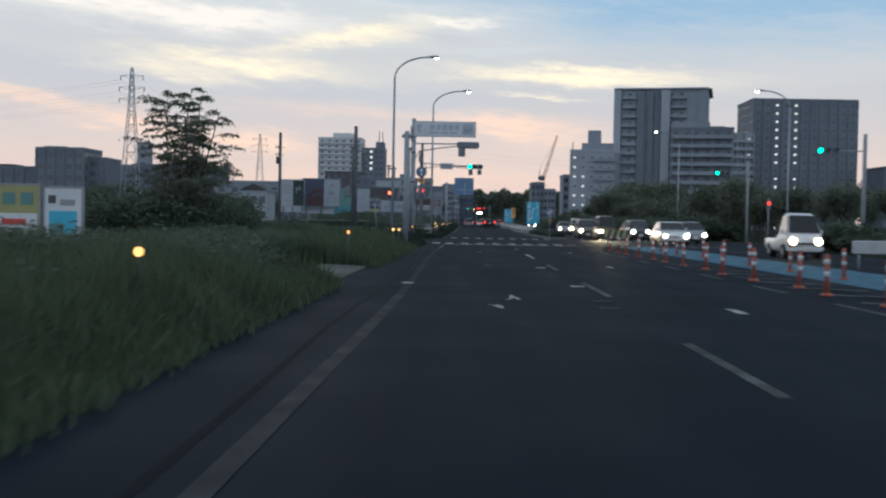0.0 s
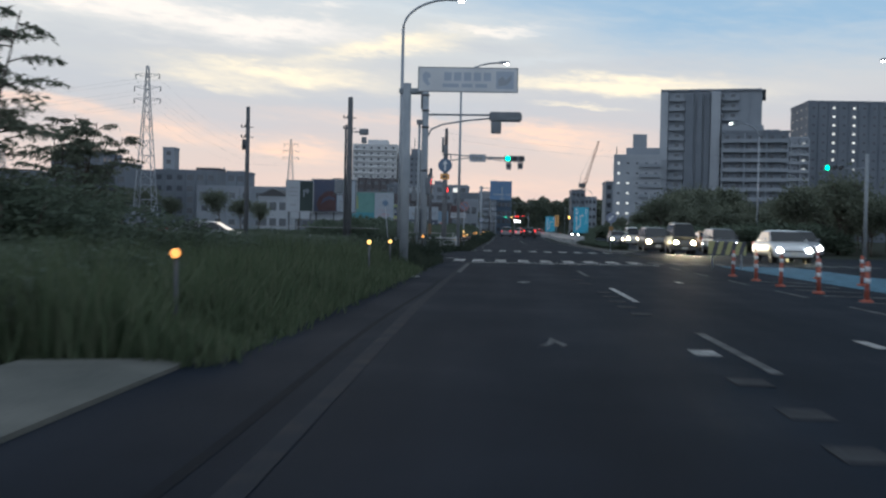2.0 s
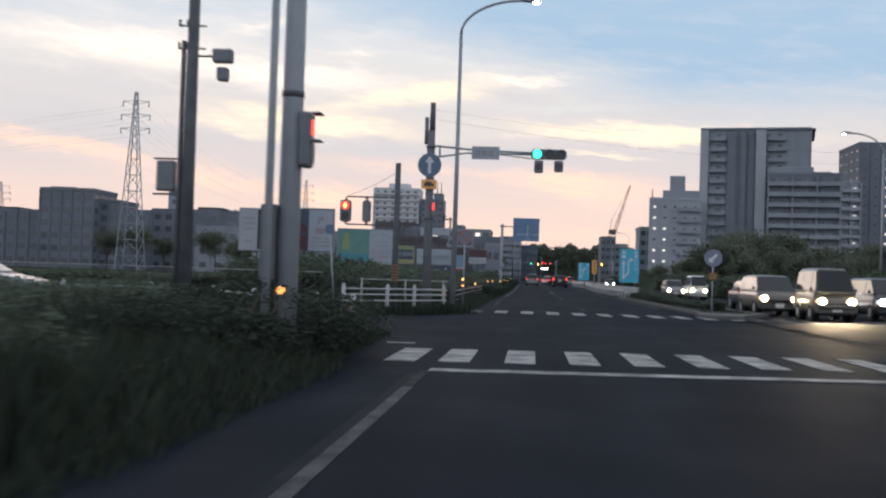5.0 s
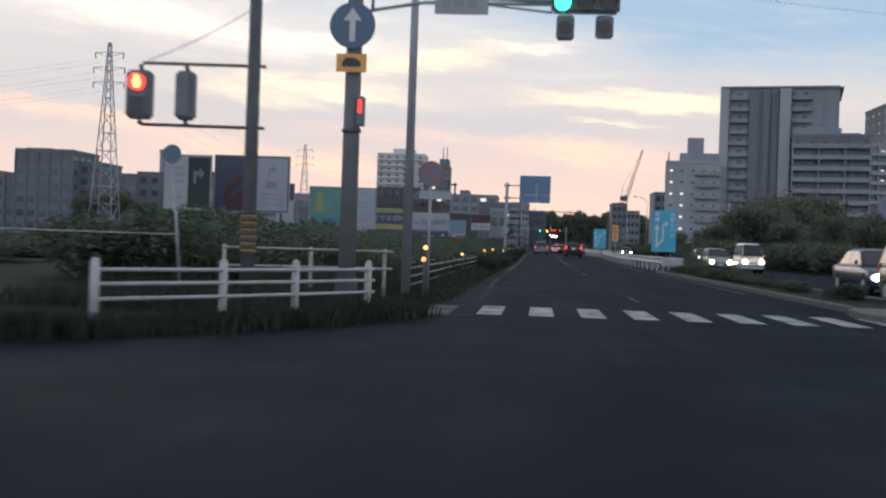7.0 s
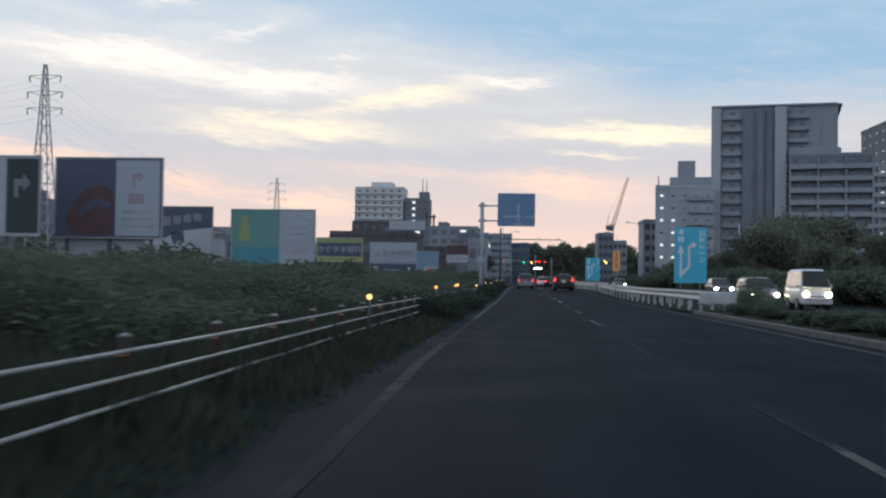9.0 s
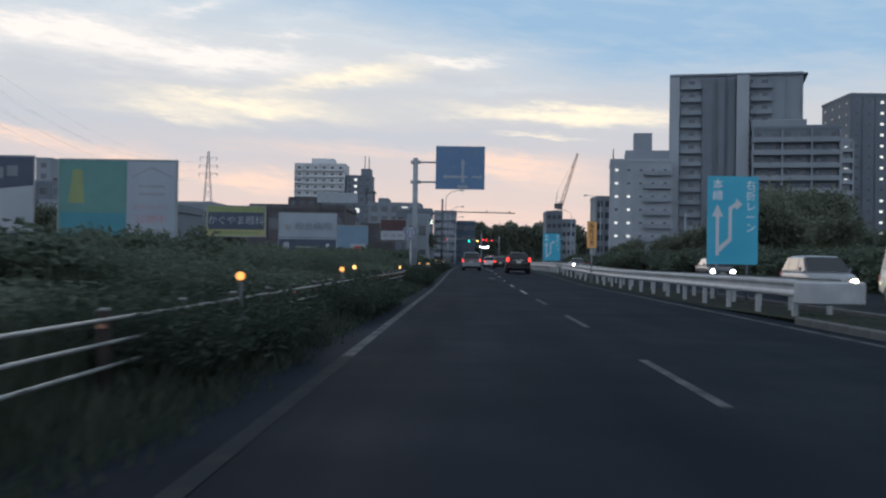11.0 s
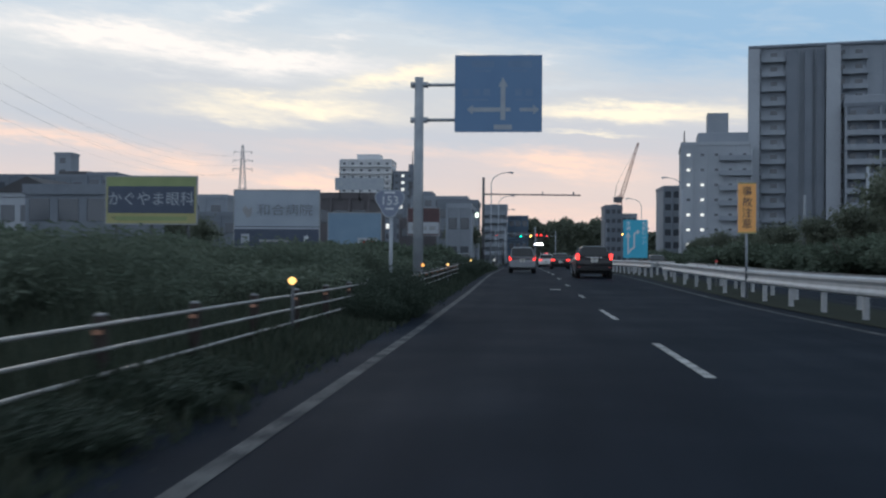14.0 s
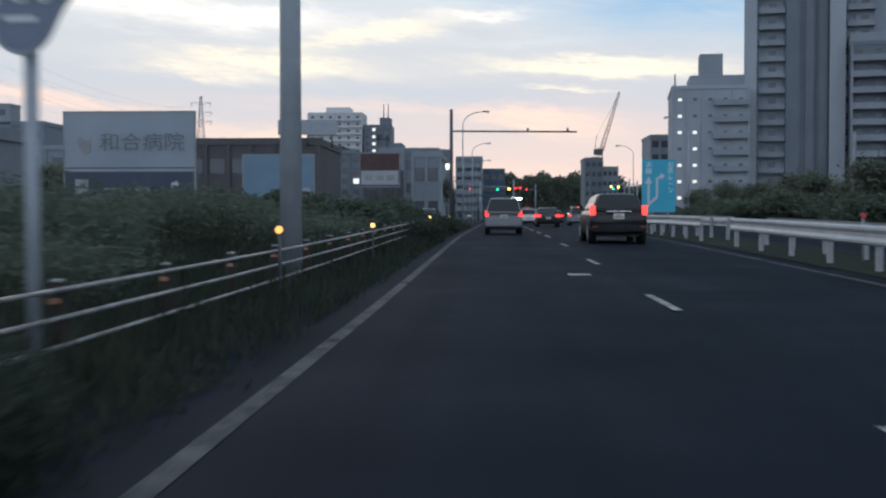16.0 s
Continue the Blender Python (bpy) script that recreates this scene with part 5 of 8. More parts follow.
# ---- billboards beyond the scrub ----
def billboard(x0, x1, y, zb, zt, face, label, rz=0.0, legs=3):
    s = thing("billboard", (x0 + x1) / 2, y, None, label, "billboard", "roadside billboards", rz)
    w, g = x1 - x0, gz(y)
    zb, zt = zb - g, zt - g
    for i in range(legs):
        px = -w * 0.4 + i * w * 0.8 / max(1, legs - 1)
        bm = bmesh.new()
        box(bm, px - 0.06, px + 0.06, 0.04, 0.16, -0.1, zt - 0.05)
        part("leg", bm, STEEL_DARK, s)
    bm = B((-w / 2, w / 2, -0.06, 0.04, zb, zt))
    p = part("panel", bm, face, s)
    bm = B((-w / 2 - 0.05, w / 2 + 0.05, -0.075, 0.05, zt, zt + 0.06), (-w / 2 - 0.05, w / 2 + 0.05, -0.075, 0.05, zb - 0.06, zb), (-w / 2 - 0.05, -w / 2, -0.075, 0.05, zb, zt), (w / 2, w / 2 + 0.05, -0.075, 0.05, zb, zt))
    part("frame", bm, SIGN_BACK, p)

    def put(name, a, b, c, d, m_, lift=0.0, lab=""):
        bm = B((-w / 2 + a * w, -w / 2 + b * w, -0.072 - lift, -0.058, zb + c * (zt - zb), zb + d * (zt - zb)))
        return part(name, bm, m_, p, lab)

    def shape(name, pts, m_, lift=0.0):
        bm = bmesh.new()
        plate(bm, [(-w / 2 + a * w, zb + b * (zt - zb)) for a, b in pts], -0.074 - lift, -0.058)
        return part(name, bm, m_, p)
    return p, put, shape, w, zb, zt


BOARD_DARK = surface("sheet_dark_green", (0.022, 0.036, 0.036), (0.035, 0.052, 0.050), 1.0, 0.6, 0, 0.03)
BOARD_PINK = surface("sunned_red_print", (0.34, 0.17, 0.18), (0.40, 0.22, 0.23), 1.0, 0.6, 0, 0.03)
BOARD_ROSE = surface("faded_red_print", (0.23, 0.20, 0.235), (0.29, 0.245, 0.28), 1.0, 0.6, 0, 0.03)
BOARD_GREY = surface("grey_print", (0.14, 0.155, 0.18), (0.19, 0.205, 0.23), 1.0, 0.6, 0, 0.03)
BOARD_SEA = surface("sheet_dull_turquoise", (0.05, 0.19, 0.24), (0.08, 0.24, 0.29), 1.0, 0.6, 0, 0.03)
bend = [(0.25, 0.18), (0.40, 0.18), (0.40, 0.52), (0.58, 0.52), (0.58, 0.36), (0.86, 0.62), (0.58, 0.88), (0.58, 0.72), (0.25, 0.72)]
# white and green board with an arrow
p, put, shape, w, zb, zt = billboard(-20.42, -17.86, 123.0, 2.6, 5.5, SIGN_GREYISH, "white and dark green billboard with a white arrow")
put("field", 0.51, 0.99, 0.02, 0.98, BOARD_DARK)
shape("arrow", [(0.53 + 0.40 * a, 0.40 + 0.44 * b) for a, b in bend], BOARD_GREY, 0.01)
put("seam", 0.01, 0.51, 0.345, 0.355, SIGN_BACK, 0.004)
for i in range(3):
    put("lettering_bar", 0.12, 0.42, 0.75 - 0.13 * i, 0.79 - 0.13 * i, SIGN_BACK)
put("lettering_bar", 0.15, 0.38, 0.18, 0.24, SIGN_BACK)
# dark board beside a white panel with a red arrow
p, put, shape, w, zb, zt = billboard(-18.5, -14.2, 126.0, 2.65, 5.78, SIGN_NAVY, "dark billboard with a white panel and red turn arrow")
put("picture_field", 0.01, 0.56, 0.02, 0.98, PICTURE)
shape("picture", [(0.16, 0.03), (0.10, 0.22), (0.17, 0.46), (0.30, 0.62), (0.46, 0.66), (0.55, 0.56), (0.55, 0.03)], SIGN_BROWN, 0.004)
shape("picture", [(0.20, 0.24), (0.27, 0.42), (0.40, 0.50), (0.52, 0.44), (0.52, 0.36), (0.38, 0.40), (0.27, 0.30)], PICTURE, 0.010)
put("white_panel", 0.57, 0.985, 0.02, 0.98, BOARD_DUSK_WHITE, 0.004)
shape("arrow", [(0.68 + 0.18 * a, 0.58 + 0.32 * b) for a, b in bend], BOARD_ROSE, 0.012)
put("picture", 0.69, 0.84, 0.42, 0.56, BOARD_ROSE, 0.010)
for i in range(3):
    put("lettering_bar", 0.63, 0.93, 0.30 - 0.09 * i, 0.34 - 0.09 * i, SIGN_BACK, 0.010)
billboard(-18.5, -15.0, 126.3, 1.9, 2.6, SIGN_GREYISH, "low pale board under a dark billboard", legs=2)
# dark slanting board
p, put, shape, w, zb, zt = billboard(-26.2, -20.45, 155.4, 2.2, 5.75, SIGN_GREYISH, "billboard with a dark slanting field and pale lettering bars")
shape("field", [(0.0, 0.30), (0.45, 0.42), (0.6, 0.55), (1.0, 0.62), (1.0, 0.995), (0.0, 0.995)], SIGN_NAVY)
shape("field_tail", [(0.52, 0.42), (0.56, 0.27), (0.60, 0.38), (0.68, 0.32), (0.66, 0.56), (0.52, 0.52)], SIGN_NAVY)
for i in range(5):
    put("lettering_bar", 0.30 + 0.12 * i, 0.39 + 0.12 * i, 0.62 + 0.03 * i, 0.80 + 0.02 * i, BOARD_GREY, 0.006)
# green and white board, whose white half shows a house outline
p, put, shape, w, zb, zt = billboard(-18.9, -13.4, 154.5, 1.9, 5.55, SIGN_GREEN, "green and white billboard with a house outline and red lettering")
put("lime_field", 0.04, 0.55, 0.35, 0.93, SIGN_GREEN, 0.0)
shape("figure", [(0.08, 0.45), (0.12, 0.88), (0.20, 0.88), (0.22, 0.45)], SIGN_LIME, 0.004)
put("band", 0.02, 0.57, 0.02, 0.33, BOARD_SEA, 0.0)
put("white_panel", 0.58, 0.995, 0.01, 0.99, BOARD_DUSK_WHITE, 0.004)
shape("roof_line", [(0.62, 0.78), (0.79, 0.90), (0.97, 0.78), (0.97, 0.80), (0.79, 0.925), (0.62, 0.80)], SIGN_BACK, 0.012)
lettering("モデルハウス", 0.30, BOARD_PINK, p, (0.785 - 0.5) * w, -0.080, zb + 0.40 * (zt - zb), squeeze=0.95)
lettering("公開中", 0.46, BOARD_PINK, p, (0.785 - 0.5) * w, -0.080, zb + 0.25 * (zt - zb), squeeze=1.1)
put("lettering_bar", 0.62, 0.96, 0.10, 0.13, SIGN_BACK, 0.010)
put("emblem", 0.88, 0.95, 0.02, 0.08, INK, 0.010)
for i in range(2):
    put("lettering_bar", 0.68, 0.90, 0.66 - 0.1 * i, 0.69 - 0.1 * i, SIGN_BACK, 0.010)
# eye clinic board
p, put, shape, w, zb, zt = billboard(-18.15, -14.05, 180.8, 2.65, 4.72, SIGN_YELLOW, "yellow-edged dark billboard with large white lettering")
put("lime_band", 0.0, 1.0, 0.80, 0.995, SIGN_LIME, 0.002)
put("field", 0.02, 0.98, 0.22, 0.80, SIGN_NAVY, 0.004)
lettering("かぐやま眼科", 0.66, SIGN_GREYISH, p, 0.0, -0.085, zb + 0.51 * (zt - zb), squeeze=1.0)
put("lettering_bar", 0.10, 0.90, 0.06, 0.15, SIGN_LIME, 0.006)
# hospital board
p, put, shape, w, zb, zt = billboard(-14.5, -10.05, 189.2, 1.75, 4.64, BOARD_DUSK_WHITE, "white billboard with dark hospital lettering and a navy foot")
put("foot_field", 0.0, 1.0, 0.0, 0.36, SIGN_NAVY, 0.003)
put("foot_stripe", 0.0, 1.0, 0.31, 0.345, SIGN_GREYISH, 0.010)
lettering("和合病院", 0.66, BOARD_GREY, p, 0.10 * w, -0.085, zb + 0.64 * (zt - zb), squeeze=1.12)
shape("emblem", [(0.09, 0.66), (0.13, 0.74), (0.17, 0.66), (0.21, 0.72), (0.20, 0.54), (0.15, 0.50)], SIGN_BACK, 0.006)
put("lettering_bar", 0.08, 0.18, 0.05, 0.22, SIGN_GREYISH, 0.008)
shape("arrow", [(0.80 + 0.10 * a, 0.04 + 0.2 * b) for a, b in bend], SIGN_WHITE, 0.008)
put("lettering_bar", 0.30, 0.66, 0.08, 0.12, SIGN_BACK, 0.008)
# pale blue board
p, put, shape, w, zb, zt = billboard(-13.4, -9.6, 211.2, 1.9, 4.4, surface("sheet_pale_blue", (0.13, 0.20, 0.28), (0.18, 0.26, 0.34), 0.8, 0.6), "pale blue billboard with a small white plate")
put("plate", 0.56, 0.95, 0.06, 0.30, SIGN_GREYISH, 0.004)
put("plate_mark", 0.66, 0.90, 0.12, 0.22, SIGN_RED, 0.010)
# red-brown over white
p, put, shape, w, zb, zt = billboard(-10.6, -7.5, 240.0, 3.5, 6.1, SIGN_BROWN, "red-brown and white shop sign panel")
put("white_field", 0.02, 0.98, 0.05, 0.48, SIGN_GREYISH, 0.004)
for i in range(3):
    put("lettering_bar", 0.12 + 0.28 * i, 0.32 + 0.28 * i, 0.18, 0.34, SIGN_BACK, 0.010)
# two small boards near the first stretch
p, put, shape, w, zb, zt = billboard(-13.6, -11.35, 30.0, 0.55, 1.92, SIGN_YELLOW, "yellow and white board standing in tall grass", legs=2)
for i in range(4):
    put("mark", 0.12 + 0.22 * i, 0.27 + 0.22 * i, 0.62, 0.86, SIGN_GREEN, 0.003)
put("white_field", 0.02, 0.98, 0.02, 0.45, SIGN_WHITE, 0.003)
put("mark", 0.55, 0.85, 0.22, 0.34, SIGN_RED, 0.010)
p, put, shape, w, zb, zt = billboard(-11.15, -10.15, 29.9, 0.5, 1.86, SIGN_WHITE, "white board with a blue and green picture in tall grass", legs=2)
put("picture", 0.12, 0.88, 0.10, 0.55, SIGN_CYAN, 0.003)
put("picture", 0.12, 0.5, 0.10, 0.3, SIGN_GREEN, 0.010)
put("mark", 0.1, 0.3, 0.70, 0.86, INK, 0.003)
put("mark", 0.42, 0.82, 0.66, 0.78, SIGN_BACK, 0.003)


# far signals over the next junction
def far_signal(x, y, z, reach, lamp, other, label):
    s = thing("traffic_signal", x, y, None, label, "traffic signal", "signals at the next junction")
    z -= gz(y)
    d = 1 if reach > 0 else -1
    round_pole(s, 0, 0, z + 0.8, 0.12, 0.09, POLE_GREY)
    bm = bmesh.new()
    pipe(bm, [(0, 0, z + 0.45), (reach * 0.5, 0, z + 0.3), (reach, 0, z + 0.25)], 0.05)
    part("arm", bm, POLE_GREY, s)
    bm = bmesh.new()
    x0 = reach - 0.65
    box(bm, x0, x0 + 1.3, -0.1, 0.1, z - 0.2, z + 0.22)
    bevel(bm, 0.05, 2)
    head_ = part("signal_head", bm, SIGNAL_BODY, s)
    for i in range(3):
        bm = bmesh.new()
        plate(bm, disc_pts(x0 + 0.25 + 0.4 * i, z, 0.155, 14), -0.13, -0.10)
        part("lens", bm, lamp if i == other else LENS_DARK, head_, "lit lens" if i == other else "")


far_signal(-3.4, 300.0, 4.75, 5.3, SIG_AMBER, 1, "far signal with a amber reflector lens, returned headlight put in as glow over the near lanes")
far_signal(18.8, 300.0, 4.95, -2.5, SIG_AMBER, 1, "far signal with a amber reflector lens, returned headlight put in as glow beside the far lanes")
far_signal(19.6, 322.0, 5.60, -1.6, SIG_AMBER, 0, "far signal with a amber reflector lens, returned headlight put in as glow beside the far lanes")
for x in (3.1, 3.75):
    s = thing("warning_lamp", x, 318.0, None, "small red warning lamp on a slim post", "lamp", "red warning lamps")
    round_pole(s, 0, 0, 5.3 - gz(318), 0.05, 0.04, STEEL_DARK)
    bm = bmesh.new()
    bmesh.ops.create_uvsphere(bm, u_segments=10, v_segments=8, radius=0.16, matrix=Matrix.Translation((0, -0.05, 5.3 - gz(318))))
    part("lens", bm, SIG_RED, s, "lit red lens")


# unidentified bright light past the next junction; its pole, arm and box are added
s = thing("overhead_lit_sign", -3.2, 364.0, None, "unidentified bright white light on an added box, pole and arm", "sign")
g = gz(364.0)
round_pole(s, 0, 0, 5.2 - g, 0.14, 0.10, STEEL_DARK)
bm = bmesh.new()
pipe(bm, [(0, 0, 5.0 - g), (8.6, 0, 5.1 - g)], 0.06)
part("arm", bm, STEEL_DARK, s)
bm = bmesh.new()
box(bm, 6.2, 8.3, -0.15, 0.10, 4.05 - g, 4.85 - g)
bevel(bm, 0.05, 2)
bx = part("sign_box", bm, SIGNAL_BODY, s)
for i in range(4):
    bm = bmesh.new()
    plate(bm, disc_pts(6.50 + 0.50 * i, 4.45 - g, 0.20, 16), -0.18, -0.14)
    part("lamp", bm, LAMP_LIT, bx, "bright white lamp")

# ---- buildings ----
def window_mesh(w, h, glass):
    bm = bmesh.new()
    box(bm, -w / 2, w / 2, -0.06, 0.0, 0.0, h)
    front = min(bm.faces, key=lambda f: f.calc_center_median().y)
    pane = bmesh.ops.inset_region(bm, faces=[front], thickness=0.07, depth=0.0)
    bmesh.ops.translate(bm, verts=front.verts[:], vec=(0, 0.035, 0))
    front.material_index = 1
    return to_mesh("window", bm, SIGN_BACK, glass)


WIN = {}


def window_of(w, h, lit):
    key = (round(w, 2), round(h, 2), lit)
    if key not in WIN:
        WIN[key] = window_mesh(w, h, LIT_WINDOW if lit else GLASS_WIN)
    return WIN[key]


def building(name, label, x0, x1, y0, y1, h, floors, bays, wall, lit=0.05, balcony=False, side=None, side_bays=0, roof=(), win=(1.7, 1.5), seed=1, lit_cols=(), base=None, group="", piers=True, blank=(), rz=0.0):
    """A block with storeys: wall, parapet, windows facing the road, and galleries where it has them."""
    s = thing(name, (x0 + x1) / 2, y0, base, label, "building", group, rz)
    rng = random.Random(seed)
    w, d = x1 - x0, y1 - y0
    bm = bmesh.new()
    box(bm, -w / 2, w / 2, 0, d, -0.5, h)
    part("wall", bm, wall, s)
    bm = B((-w / 2 - 0.15, w / 2 + 0.15, -0.15, 0.25, h, h + 0.7), (-w / 2 - 0.15, w / 2 + 0.15, d - 0.25, d + 0.15, h, h + 0.7), (-w / 2 - 0.15, -w / 2 + 0.25, 0.25, d - 0.25, h, h + 0.7), (w / 2 - 0.25, w / 2 + 0.15, 0.25, d - 0.25, h, h + 0.7))
    part("parapet", bm, wall, s)
    for i, (a, b, hh, m_) in enumerate(roof):
        bm = bmesh.new()
        box(bm, -w / 2 + a * w, -w / 2 + b * w, d * 0.25, d * 0.8, h + 0.02, h + hh)
        bevel(bm, 0.08, 1)
        part("roof_house", bm, m_, s)
    fh, bw = h / floors, w / bays
    for f in range(floors):
        z = f * fh + fh * 0.28
        for b in range(bays):
            if b in blank:
                continue
            on = (b in lit_cols and rng.random() < 0.85) or rng.random() < lit
            piece("window", window_of(min(win[0], bw * 0.7), min(win[1], fh * 0.6), on), s, (-w / 2 + (b + 0.5) * bw, 0.0, z))
        if balcony and f > 0:
            bm = bmesh.new()
            box(bm, -w / 2 + bw * len(blank) + 0.1, w / 2 - 0.1, -1.2, -0.002, f * fh - 0.12, f * fh + 0.06)
            box(bm, -w / 2 + bw * len(blank) + 0.1, w / 2 - 0.1, -1.25, -1.17, f * fh + 0.06, f * fh + 1.1)
            part("balcony", bm, wall, s)
        if side and side_bays:
            sw = d / side_bays
            for b in range(side_bays):
                ob = piece("window", window_of(min(win[0], sw * 0.6), min(win[1], fh * 0.6), rng.random() < lit), s, (side * w / 2, (b + 0.5) * sw, z), side * math.pi / 2)
    if piers:
        for b in range(bays + 1):
            bm = bmesh.new()
            box(bm, -w / 2 + b * bw - 0.18, -w / 2 + b * bw + 0.18, -0.35 if not balcony else -1.3, -0.002, -0.3, h)
            part("pier", bm, wall, s)
    return s


def mast(parent, x, y, z0, z1, r=0.12):
    bm = bmesh.new()
    tube(bm, (x, y, z0), (x, y, z1), r, r * 0.6, 6)
    part("antenna", bm, STEEL_DARK, parent)


# right-hand towers
t = building("apartment_tower", "tall grey apartment tower with dark vertical shafts", 47.6, 77.6, 366, 392, 45.4, 15, 9, WALL_GREY, 0.0, False, None, 0, ((0.34, 0.60, 1.5, WALL_GREY),), seed=3, win=(1.4, 1.2), blank=(2, 3, 4, 7, 8), rz=-13.0)
for a, b in ((0.25, 0.33), (0.37, 0.42), (0.45, 0.50)):
    part("stair_shaft", B((-15 + a * 30, -15 + b * 30, -1.1, -0.36, 0, 44.6)), WALL_DARK, t)
part("corner_pier", B((-15.1, -12.8, -0.9, -0.37, 0, 45.3)), WALL_PALE, t, "pale corner pier")
part("pilaster", B((0.3, 3.1, -2.6, -0.37, 0, 45.1)), WALL_PALE, t, "pale projecting pilaster")
for f in range(1, 15):
    part("balcony", B((-12.4, -7.7, -1.3, -0.40, f * 3.03 - 0.1, f * 3.03 + 0.95)), WALL_GREY, t)
    if f > 10:
        part("balcony", B((3.5, 8.4, -1.3, -0.40, f * 3.03 - 0.1, f * 3.03 + 0.95)), WALL_GREY, t)
part("roof_slab", B((-15.1, 16.2, -0.6, 26.5, 45.45, 45.75)), WALL_DARK, t)
# stepped front wing with open galleries
t = building("apartment_block", "grey front wing with rows of open galleries", 65.0, 84.6, 358.8, 362.6, 32.2, 11, 6, WALL_DARK, 0.0, False, None, 0, ((0.0, 0.62, 2.4, WALL_GREY), (0.62, 0.86, 1.1, WALL_GREY)), seed=4, win=(1.1, 1.3), rz=-13.0, piers=False)
for f in range(1, 11):
    part("gallery", B((-9.7, 9.7, -1.5, -0.07, f * 2.927 - 0.14, f * 2.927 + 0.02), (-9.7, 9.7, -1.56, -1.46, f * 2.927 + 0.02, f * 2.927 + 1.05)), WALL_GREY, t)
for x in (-9.7, -3.2, 3.2, 9.3):
    part("gallery_fin", B((x, x + 0.35, -1.60, -0.07, 0, 32.0)), WALL_GREY, t)
t = building("apartment_block", "lower wing of grey apartments with galleries", 77.8, 86.0, 370, 390, 33.4, 11, 4, WALL_GREY, 0.05, True, seed=5, win=(0.9, 0.7))
t = building("apartment_block", "grey apartment block with lit stair windows", 33.4, 47.4, 364, 384, 24.7, 8, 5, WALL_PALE, 0.0, False, -1, 3, ((0.25, 0.98, 3.2, WALL_GREY),), seed=6, lit_cols=(0, 1), win=(0.75, 0.55), rz=-6.5)
for f in range(1, 8):
    part("balcony", B((0.6, 6.9, -1.2, -0.37, f * 3.09 - 0.12, f * 3.09 + 0.95)), WALL_GREY, t)
bm = B((-1.5, 2.8, 6.5, 12.0, 27.8, 32.2))
part("lift_house", bm, WALL_GREY, t)
mast(t, -6.4, 3, 24, 28, 0.2)
building("apartment_block", "small plain grey block beside taller flats", 34.3, 40.3, 400, 415, 18.1, 6, 3, WALL_GREY, 0.0, False, seed=7)
building("apartment_block", "white apartment block with lit galleries", 86.5, 101.5, 400, 418, 34.2, 12, 5, WALL_PALE, 0.0, True, seed=8, lit_cols=(2, 4), win=(0.9, 0.7))
t = building("apartment_tower", "dark slab tower with rows of gallery lights", 102.4, 139.6, 404, 428, 47.0, 16, 11, WALL_DARK, 0.0, False, -1, 4, (), seed=9, lit_cols=(2, 4), win=(0.9, 0.7))
building("apartment_block", "low dark block behind trees", 141, 175, 380, 400, 22, 7, 8, WALL_DARK, 0.02, False, seed=10)
t = building("office_block", "unfinished dark block under a tower crane", 31.0, 37.0, 540, 560, 20.4, 6, 3, WALL_DARK, 0.0, False, seed=11, roof=((0.45, 0.75, 1.2, WALL_DARK),))
building("office_block", "dark block beside the crane", 37.2, 42.5, 542, 560, 17.4, 5, 3, WALL_GREY, 0.0, False, seed=12)
# tower crane
c = thing("tower_crane", 36.6, 545, 0, "tower crane with a raised lattice jib", "crane")


def lattice(bm, a, b, w0, w1, n, r):
    a, b = Vector(a), Vector(b)
    d = (b - a).normalized()
    u = Vector((0, 1, 0)).cross(d).normalized() if abs(d.y) < 0.9 else d.orthogonal().normalized()
    v = d.cross(u)
    prev = None
    for i in range(n + 1):
        t = i / n
        p, w = a.lerp(b, t), w0 + (w1 - w0) * t
        ring = [p + w / 2 * (sx * u + sy * v) for sx, sy in ((-1, -1), (1, -1), (1, 1), (-1, 1))]
        if prev:
            for k in range(4):
                tube(bm, prev[k], ring[k], r, r, 4, False)
                tube(bm, prev[k], ring[(k + 1) % 4], r * 0.6, r * 0.6, 4, False)
                tube(bm, ring[k], ring[(k + 1) % 4], r * 0.6, r * 0.6, 4, False)
        prev = ring


CRANE = surface("faded_crane_paint", (0.22, 0.10, 0.08), (0.34, 0.19, 0.15), 1.0, 0.7)
bm = bmesh.new()
lattice(bm, (0, 0, 0), (0, 0, 25), 1.6, 1.6, 10, 0.12)
part("mast", bm, CRANE, c)
bm = bmesh.new()
lattice(bm, (0.4, 0, 24), (6.6, 0, 44.5), 1.4, 0.6, 14, 0.11)
part("jib", bm, CRANE, c)
bm = bmesh.new()
box(bm, -2.2, 0.8, -1, 1, 22.6, 24.6)
bevel(bm, 0.1, 1)
part("machinery_deck", bm, STEEL_DARK, c)
bm = bmesh.new()
tube(bm, (-1.8, 0, 24), (-1.2, 0, 29), 0.12, 0.1, 5)
tube(bm, (-1.2, 0, 29), (6.4, 0, 44), 0.05, 0.05, 4)
part("stay", bm, STEEL_DARK, c)

# left-hand skyline
t = building("apartment_tower", "white apartment tower with stepped galleries", -101, -72, 750, 775, 56.0, 15, 6, WALL_WHITE, 0.0, True, 1, 4, ((0.3, 0.75, 4.0, WALL_WHITE),), seed=13, lit_cols=(), blank=())
t = building("apartment_tower", "dark apartment tower with roof masts", -71, -56.8, 752, 775, 49.5, 13, 4, WALL_DARK, 0.02, False, seed=14, roof=((0.55, 0.95, 5.0, WALL_DARK),), lit_cols=(1,))
mast(t, 2.8, 8, 50, 62, 0.35)
mast(t, 5.2, 8, 50, 62, 0.35)
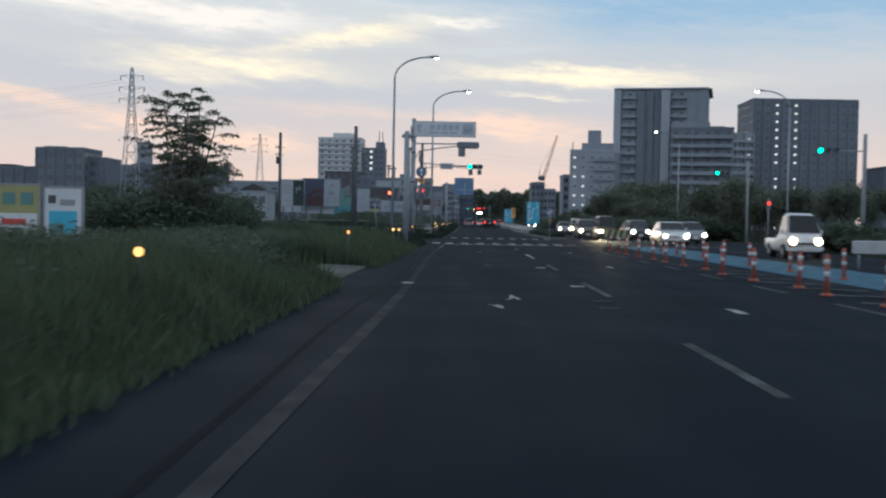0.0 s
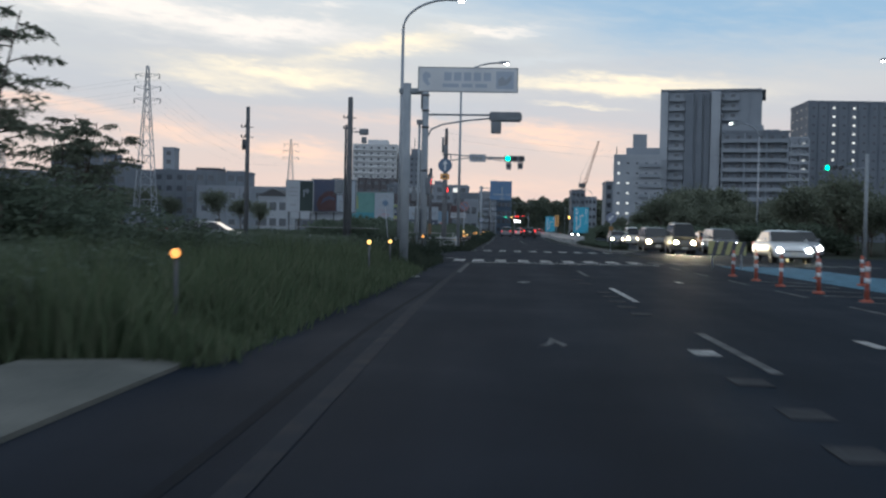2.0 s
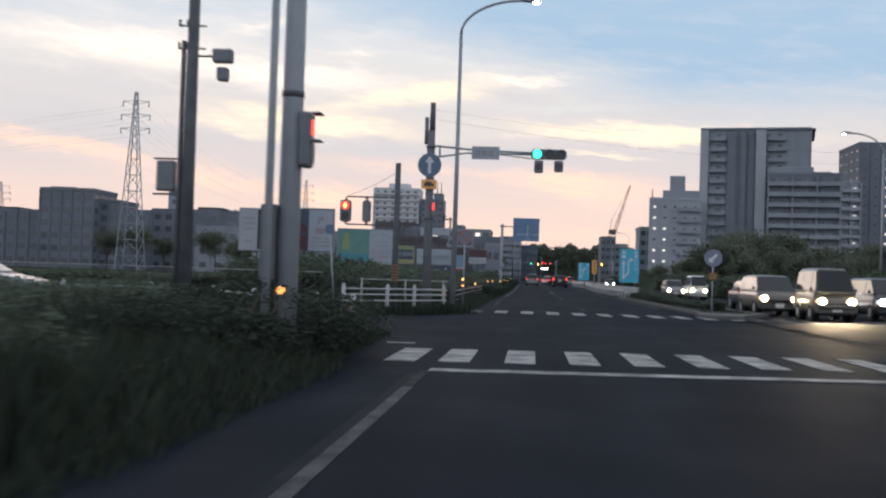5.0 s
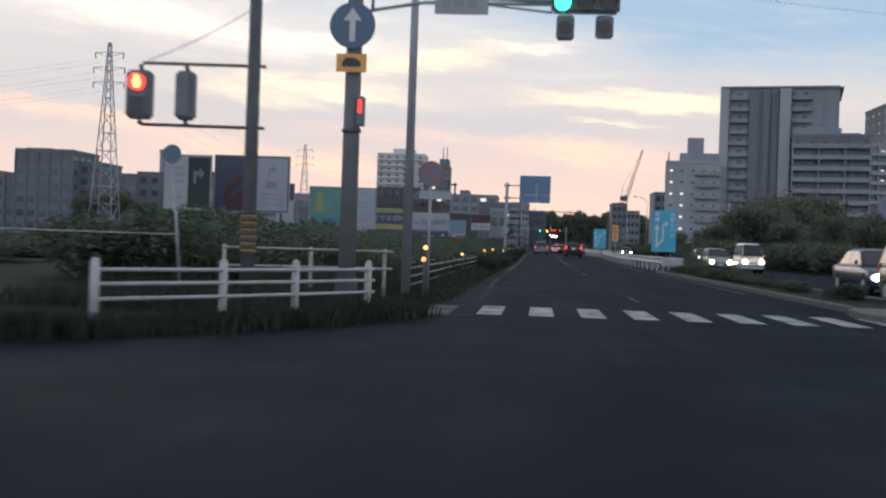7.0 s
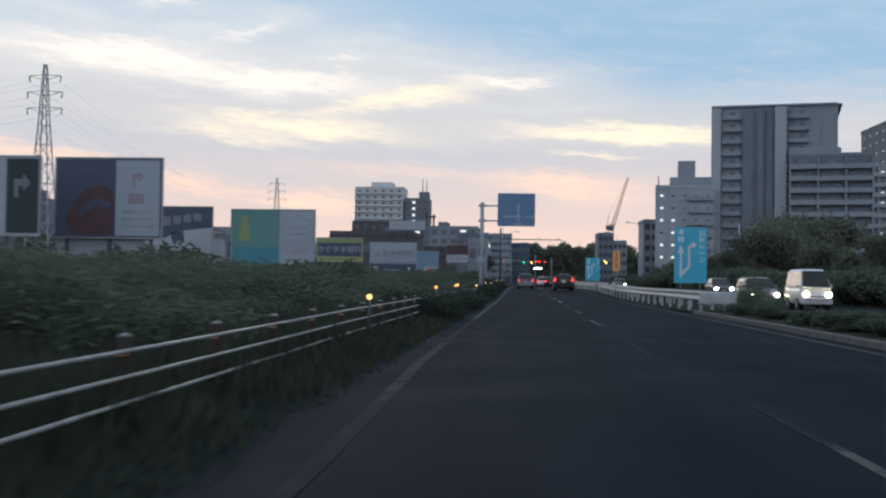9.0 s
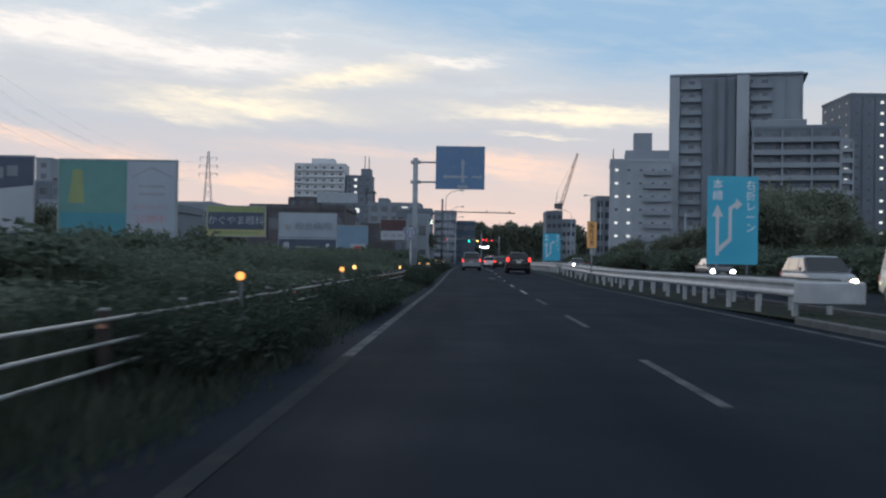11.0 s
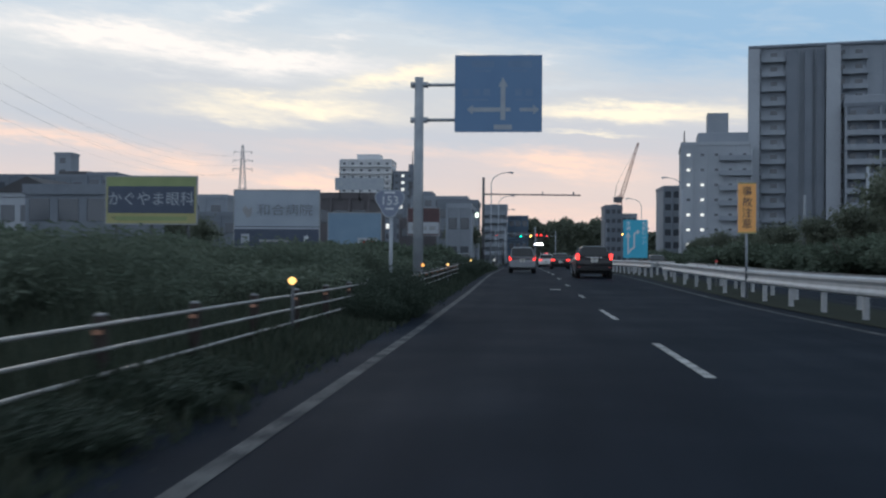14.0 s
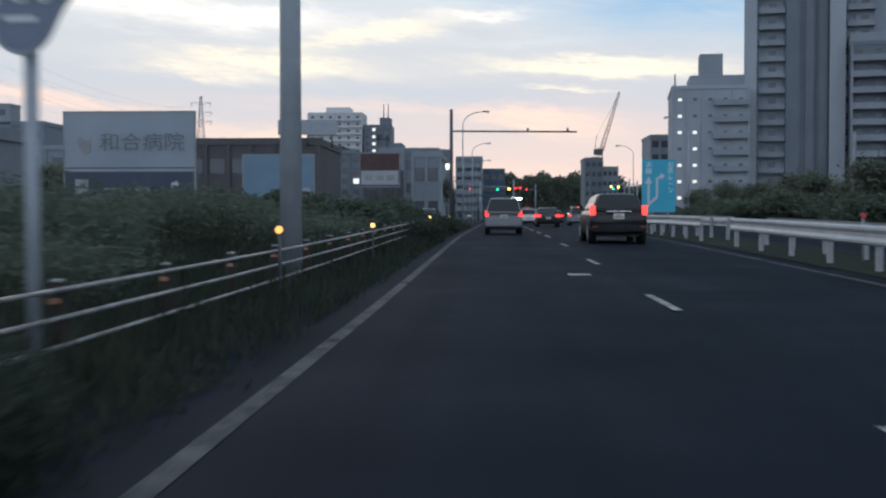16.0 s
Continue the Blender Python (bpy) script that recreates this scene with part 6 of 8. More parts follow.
building("apartment_block", "dark brown block below the white tower", -64, -48, 500, 520, 22.2, 7, 5, WALL_BROWN, 0.04, False, seed=15)
t = building("apartment_block", "dark grey block with a roof sign frame", -48, -28.5, 470, 492, 18.5, 6, 6, WALL_DARK, 0.05, False, seed=16, roof=((0.1, 0.4, 1.6, WALL_DARK),))
for a, b, c, d in ((4.1, 4.7, 18.5, 24.4), (6.6, 7.2, 18.5, 24.0), (3.8, 7.6, 22.9, 23.5), (3.8, 5.2, 24.0, 24.7)):
    part("roof_frame", B((a, b, 5.0, 5.8, c, d)), STEEL_DARK, t)
building("apartment_block", "grey block with stair lights along the road", -28.0, -13.6, 420, 440, 16.6, 6, 5, WALL_GREY, 0.02, False, seed=17, lit_cols=(3,), roof=((0.15, 0.35, 2.2, WALL_DARK),))
building("apartment_block", "narrow grey block with a lit stair on its corner", -9.4, -3.3, 422, 440, 14.6, 7, 3, WALL_GREY, 0.0, True, seed=18, lit_cols=(1,), win=(0.6, 0.5))
building("office_block", "blue-clad box building at the end of the road", -3.1, 2.3, 440, 460, 12.4, 4, 3, CLAD_BLUE, 0.0, False, seed=19)
building("shop_building", "pale shop building with a lit sign band", -14.4, -7.4, 330, 345, 10.8, 3, 4, WALL_DARK, 0.06, False, seed=20)
building("shop_building", "white boxed shop facade", -9.4, -6.3, 280, 295, 7.6, 2, 2, WALL_GREY, 0.0, False, seed=21)
building("shop_building", "low dark shop with a flat brown roof", -31.0, -17.5, 262, 278, 7.9, 2, 6, WALL_BROWN, 0.0, False, seed=22)
s = thing("roof_billboard", -18.5, 261.5, 7.9, "pale roof billboard on a steel frame", "billboard")
bm = B((-2.9, 2.9, -0.1, 0.1, 1.3, 2.75))
part("panel", bm, SIGN_DULL_WHITE, s)
for x in (-2.4, 0, 2.4):
    bm = bmesh.new()
    tube(bm, (x, 0.2, 0.0), (x, 0.15, 2.6), 0.06, 0.06, 6)
    tube(bm, (x, 0.9, 0.0), (x, 0.2, 1.6), 0.05, 0.05, 6)
    part("leg", bm, STEEL_DARK, s)
s = thing("lit_sign", -8.0, 329.55, 8.6, "pale lit sign box on a shop", "sign")
bm = bmesh.new()
box(bm, -0.9, 0.9, -0.2, 0.47, 0, 0.9)
bevel(bm, 0.05, 1)
part("sign_box", bm, LIT_SHOP, s)
building("apartment_block", "grey flats with dark recessed windows", -124.5, -110.6, 319, 335, 19.6, 6, 5, WALL_DARK, 0.01, False, 1, 4, ((0.05, 0.5, 1.2, WALL_DARK),), seed=23)
building("apartment_block", "lower grey stair wing of the flats", -110.4, -105.4, 323, 337, 17.1, 6, 2, WALL_DARK, 0.0, False, seed=24)
building("apartment_block", "long dark block of flats", -148.5, -126.0, 330, 345, 14.4, 4, 7, WALL_DARK, 0.01, False, seed=25, roof=((0.2, 0.5, 1.4, ROOF_DARK),))
t = building("office_block", "dark block with a tall stair tower", -106.0, -87, 350, 366, 16.7, 5, 6, WALL_DARK, 0.0, False, seed=26, roof=((0.62, 0.98, 1.6, ROOF_DARK),))
t = building("stair_tower", "plain grey roof tower above low roofs", -130.3, -125.7, 436, 442, 29.4, 9, 1, WALL_GREY, 0.0, False, seed=27, piers=False)
building("warehouse", "long low grey warehouse", -84, -50, 320, 345, 11.0, 3, 9, WALL_GREY, 0.0, False, seed=28)
building("warehouse", "dark low shed behind the scrub", -52, -36, 300, 320, 7.2, 2, 5, WALL_DARK, 0.0, False, seed=29)
building("office_block", "dark corner block with roof frame", -78.6, -73.4, 330, 342, 15.6, 5, 2, WALL_DARK, 0.0, False, seed=30)
building("house", "pale two-storey house beyond the scrub", -47, -41.4, 230, 240, 6.2, 2, 3, WALL_PALE, 0.0, False, seed=31, piers=False)
building("house", "dark house with a flat eave", -33, -27, 205, 216, 5.0, 2, 3, WALL_DARK, 0.0, False, seed=32, piers=False)


def gable(x0, x1, y0, y1, zb, zt):
    s = thing("gable_roof", (x0 + x1) / 2, y0, zb, "dark tiled gable roof", "roof", kind="structure")
    w, d = (x1 - x0) / 2 + 0.4, y1 - y0
    bm = bmesh.new()
    plate(bm, [(-w, 0.0), (w, 0.0), (0, zt - zb)], -0.3, d + 0.3)
    part("roof_tiles", bm, ROOF_DARK, s)


gable(-47, -41.4, 230, 240, 6.92, 8.4)
building("warehouse", "wide dark building with many windows", -135, -92.5, 381, 398, 17.8, 5, 10, WALL_DARK, 0.0, False, seed=34)
building("shop_building", "dark brown sheds lining the road", -24, -12, 356, 372, 8.5, 2, 5, WALL_BROWN, 0.1, False, seed=35)

# far-left crossing barrier
s = thing("low_barrier", 0, 0, 0, "pale low barrier along a side road", "barrier")
pts = [(-62, 91), (-56, 90.4), (-50, 89.8), (-44, 89.2), (-38, 88.6), (-32, 88.0), (-26, 87.4), (-20, 86.8), (-14, 86.2), (-7.3, 85.6)]
for (xa, ya), (xb, yb) in zip(pts, pts[1:]):
    bm = bmesh.new()
    tube(bm, (xa, ya, 1.14), (xb, yb, 1.14), 0.02, 0.02, 6)
    part("rail", bm, RAIL_GALV, s)
    bm = bmesh.new()
    tube(bm, (xa, ya, 0), (xa, ya, 1.16), 0.025, 0.025, 6)
    part("post", bm, STEEL_DARK, s)


# ---- pylons and wires ----
def pylon(x, y, h, w, label, arms=1.6):
    s = thing("pylon", x, y, 0, label, "pylon", "lattice pylons")
    bm = bmesh.new()
    lattice(bm, (0, 0, 0), (0, 0, h * 0.72), w, w * 0.32, 8, 0.11)
    part("lower_frame", bm, STEEL, s)
    bm = bmesh.new()
    lattice(bm, (0, 0, h * 0.72), (0, 0, h), w * 0.32, w * 0.10, 6, 0.09)
    part("upper_frame", bm, STEEL, s)
    for z, r in ((0.94, 0.36 * arms), (0.865, 0.40 * arms), (0.79, 0.40 * arms)):
        bm = bmesh.new()
        for sx in (-1, 1):
            tube(bm, (0, 0, h * z + 0.5), (sx * w * r, 0, h * z + 0.35), 0.07, 0.07, 4)
            tube(bm, (0, 0, h * z - 0.4), (sx * w * r, 0, h * z + 0.35), 0.06, 0.06, 4)
        arm = part("cross_arm", bm, STEEL, s)
        for sx in (-1, 1):
            bm = bmesh.new()
            tube(bm, (sx * w * r, 0, h * z + 0.3), (sx * w * r * 0.96, 0, h * z - 0.7), 0.10, 0.10, 5)
            part("insulator", bm, STEEL_DARK, arm)
    return s


pylon(-79.9, 263, 36.2, 4.7, "tall grey lattice pylon with three pairs of arms")
pylon(-96.0, 512, 40.2, 5.4, "distant lattice pylon against the sky")
pylon(-123, 500, 26.4, 5.0, "small distant lattice pylon")
pylon(-190, 430, 30.0, 6.0, "distant lattice pylon behind flats")


def wire(a, b, sag, r, label="thin dark overhead wire"):
    cu = bpy.data.curves.new("overhead_wire", "CURVE")
    cu.dimensions, cu.bevel_depth, cu.bevel_resolution = "3D", r, 0
    sp = cu.splines.new("POLY")
    n = 14
    sp.points.add(n)
    a, b = Vector(a), Vector(b)
    for i in range(n + 1):
        t = i / n
        p = a.lerp(b, t)
        sp.points[i].co = (p.x, p.y, p.z - sag * 4 * t * (1 - t), 1)
    cu.materials.append(STEEL_DARK)
    tagged(new("overhead_wire", cu), label, "wire", "overhead wires")


for z, r in ((0.94, 0.36), (0.865, 0.40), (0.79, 0.40)):
    for sx in (-1, 1):
        a = (-79.9 + sx * 7.4 * r, 263, 36.2 * z - 0.7)
        wire(a, (-96 + sx * 8 * r, 512, 40.2 * z - 0.7), 7, 0.011)
        wire(a, (-260 + sx * 8 * r, 330, 38 * z), 5, 0.012)
wire((-3.1, 82.5, 6.7), (20.0, 87.2, 6.2), 0.5, 0.0025)
wire((-3.1, 82.5, 6.4), (20.0, 87.2, 5.9), 0.6, 0.0025)
wire((-3.70, 77.75, 4.15), (-5.10, 77.70, 3.42), 0.05, 0.006)


# ---- vehicles ----
def car_paint(name, a, b, rough=0.35):
    m, n, l, p = mat(name)
    co, t = n.new("ShaderNodeTexCoord"), n.new("ShaderNodeTexNoise")
    t.inputs["Scale"].default_value, t.inputs["Detail"].default_value = 3.0, 5
    l.new(co.outputs["Object"], t.inputs["Vector"])
    l.new(mix_col(n, l, t.outputs["Fac"], a, b), p.inputs["Base Color"])
    l.new(math_node(n, l, "MULTIPLY_ADD", t.outputs["Fac"], 0.2, rough - 0.1), p.inputs["Roughness"])
    p.inputs["Specular IOR Level"].default_value = 0.2
    p.inputs["Coat Weight"].default_value = 0.4
    p.inputs["Coat Roughness"].default_value = 0.08
    return m


PAINT_BLACK = car_paint("black_car_paint", (0.008, 0.008, 0.010), (0.014, 0.014, 0.016), 0.3)
PAINT_SILVER = car_paint("silver_car_paint", (0.19, 0.20, 0.22), (0.24, 0.25, 0.27), 0.35)
PAINT_CAR_WHITE = car_paint("white_car_paint", (0.55, 0.56, 0.57), (0.64, 0.65, 0.65), 0.35)
PAINT_GREY = car_paint("grey_car_paint", (0.045, 0.048, 0.055), (0.065, 0.068, 0.075), 0.35)
PAINT_BRONZE = car_paint("bronze_car_paint", (0.105, 0.098, 0.09), (0.135, 0.126, 0.115), 0.35)
PAINT_NAVY = car_paint("navy_car_paint", (0.02, 0.03, 0.07), (0.03, 0.045, 0.09), 0.35)
PAINT_TAXI = car_paint("orange_taxi_paint", (0.50, 0.20, 0.03), (0.58, 0.26, 0.05), 0.35)
PLATE_WHITE = surface("number_plate", (0.60, 0.58, 0.52), (0.68, 0.66, 0.60), 5, 0.5, 0, 0)

# kind: length, width, height, belt height, bonnet front height, rear glass foot, rear roof, front roof, windscreen foot, wheel radius
KINDS = {
    "suv": (4.66, 1.82, 1.58, 1.06, 0.98, -2.27, -1.90, 0.30, 1.18, 0.36),
    "minivan": (4.40, 1.66, 1.62, 0.98, 0.92, -2.28, -2.05, 0.75, 1.72, 0.32),
    "sedan": (4.60, 1.75, 1.46, 0.92, 0.78, -1.72, -1.02, 0.35, 1.15, 0.32),
    "hatchback": (3.95, 1.68, 1.52, 0.94, 0.82, -1.90, -1.50, 0.35, 1.10, 0.30),
    "low_sedan": (4.55, 1.74, 1.32, 0.86, 0.72, -1.62, -0.86, 0.30, 1.10, 0.31),
    "kei_van": (3.39, 1.47, 1.88, 1.00, 0.92, -1.66, -1.58, 0.95, 1.50, 0.28),
    "truck": (3.39, 1.47, 1.78, 0.95, 0.90, 0.28, 0.34, 1.05, 1.52, 0.28),
}


def loft(rings):
    """A smooth closed skin over rings of points that have the same count."""
    bm = bmesh.new()
    vs = [[bm.verts.new(q) for q in ring] for ring in rings]
    n = len(vs[0])
    for a, b in zip(vs, vs[1:]):
        for i in range(n):
            j = (i + 1) % n
            bm.faces.new((a[i], a[j], b[j], b[i]))
    bm.faces.new(vs[0])
    bm.faces.new(vs[-1])
    bmesh.ops.recalc_face_normals(bm, faces=bm.faces[:])
    for f in bm.faces:
        f.smooth = True
    return bm


def vehicle(kind, name, label, x, y, paint, facing_away, lamps, group=""):
    """A road vehicle, built facing +y: body, cabin, glass, lights, bumpers, plates and wheels."""
    L, W, H, belt, hood, rg, rr, fr, wf, wr = KINDS[kind]
    s = thing(name, x, y, None, label, "car" if kind != "truck" else "truck", group, 0 if facing_away else 180)
    hl = L / 2
    tops = [(-hl, belt - 0.22), (-hl + 0.05, belt - 0.07), (-hl + 0.16, belt), (wf - 0.1, belt), (wf + 0.3, belt * 0.5 + hood * 0.5 + 0.01), (hl - 0.34, hood), (hl - 0.10, hood - 0.12), (hl, hood - 0.32)]
    if kind == "truck":
        tops = [(-hl, 0.74), (-hl + 0.04, 0.78), (0.20, 0.78), (0.24, belt), (wf, belt), (hl - 0.10, hood), (hl, 0.62)]
    top = along(tops)
    under = along([(-hl, 0.50), (-hl + 0.06, 0.36), (-hl + 0.28, 0.27), (hl - 0.25, 0.25), (hl - 0.05, 0.31), (hl, 0.44)])
    wide = along([(-hl, 0.93), (-hl + 0.06, 0.97), (-hl + 0.3, 1.0), (hl - 0.5, 1.0), (hl - 0.15, 0.95), (hl, 0.84)])
    cuts = sorted({round(q, 3) for q in [t[0] for t in tops] + [-hl + 0.06, -hl + 0.28, -hl + 0.5, -0.6, 0.3, hl - 0.5, hl - 0.25, hl - 0.05]})
    rings = []
    for q in cuts:
        w2, z0, z1 = wide(q) * W / 2, under(q), top(q)
        k = z1 - z0
        half = [(0.80 * w2, z0), (0.95 * w2, z0 + 0.08 * k), (0.99 * w2, z0 + 0.28 * k), (w2, z0 + 0.52 * k), (0.985 * w2, z0 + 0.78 * k), (0.95 * w2, z0 + 0.94 * k), (0.86 * w2, z1)]
        rings.append([(hx, q, hz) for hx, hz in half] + [(-hx, q, hz) for hx, hz in half[::-1]])
    body = part("body", loft(rings), paint, s)
    # cabin with its sides leaning in
    inset = 0.33 if kind == "suv" else 0.22
    wb, wt = W / 2 - (0.10 if kind == "suv" else 0.06), W / 2 - inset

    def lean(t):
        return wb + (wt - wb) * t
    mid = (rr + fr) / 2
    roof = along([(rg, belt), (rr, H - 0.05), (rr + 0.16, H - 0.01), (mid, H), (fr - 0.12, H - 0.02), (fr, H - 0.05), (wf, belt - 0.01)])
    rings = []
    for q in (rg, rr * 0.5 + rg * 0.5, rr, rr + 0.16, mid, fr - 0.12, fr, fr * 0.5 + wf * 0.5, wf):
        z1 = roof(q)
        half = [(wb, belt - 0.06)]
        for g, tuck in ((0.0, 0.0), (0.5, 0.0), (0.88, 0.008), (1.0, 0.07)):
            t = (z1 - belt) / (H - belt) * g
            half.append((lean(t) - tuck, belt + (z1 - belt) * g))
        half.append((0.35 * wt, z1 + 0.012))
        rings.append([(hx, q, hz) for hx, hz in half] + [(-hx, q, hz) for hx, hz in half[::-1]])
    cabin = part("cabin", loft(rings), paint, s)

    def end_glass(name, yb, yt, out, t0=0.07, t1=0.90, k=0.93):
        bm = bmesh.new()
        hh = H - belt
        q = []
        for t in (t0, t1):
            yy, zz = yb + (yt - yb) * t + out, belt + hh * t
            q += [(-lean(t) * k, yy, zz), (lean(t) * k, yy, zz)]
        v = [bm.verts.new(q[i]) for i in (0, 1, 3, 2)]
        f = bm.faces.new(v)
        r = bmesh.ops.extrude_face_region(bm, geom=[f])
        bmesh.ops.translate(bm, verts=[e for e in r["geom"] if isinstance(e, bmesh.types.BMVert)], vec=(0, -out * 0.9, 0))
        return part(name, bm, GLASS_CAR, cabin)
    end_glass("rear_window", rg, rr, -0.030)
    end_glass("windscreen", wf, fr, 0.030)
    for sx in (-1, 1):
        cuts = [(rg + 0.12, (rg + fr) / 2 - 0.35), ((rg + fr) / 2 - 0.30, fr - 0.35), (fr - 0.30, wf - 0.10)] if kind not in ("sedan", "low_sedan", "truck") else [(rg + 0.30, (rr + fr) / 2 - 0.05), ((rr + fr) / 2, wf - 0.12)]
        if kind == "truck":
            cuts = [(0.42, wf - 0.12)]
        for y0, y1 in cuts:
            bm = bmesh.new()
            v = []
            for t, (p0, p1) in ((0.10, (y0, y1)), (0.85, (max(y0, rg + (rr - rg) * 0.9 + 0.06), min(y1, wf + (fr - wf) * 0.85 - 0.06)))):
                for yy in (p0, p1):
                    for dx in (-0.012, 0.016):
                        v.append(bm.verts.new((sx * (lean(t) + dx), yy, belt + (H - belt) * t)))
            for f in ((1, 3, 7, 5), (0, 4, 6, 2), (0, 2, 3, 1), (4, 5, 7, 6), (0, 1, 5, 4), (2, 6, 7, 3)):
                bm.faces.new([v[i] for i in f])
            part("side_window", bm, GLASS_CAR, cabin)
        bm = bmesh.new()
        box(bm, min(sx * (W / 2 - 0.02), sx * (W / 2 + 0.08)), max(sx * (W / 2 - 0.02), sx * (W / 2 + 0.08)), wf - 0.42, wf - 0.30, belt + 0.02, belt + 0.18)
        bevel(bm, 0.03, 2)
        part("door_mirror", bm, paint if kind != "suv" else TRIM, s)
    # lights
    for sx in (-1, 1):
        bm = bmesh.new()
        reach, z0, z1 = {"suv": (0.185, 0.89, 1.19), "minivan": (0.17, 0.80, 1.05), "kei_van": (0.14, 0.66, 0.92), "truck": (0.20, 0.52, 0.64)}.get(kind, (0.34, 0.76, 0.92))
        x0, x1 = sorted((sx * (W / 2 - reach), sx * (W / 2 - 0.02)))
        box(bm, x0, x1, -hl - 0.02, -hl + 0.16, z0, z1)
        bevel(bm, 0.025, 2)
        part("tail_light", bm, TAIL if facing_away else SIGN_RED, body, "lit red tail light" if facing_away else "")
        bm = bmesh.new()
        x0, x1 = sorted((sx * (W / 2 - 0.42), sx * (W / 2 - 0.05)))
        box(bm, x0, x1, hl - 0.22, hl + 0.01, hood - 0.30, hood - 0.14)
        bevel(bm, 0.03, 2)
        lit = not facing_away and lamps is not LENS_DARK
        hd = part("headlight_housing", bm, (BOWL_WARM if lamps is HEAD_WARM else BOWL_WHITE) if lit else LENS_DARK, body, "bright headlight reflector" if lit else "")
        bm = bmesh.new()
        plate(bm, disc_pts(sx * (W / 2 - 0.24), hood - 0.22, 0.125, 16), hl + 0.006, hl + 0.022)
        part("headlight_lens", bm, lamps if not facing_away else LENS_DARK, hd, "lit headlight lens" if not facing_away else "")
    # bumpers, plates, grille
    bm = bmesh.new()
    box(bm, -W / 2 + 0.04, W / 2 - 0.04, -hl - 0.06, -hl + 0.15, 0.36, 0.60)
    bevel(bm, 0.05, 2)
    part("rear_bumper", bm, paint if kind != "truck" else TRIM, s)
    bm = bmesh.new()
    box(bm, -W / 2 + 0.04, W / 2 - 0.04, hl - 0.15, hl + 0.05, 0.28, 0.52)
    bevel(bm, 0.05, 2)
    part("front_bumper", bm, paint, s)
    bm = B((-W * 0.26, W * 0.26, hl + 0.0, hl + 0.02, 0.55, hood - 0.28))
    part("grille", bm, TRIM, s)
    pz = 0.86 if kind in ("suv",) else (0.80 if kind in ("minivan", "kei_van") else 0.66)
    bm = B((-0.165, 0.165, -hl - 0.03, -hl + 0.01, pz - 0.085, pz + 0.085))
    pl = part("rear_plate", bm, PLATE_WHITE, s)
    bm = B((-0.13, 0.13, -hl - 0.036, -hl - 0.028, pz - 0.055, pz + 0.01), (-0.09, 0.09, -hl - 0.036, -hl - 0.028, pz + 0.03, pz + 0.06))
    part("plate_bar", bm, SIGN_BACK, pl)
    bm = B((-0.165, 0.165, hl + 0.045, hl + 0.06, 0.34, 0.50))
    part("front_plate", bm, PLATE_WHITE, s)
    if kind == "suv":
        bm = B((-0.40, 0.40, -hl - 0.035, -hl + 0.01, 0.995, 1.03))
        part("chrome_strip", bm, CHROME, body, "chrome strip over the plate")
        for sx in (-1, 1):
            bm = bmesh.new()
            box(bm, sx * 0.74 - 0.09, sx * 0.74 + 0.09, -hl - 0.062, -hl + 0.05, 0.50, 0.55)
            bevel(bm, 0.015, 1)
            part("reflector", bm, SIGN_RED, s)
        bm = bmesh.new()
        pipe(bm, [(0.3, rr + 0.5, H - 0.01), (0.3, rr + 0.32, H + 0.16)], 0.006, 5)
        part("aerial", bm, TRIM, cabin)
    if group == "queue far ahead":
        bm = B((-0.16, 0.16, rr - 0.10, rr + 0.05, H - 0.10, H - 0.05))
        part("high_brake_light", bm, TAIL, cabin, "lit red brake light over the rear window")
    if kind == "minivan":
        bm = B((-0.40, 0.40, -hl - 0.028, -hl + 0.02, 0.92, 0.955))
        part("tailgate_handle", bm, CHROME, body)
    bm = B((-W / 2 + 0.26, W / 2 - 0.26, -hl + 0.25, hl - 0.25, 0.21, 0.36))
    part("underbody", bm, TRIM, s)
    # wheels
    wy = hl - 0.78 if kind != "truck" else hl - 0.60
    for sx in (-1, 1):
        for y_ in (-hl + 0.80, wy):
            bm = bmesh.new()
            tube(bm, (sx * (W / 2 - 0.24), y_, wr + 0.02), (sx * (W / 2 - 0.004), y_, wr + 0.02), wr + 0.07, wr + 0.06, 22)
            part("wheel_arch", bm, TRIM, s)
            bm = bmesh.new()
            tube(bm, (sx * (W / 2 - 0.22), y_, wr), (sx * (W / 2 + 0.005), y_, wr), wr, wr, 22)
            bevel(bm, 0.02, 1)
            tyre = part("tyre", bm, BLACK, s)
            bm = bmesh.new()
            tube(bm, (sx * (W / 2 - 0.02), y_, wr), (sx * (W / 2 + 0.012), y_, wr), wr * 0.62, wr * 0.55, 16)
            part("rim", bm, STEEL, tyre)
    return s


vehicle("suv", "suv", "black tall sport utility car with lit tail lights", 4.0, 189.2, PAINT_BLACK, True, HEAD)
vehicle("minivan", "minivan", "silver minivan with lit tail lights in the near lane", 0.5, 202.9, PAINT_SILVER, True, HEAD)
vehicle("sedan", "sedan", "black sedan with lit tail lights", 4.05, 237.0, PAINT_BLACK, True, HEAD)
vehicle("hatchback", "hatchback", "white hatchback with lit tail lights", 3.3, 262.0, PAINT_CAR_WHITE, True, HEAD)
for x, y, kind, pnt in ((0.6, 258, "sedan", PAINT_GREY), (0.7, 279, "minivan", PAINT_CAR_WHITE), (4.0, 290, "kei_van", PAINT_GREY), (0.7, 296, "sedan", PAINT_BLACK), (7.3, 250, "minivan", PAINT_SILVER), (4.1, 272, "hatchback", PAINT_CAR_WHITE), (7.2, 285, "sedan", PAINT_GREY)):
    vehicle(kind, "queued_car", "queued car far ahead with lit tail lights", x, y, pnt, True, HEAD, "queue far ahead")
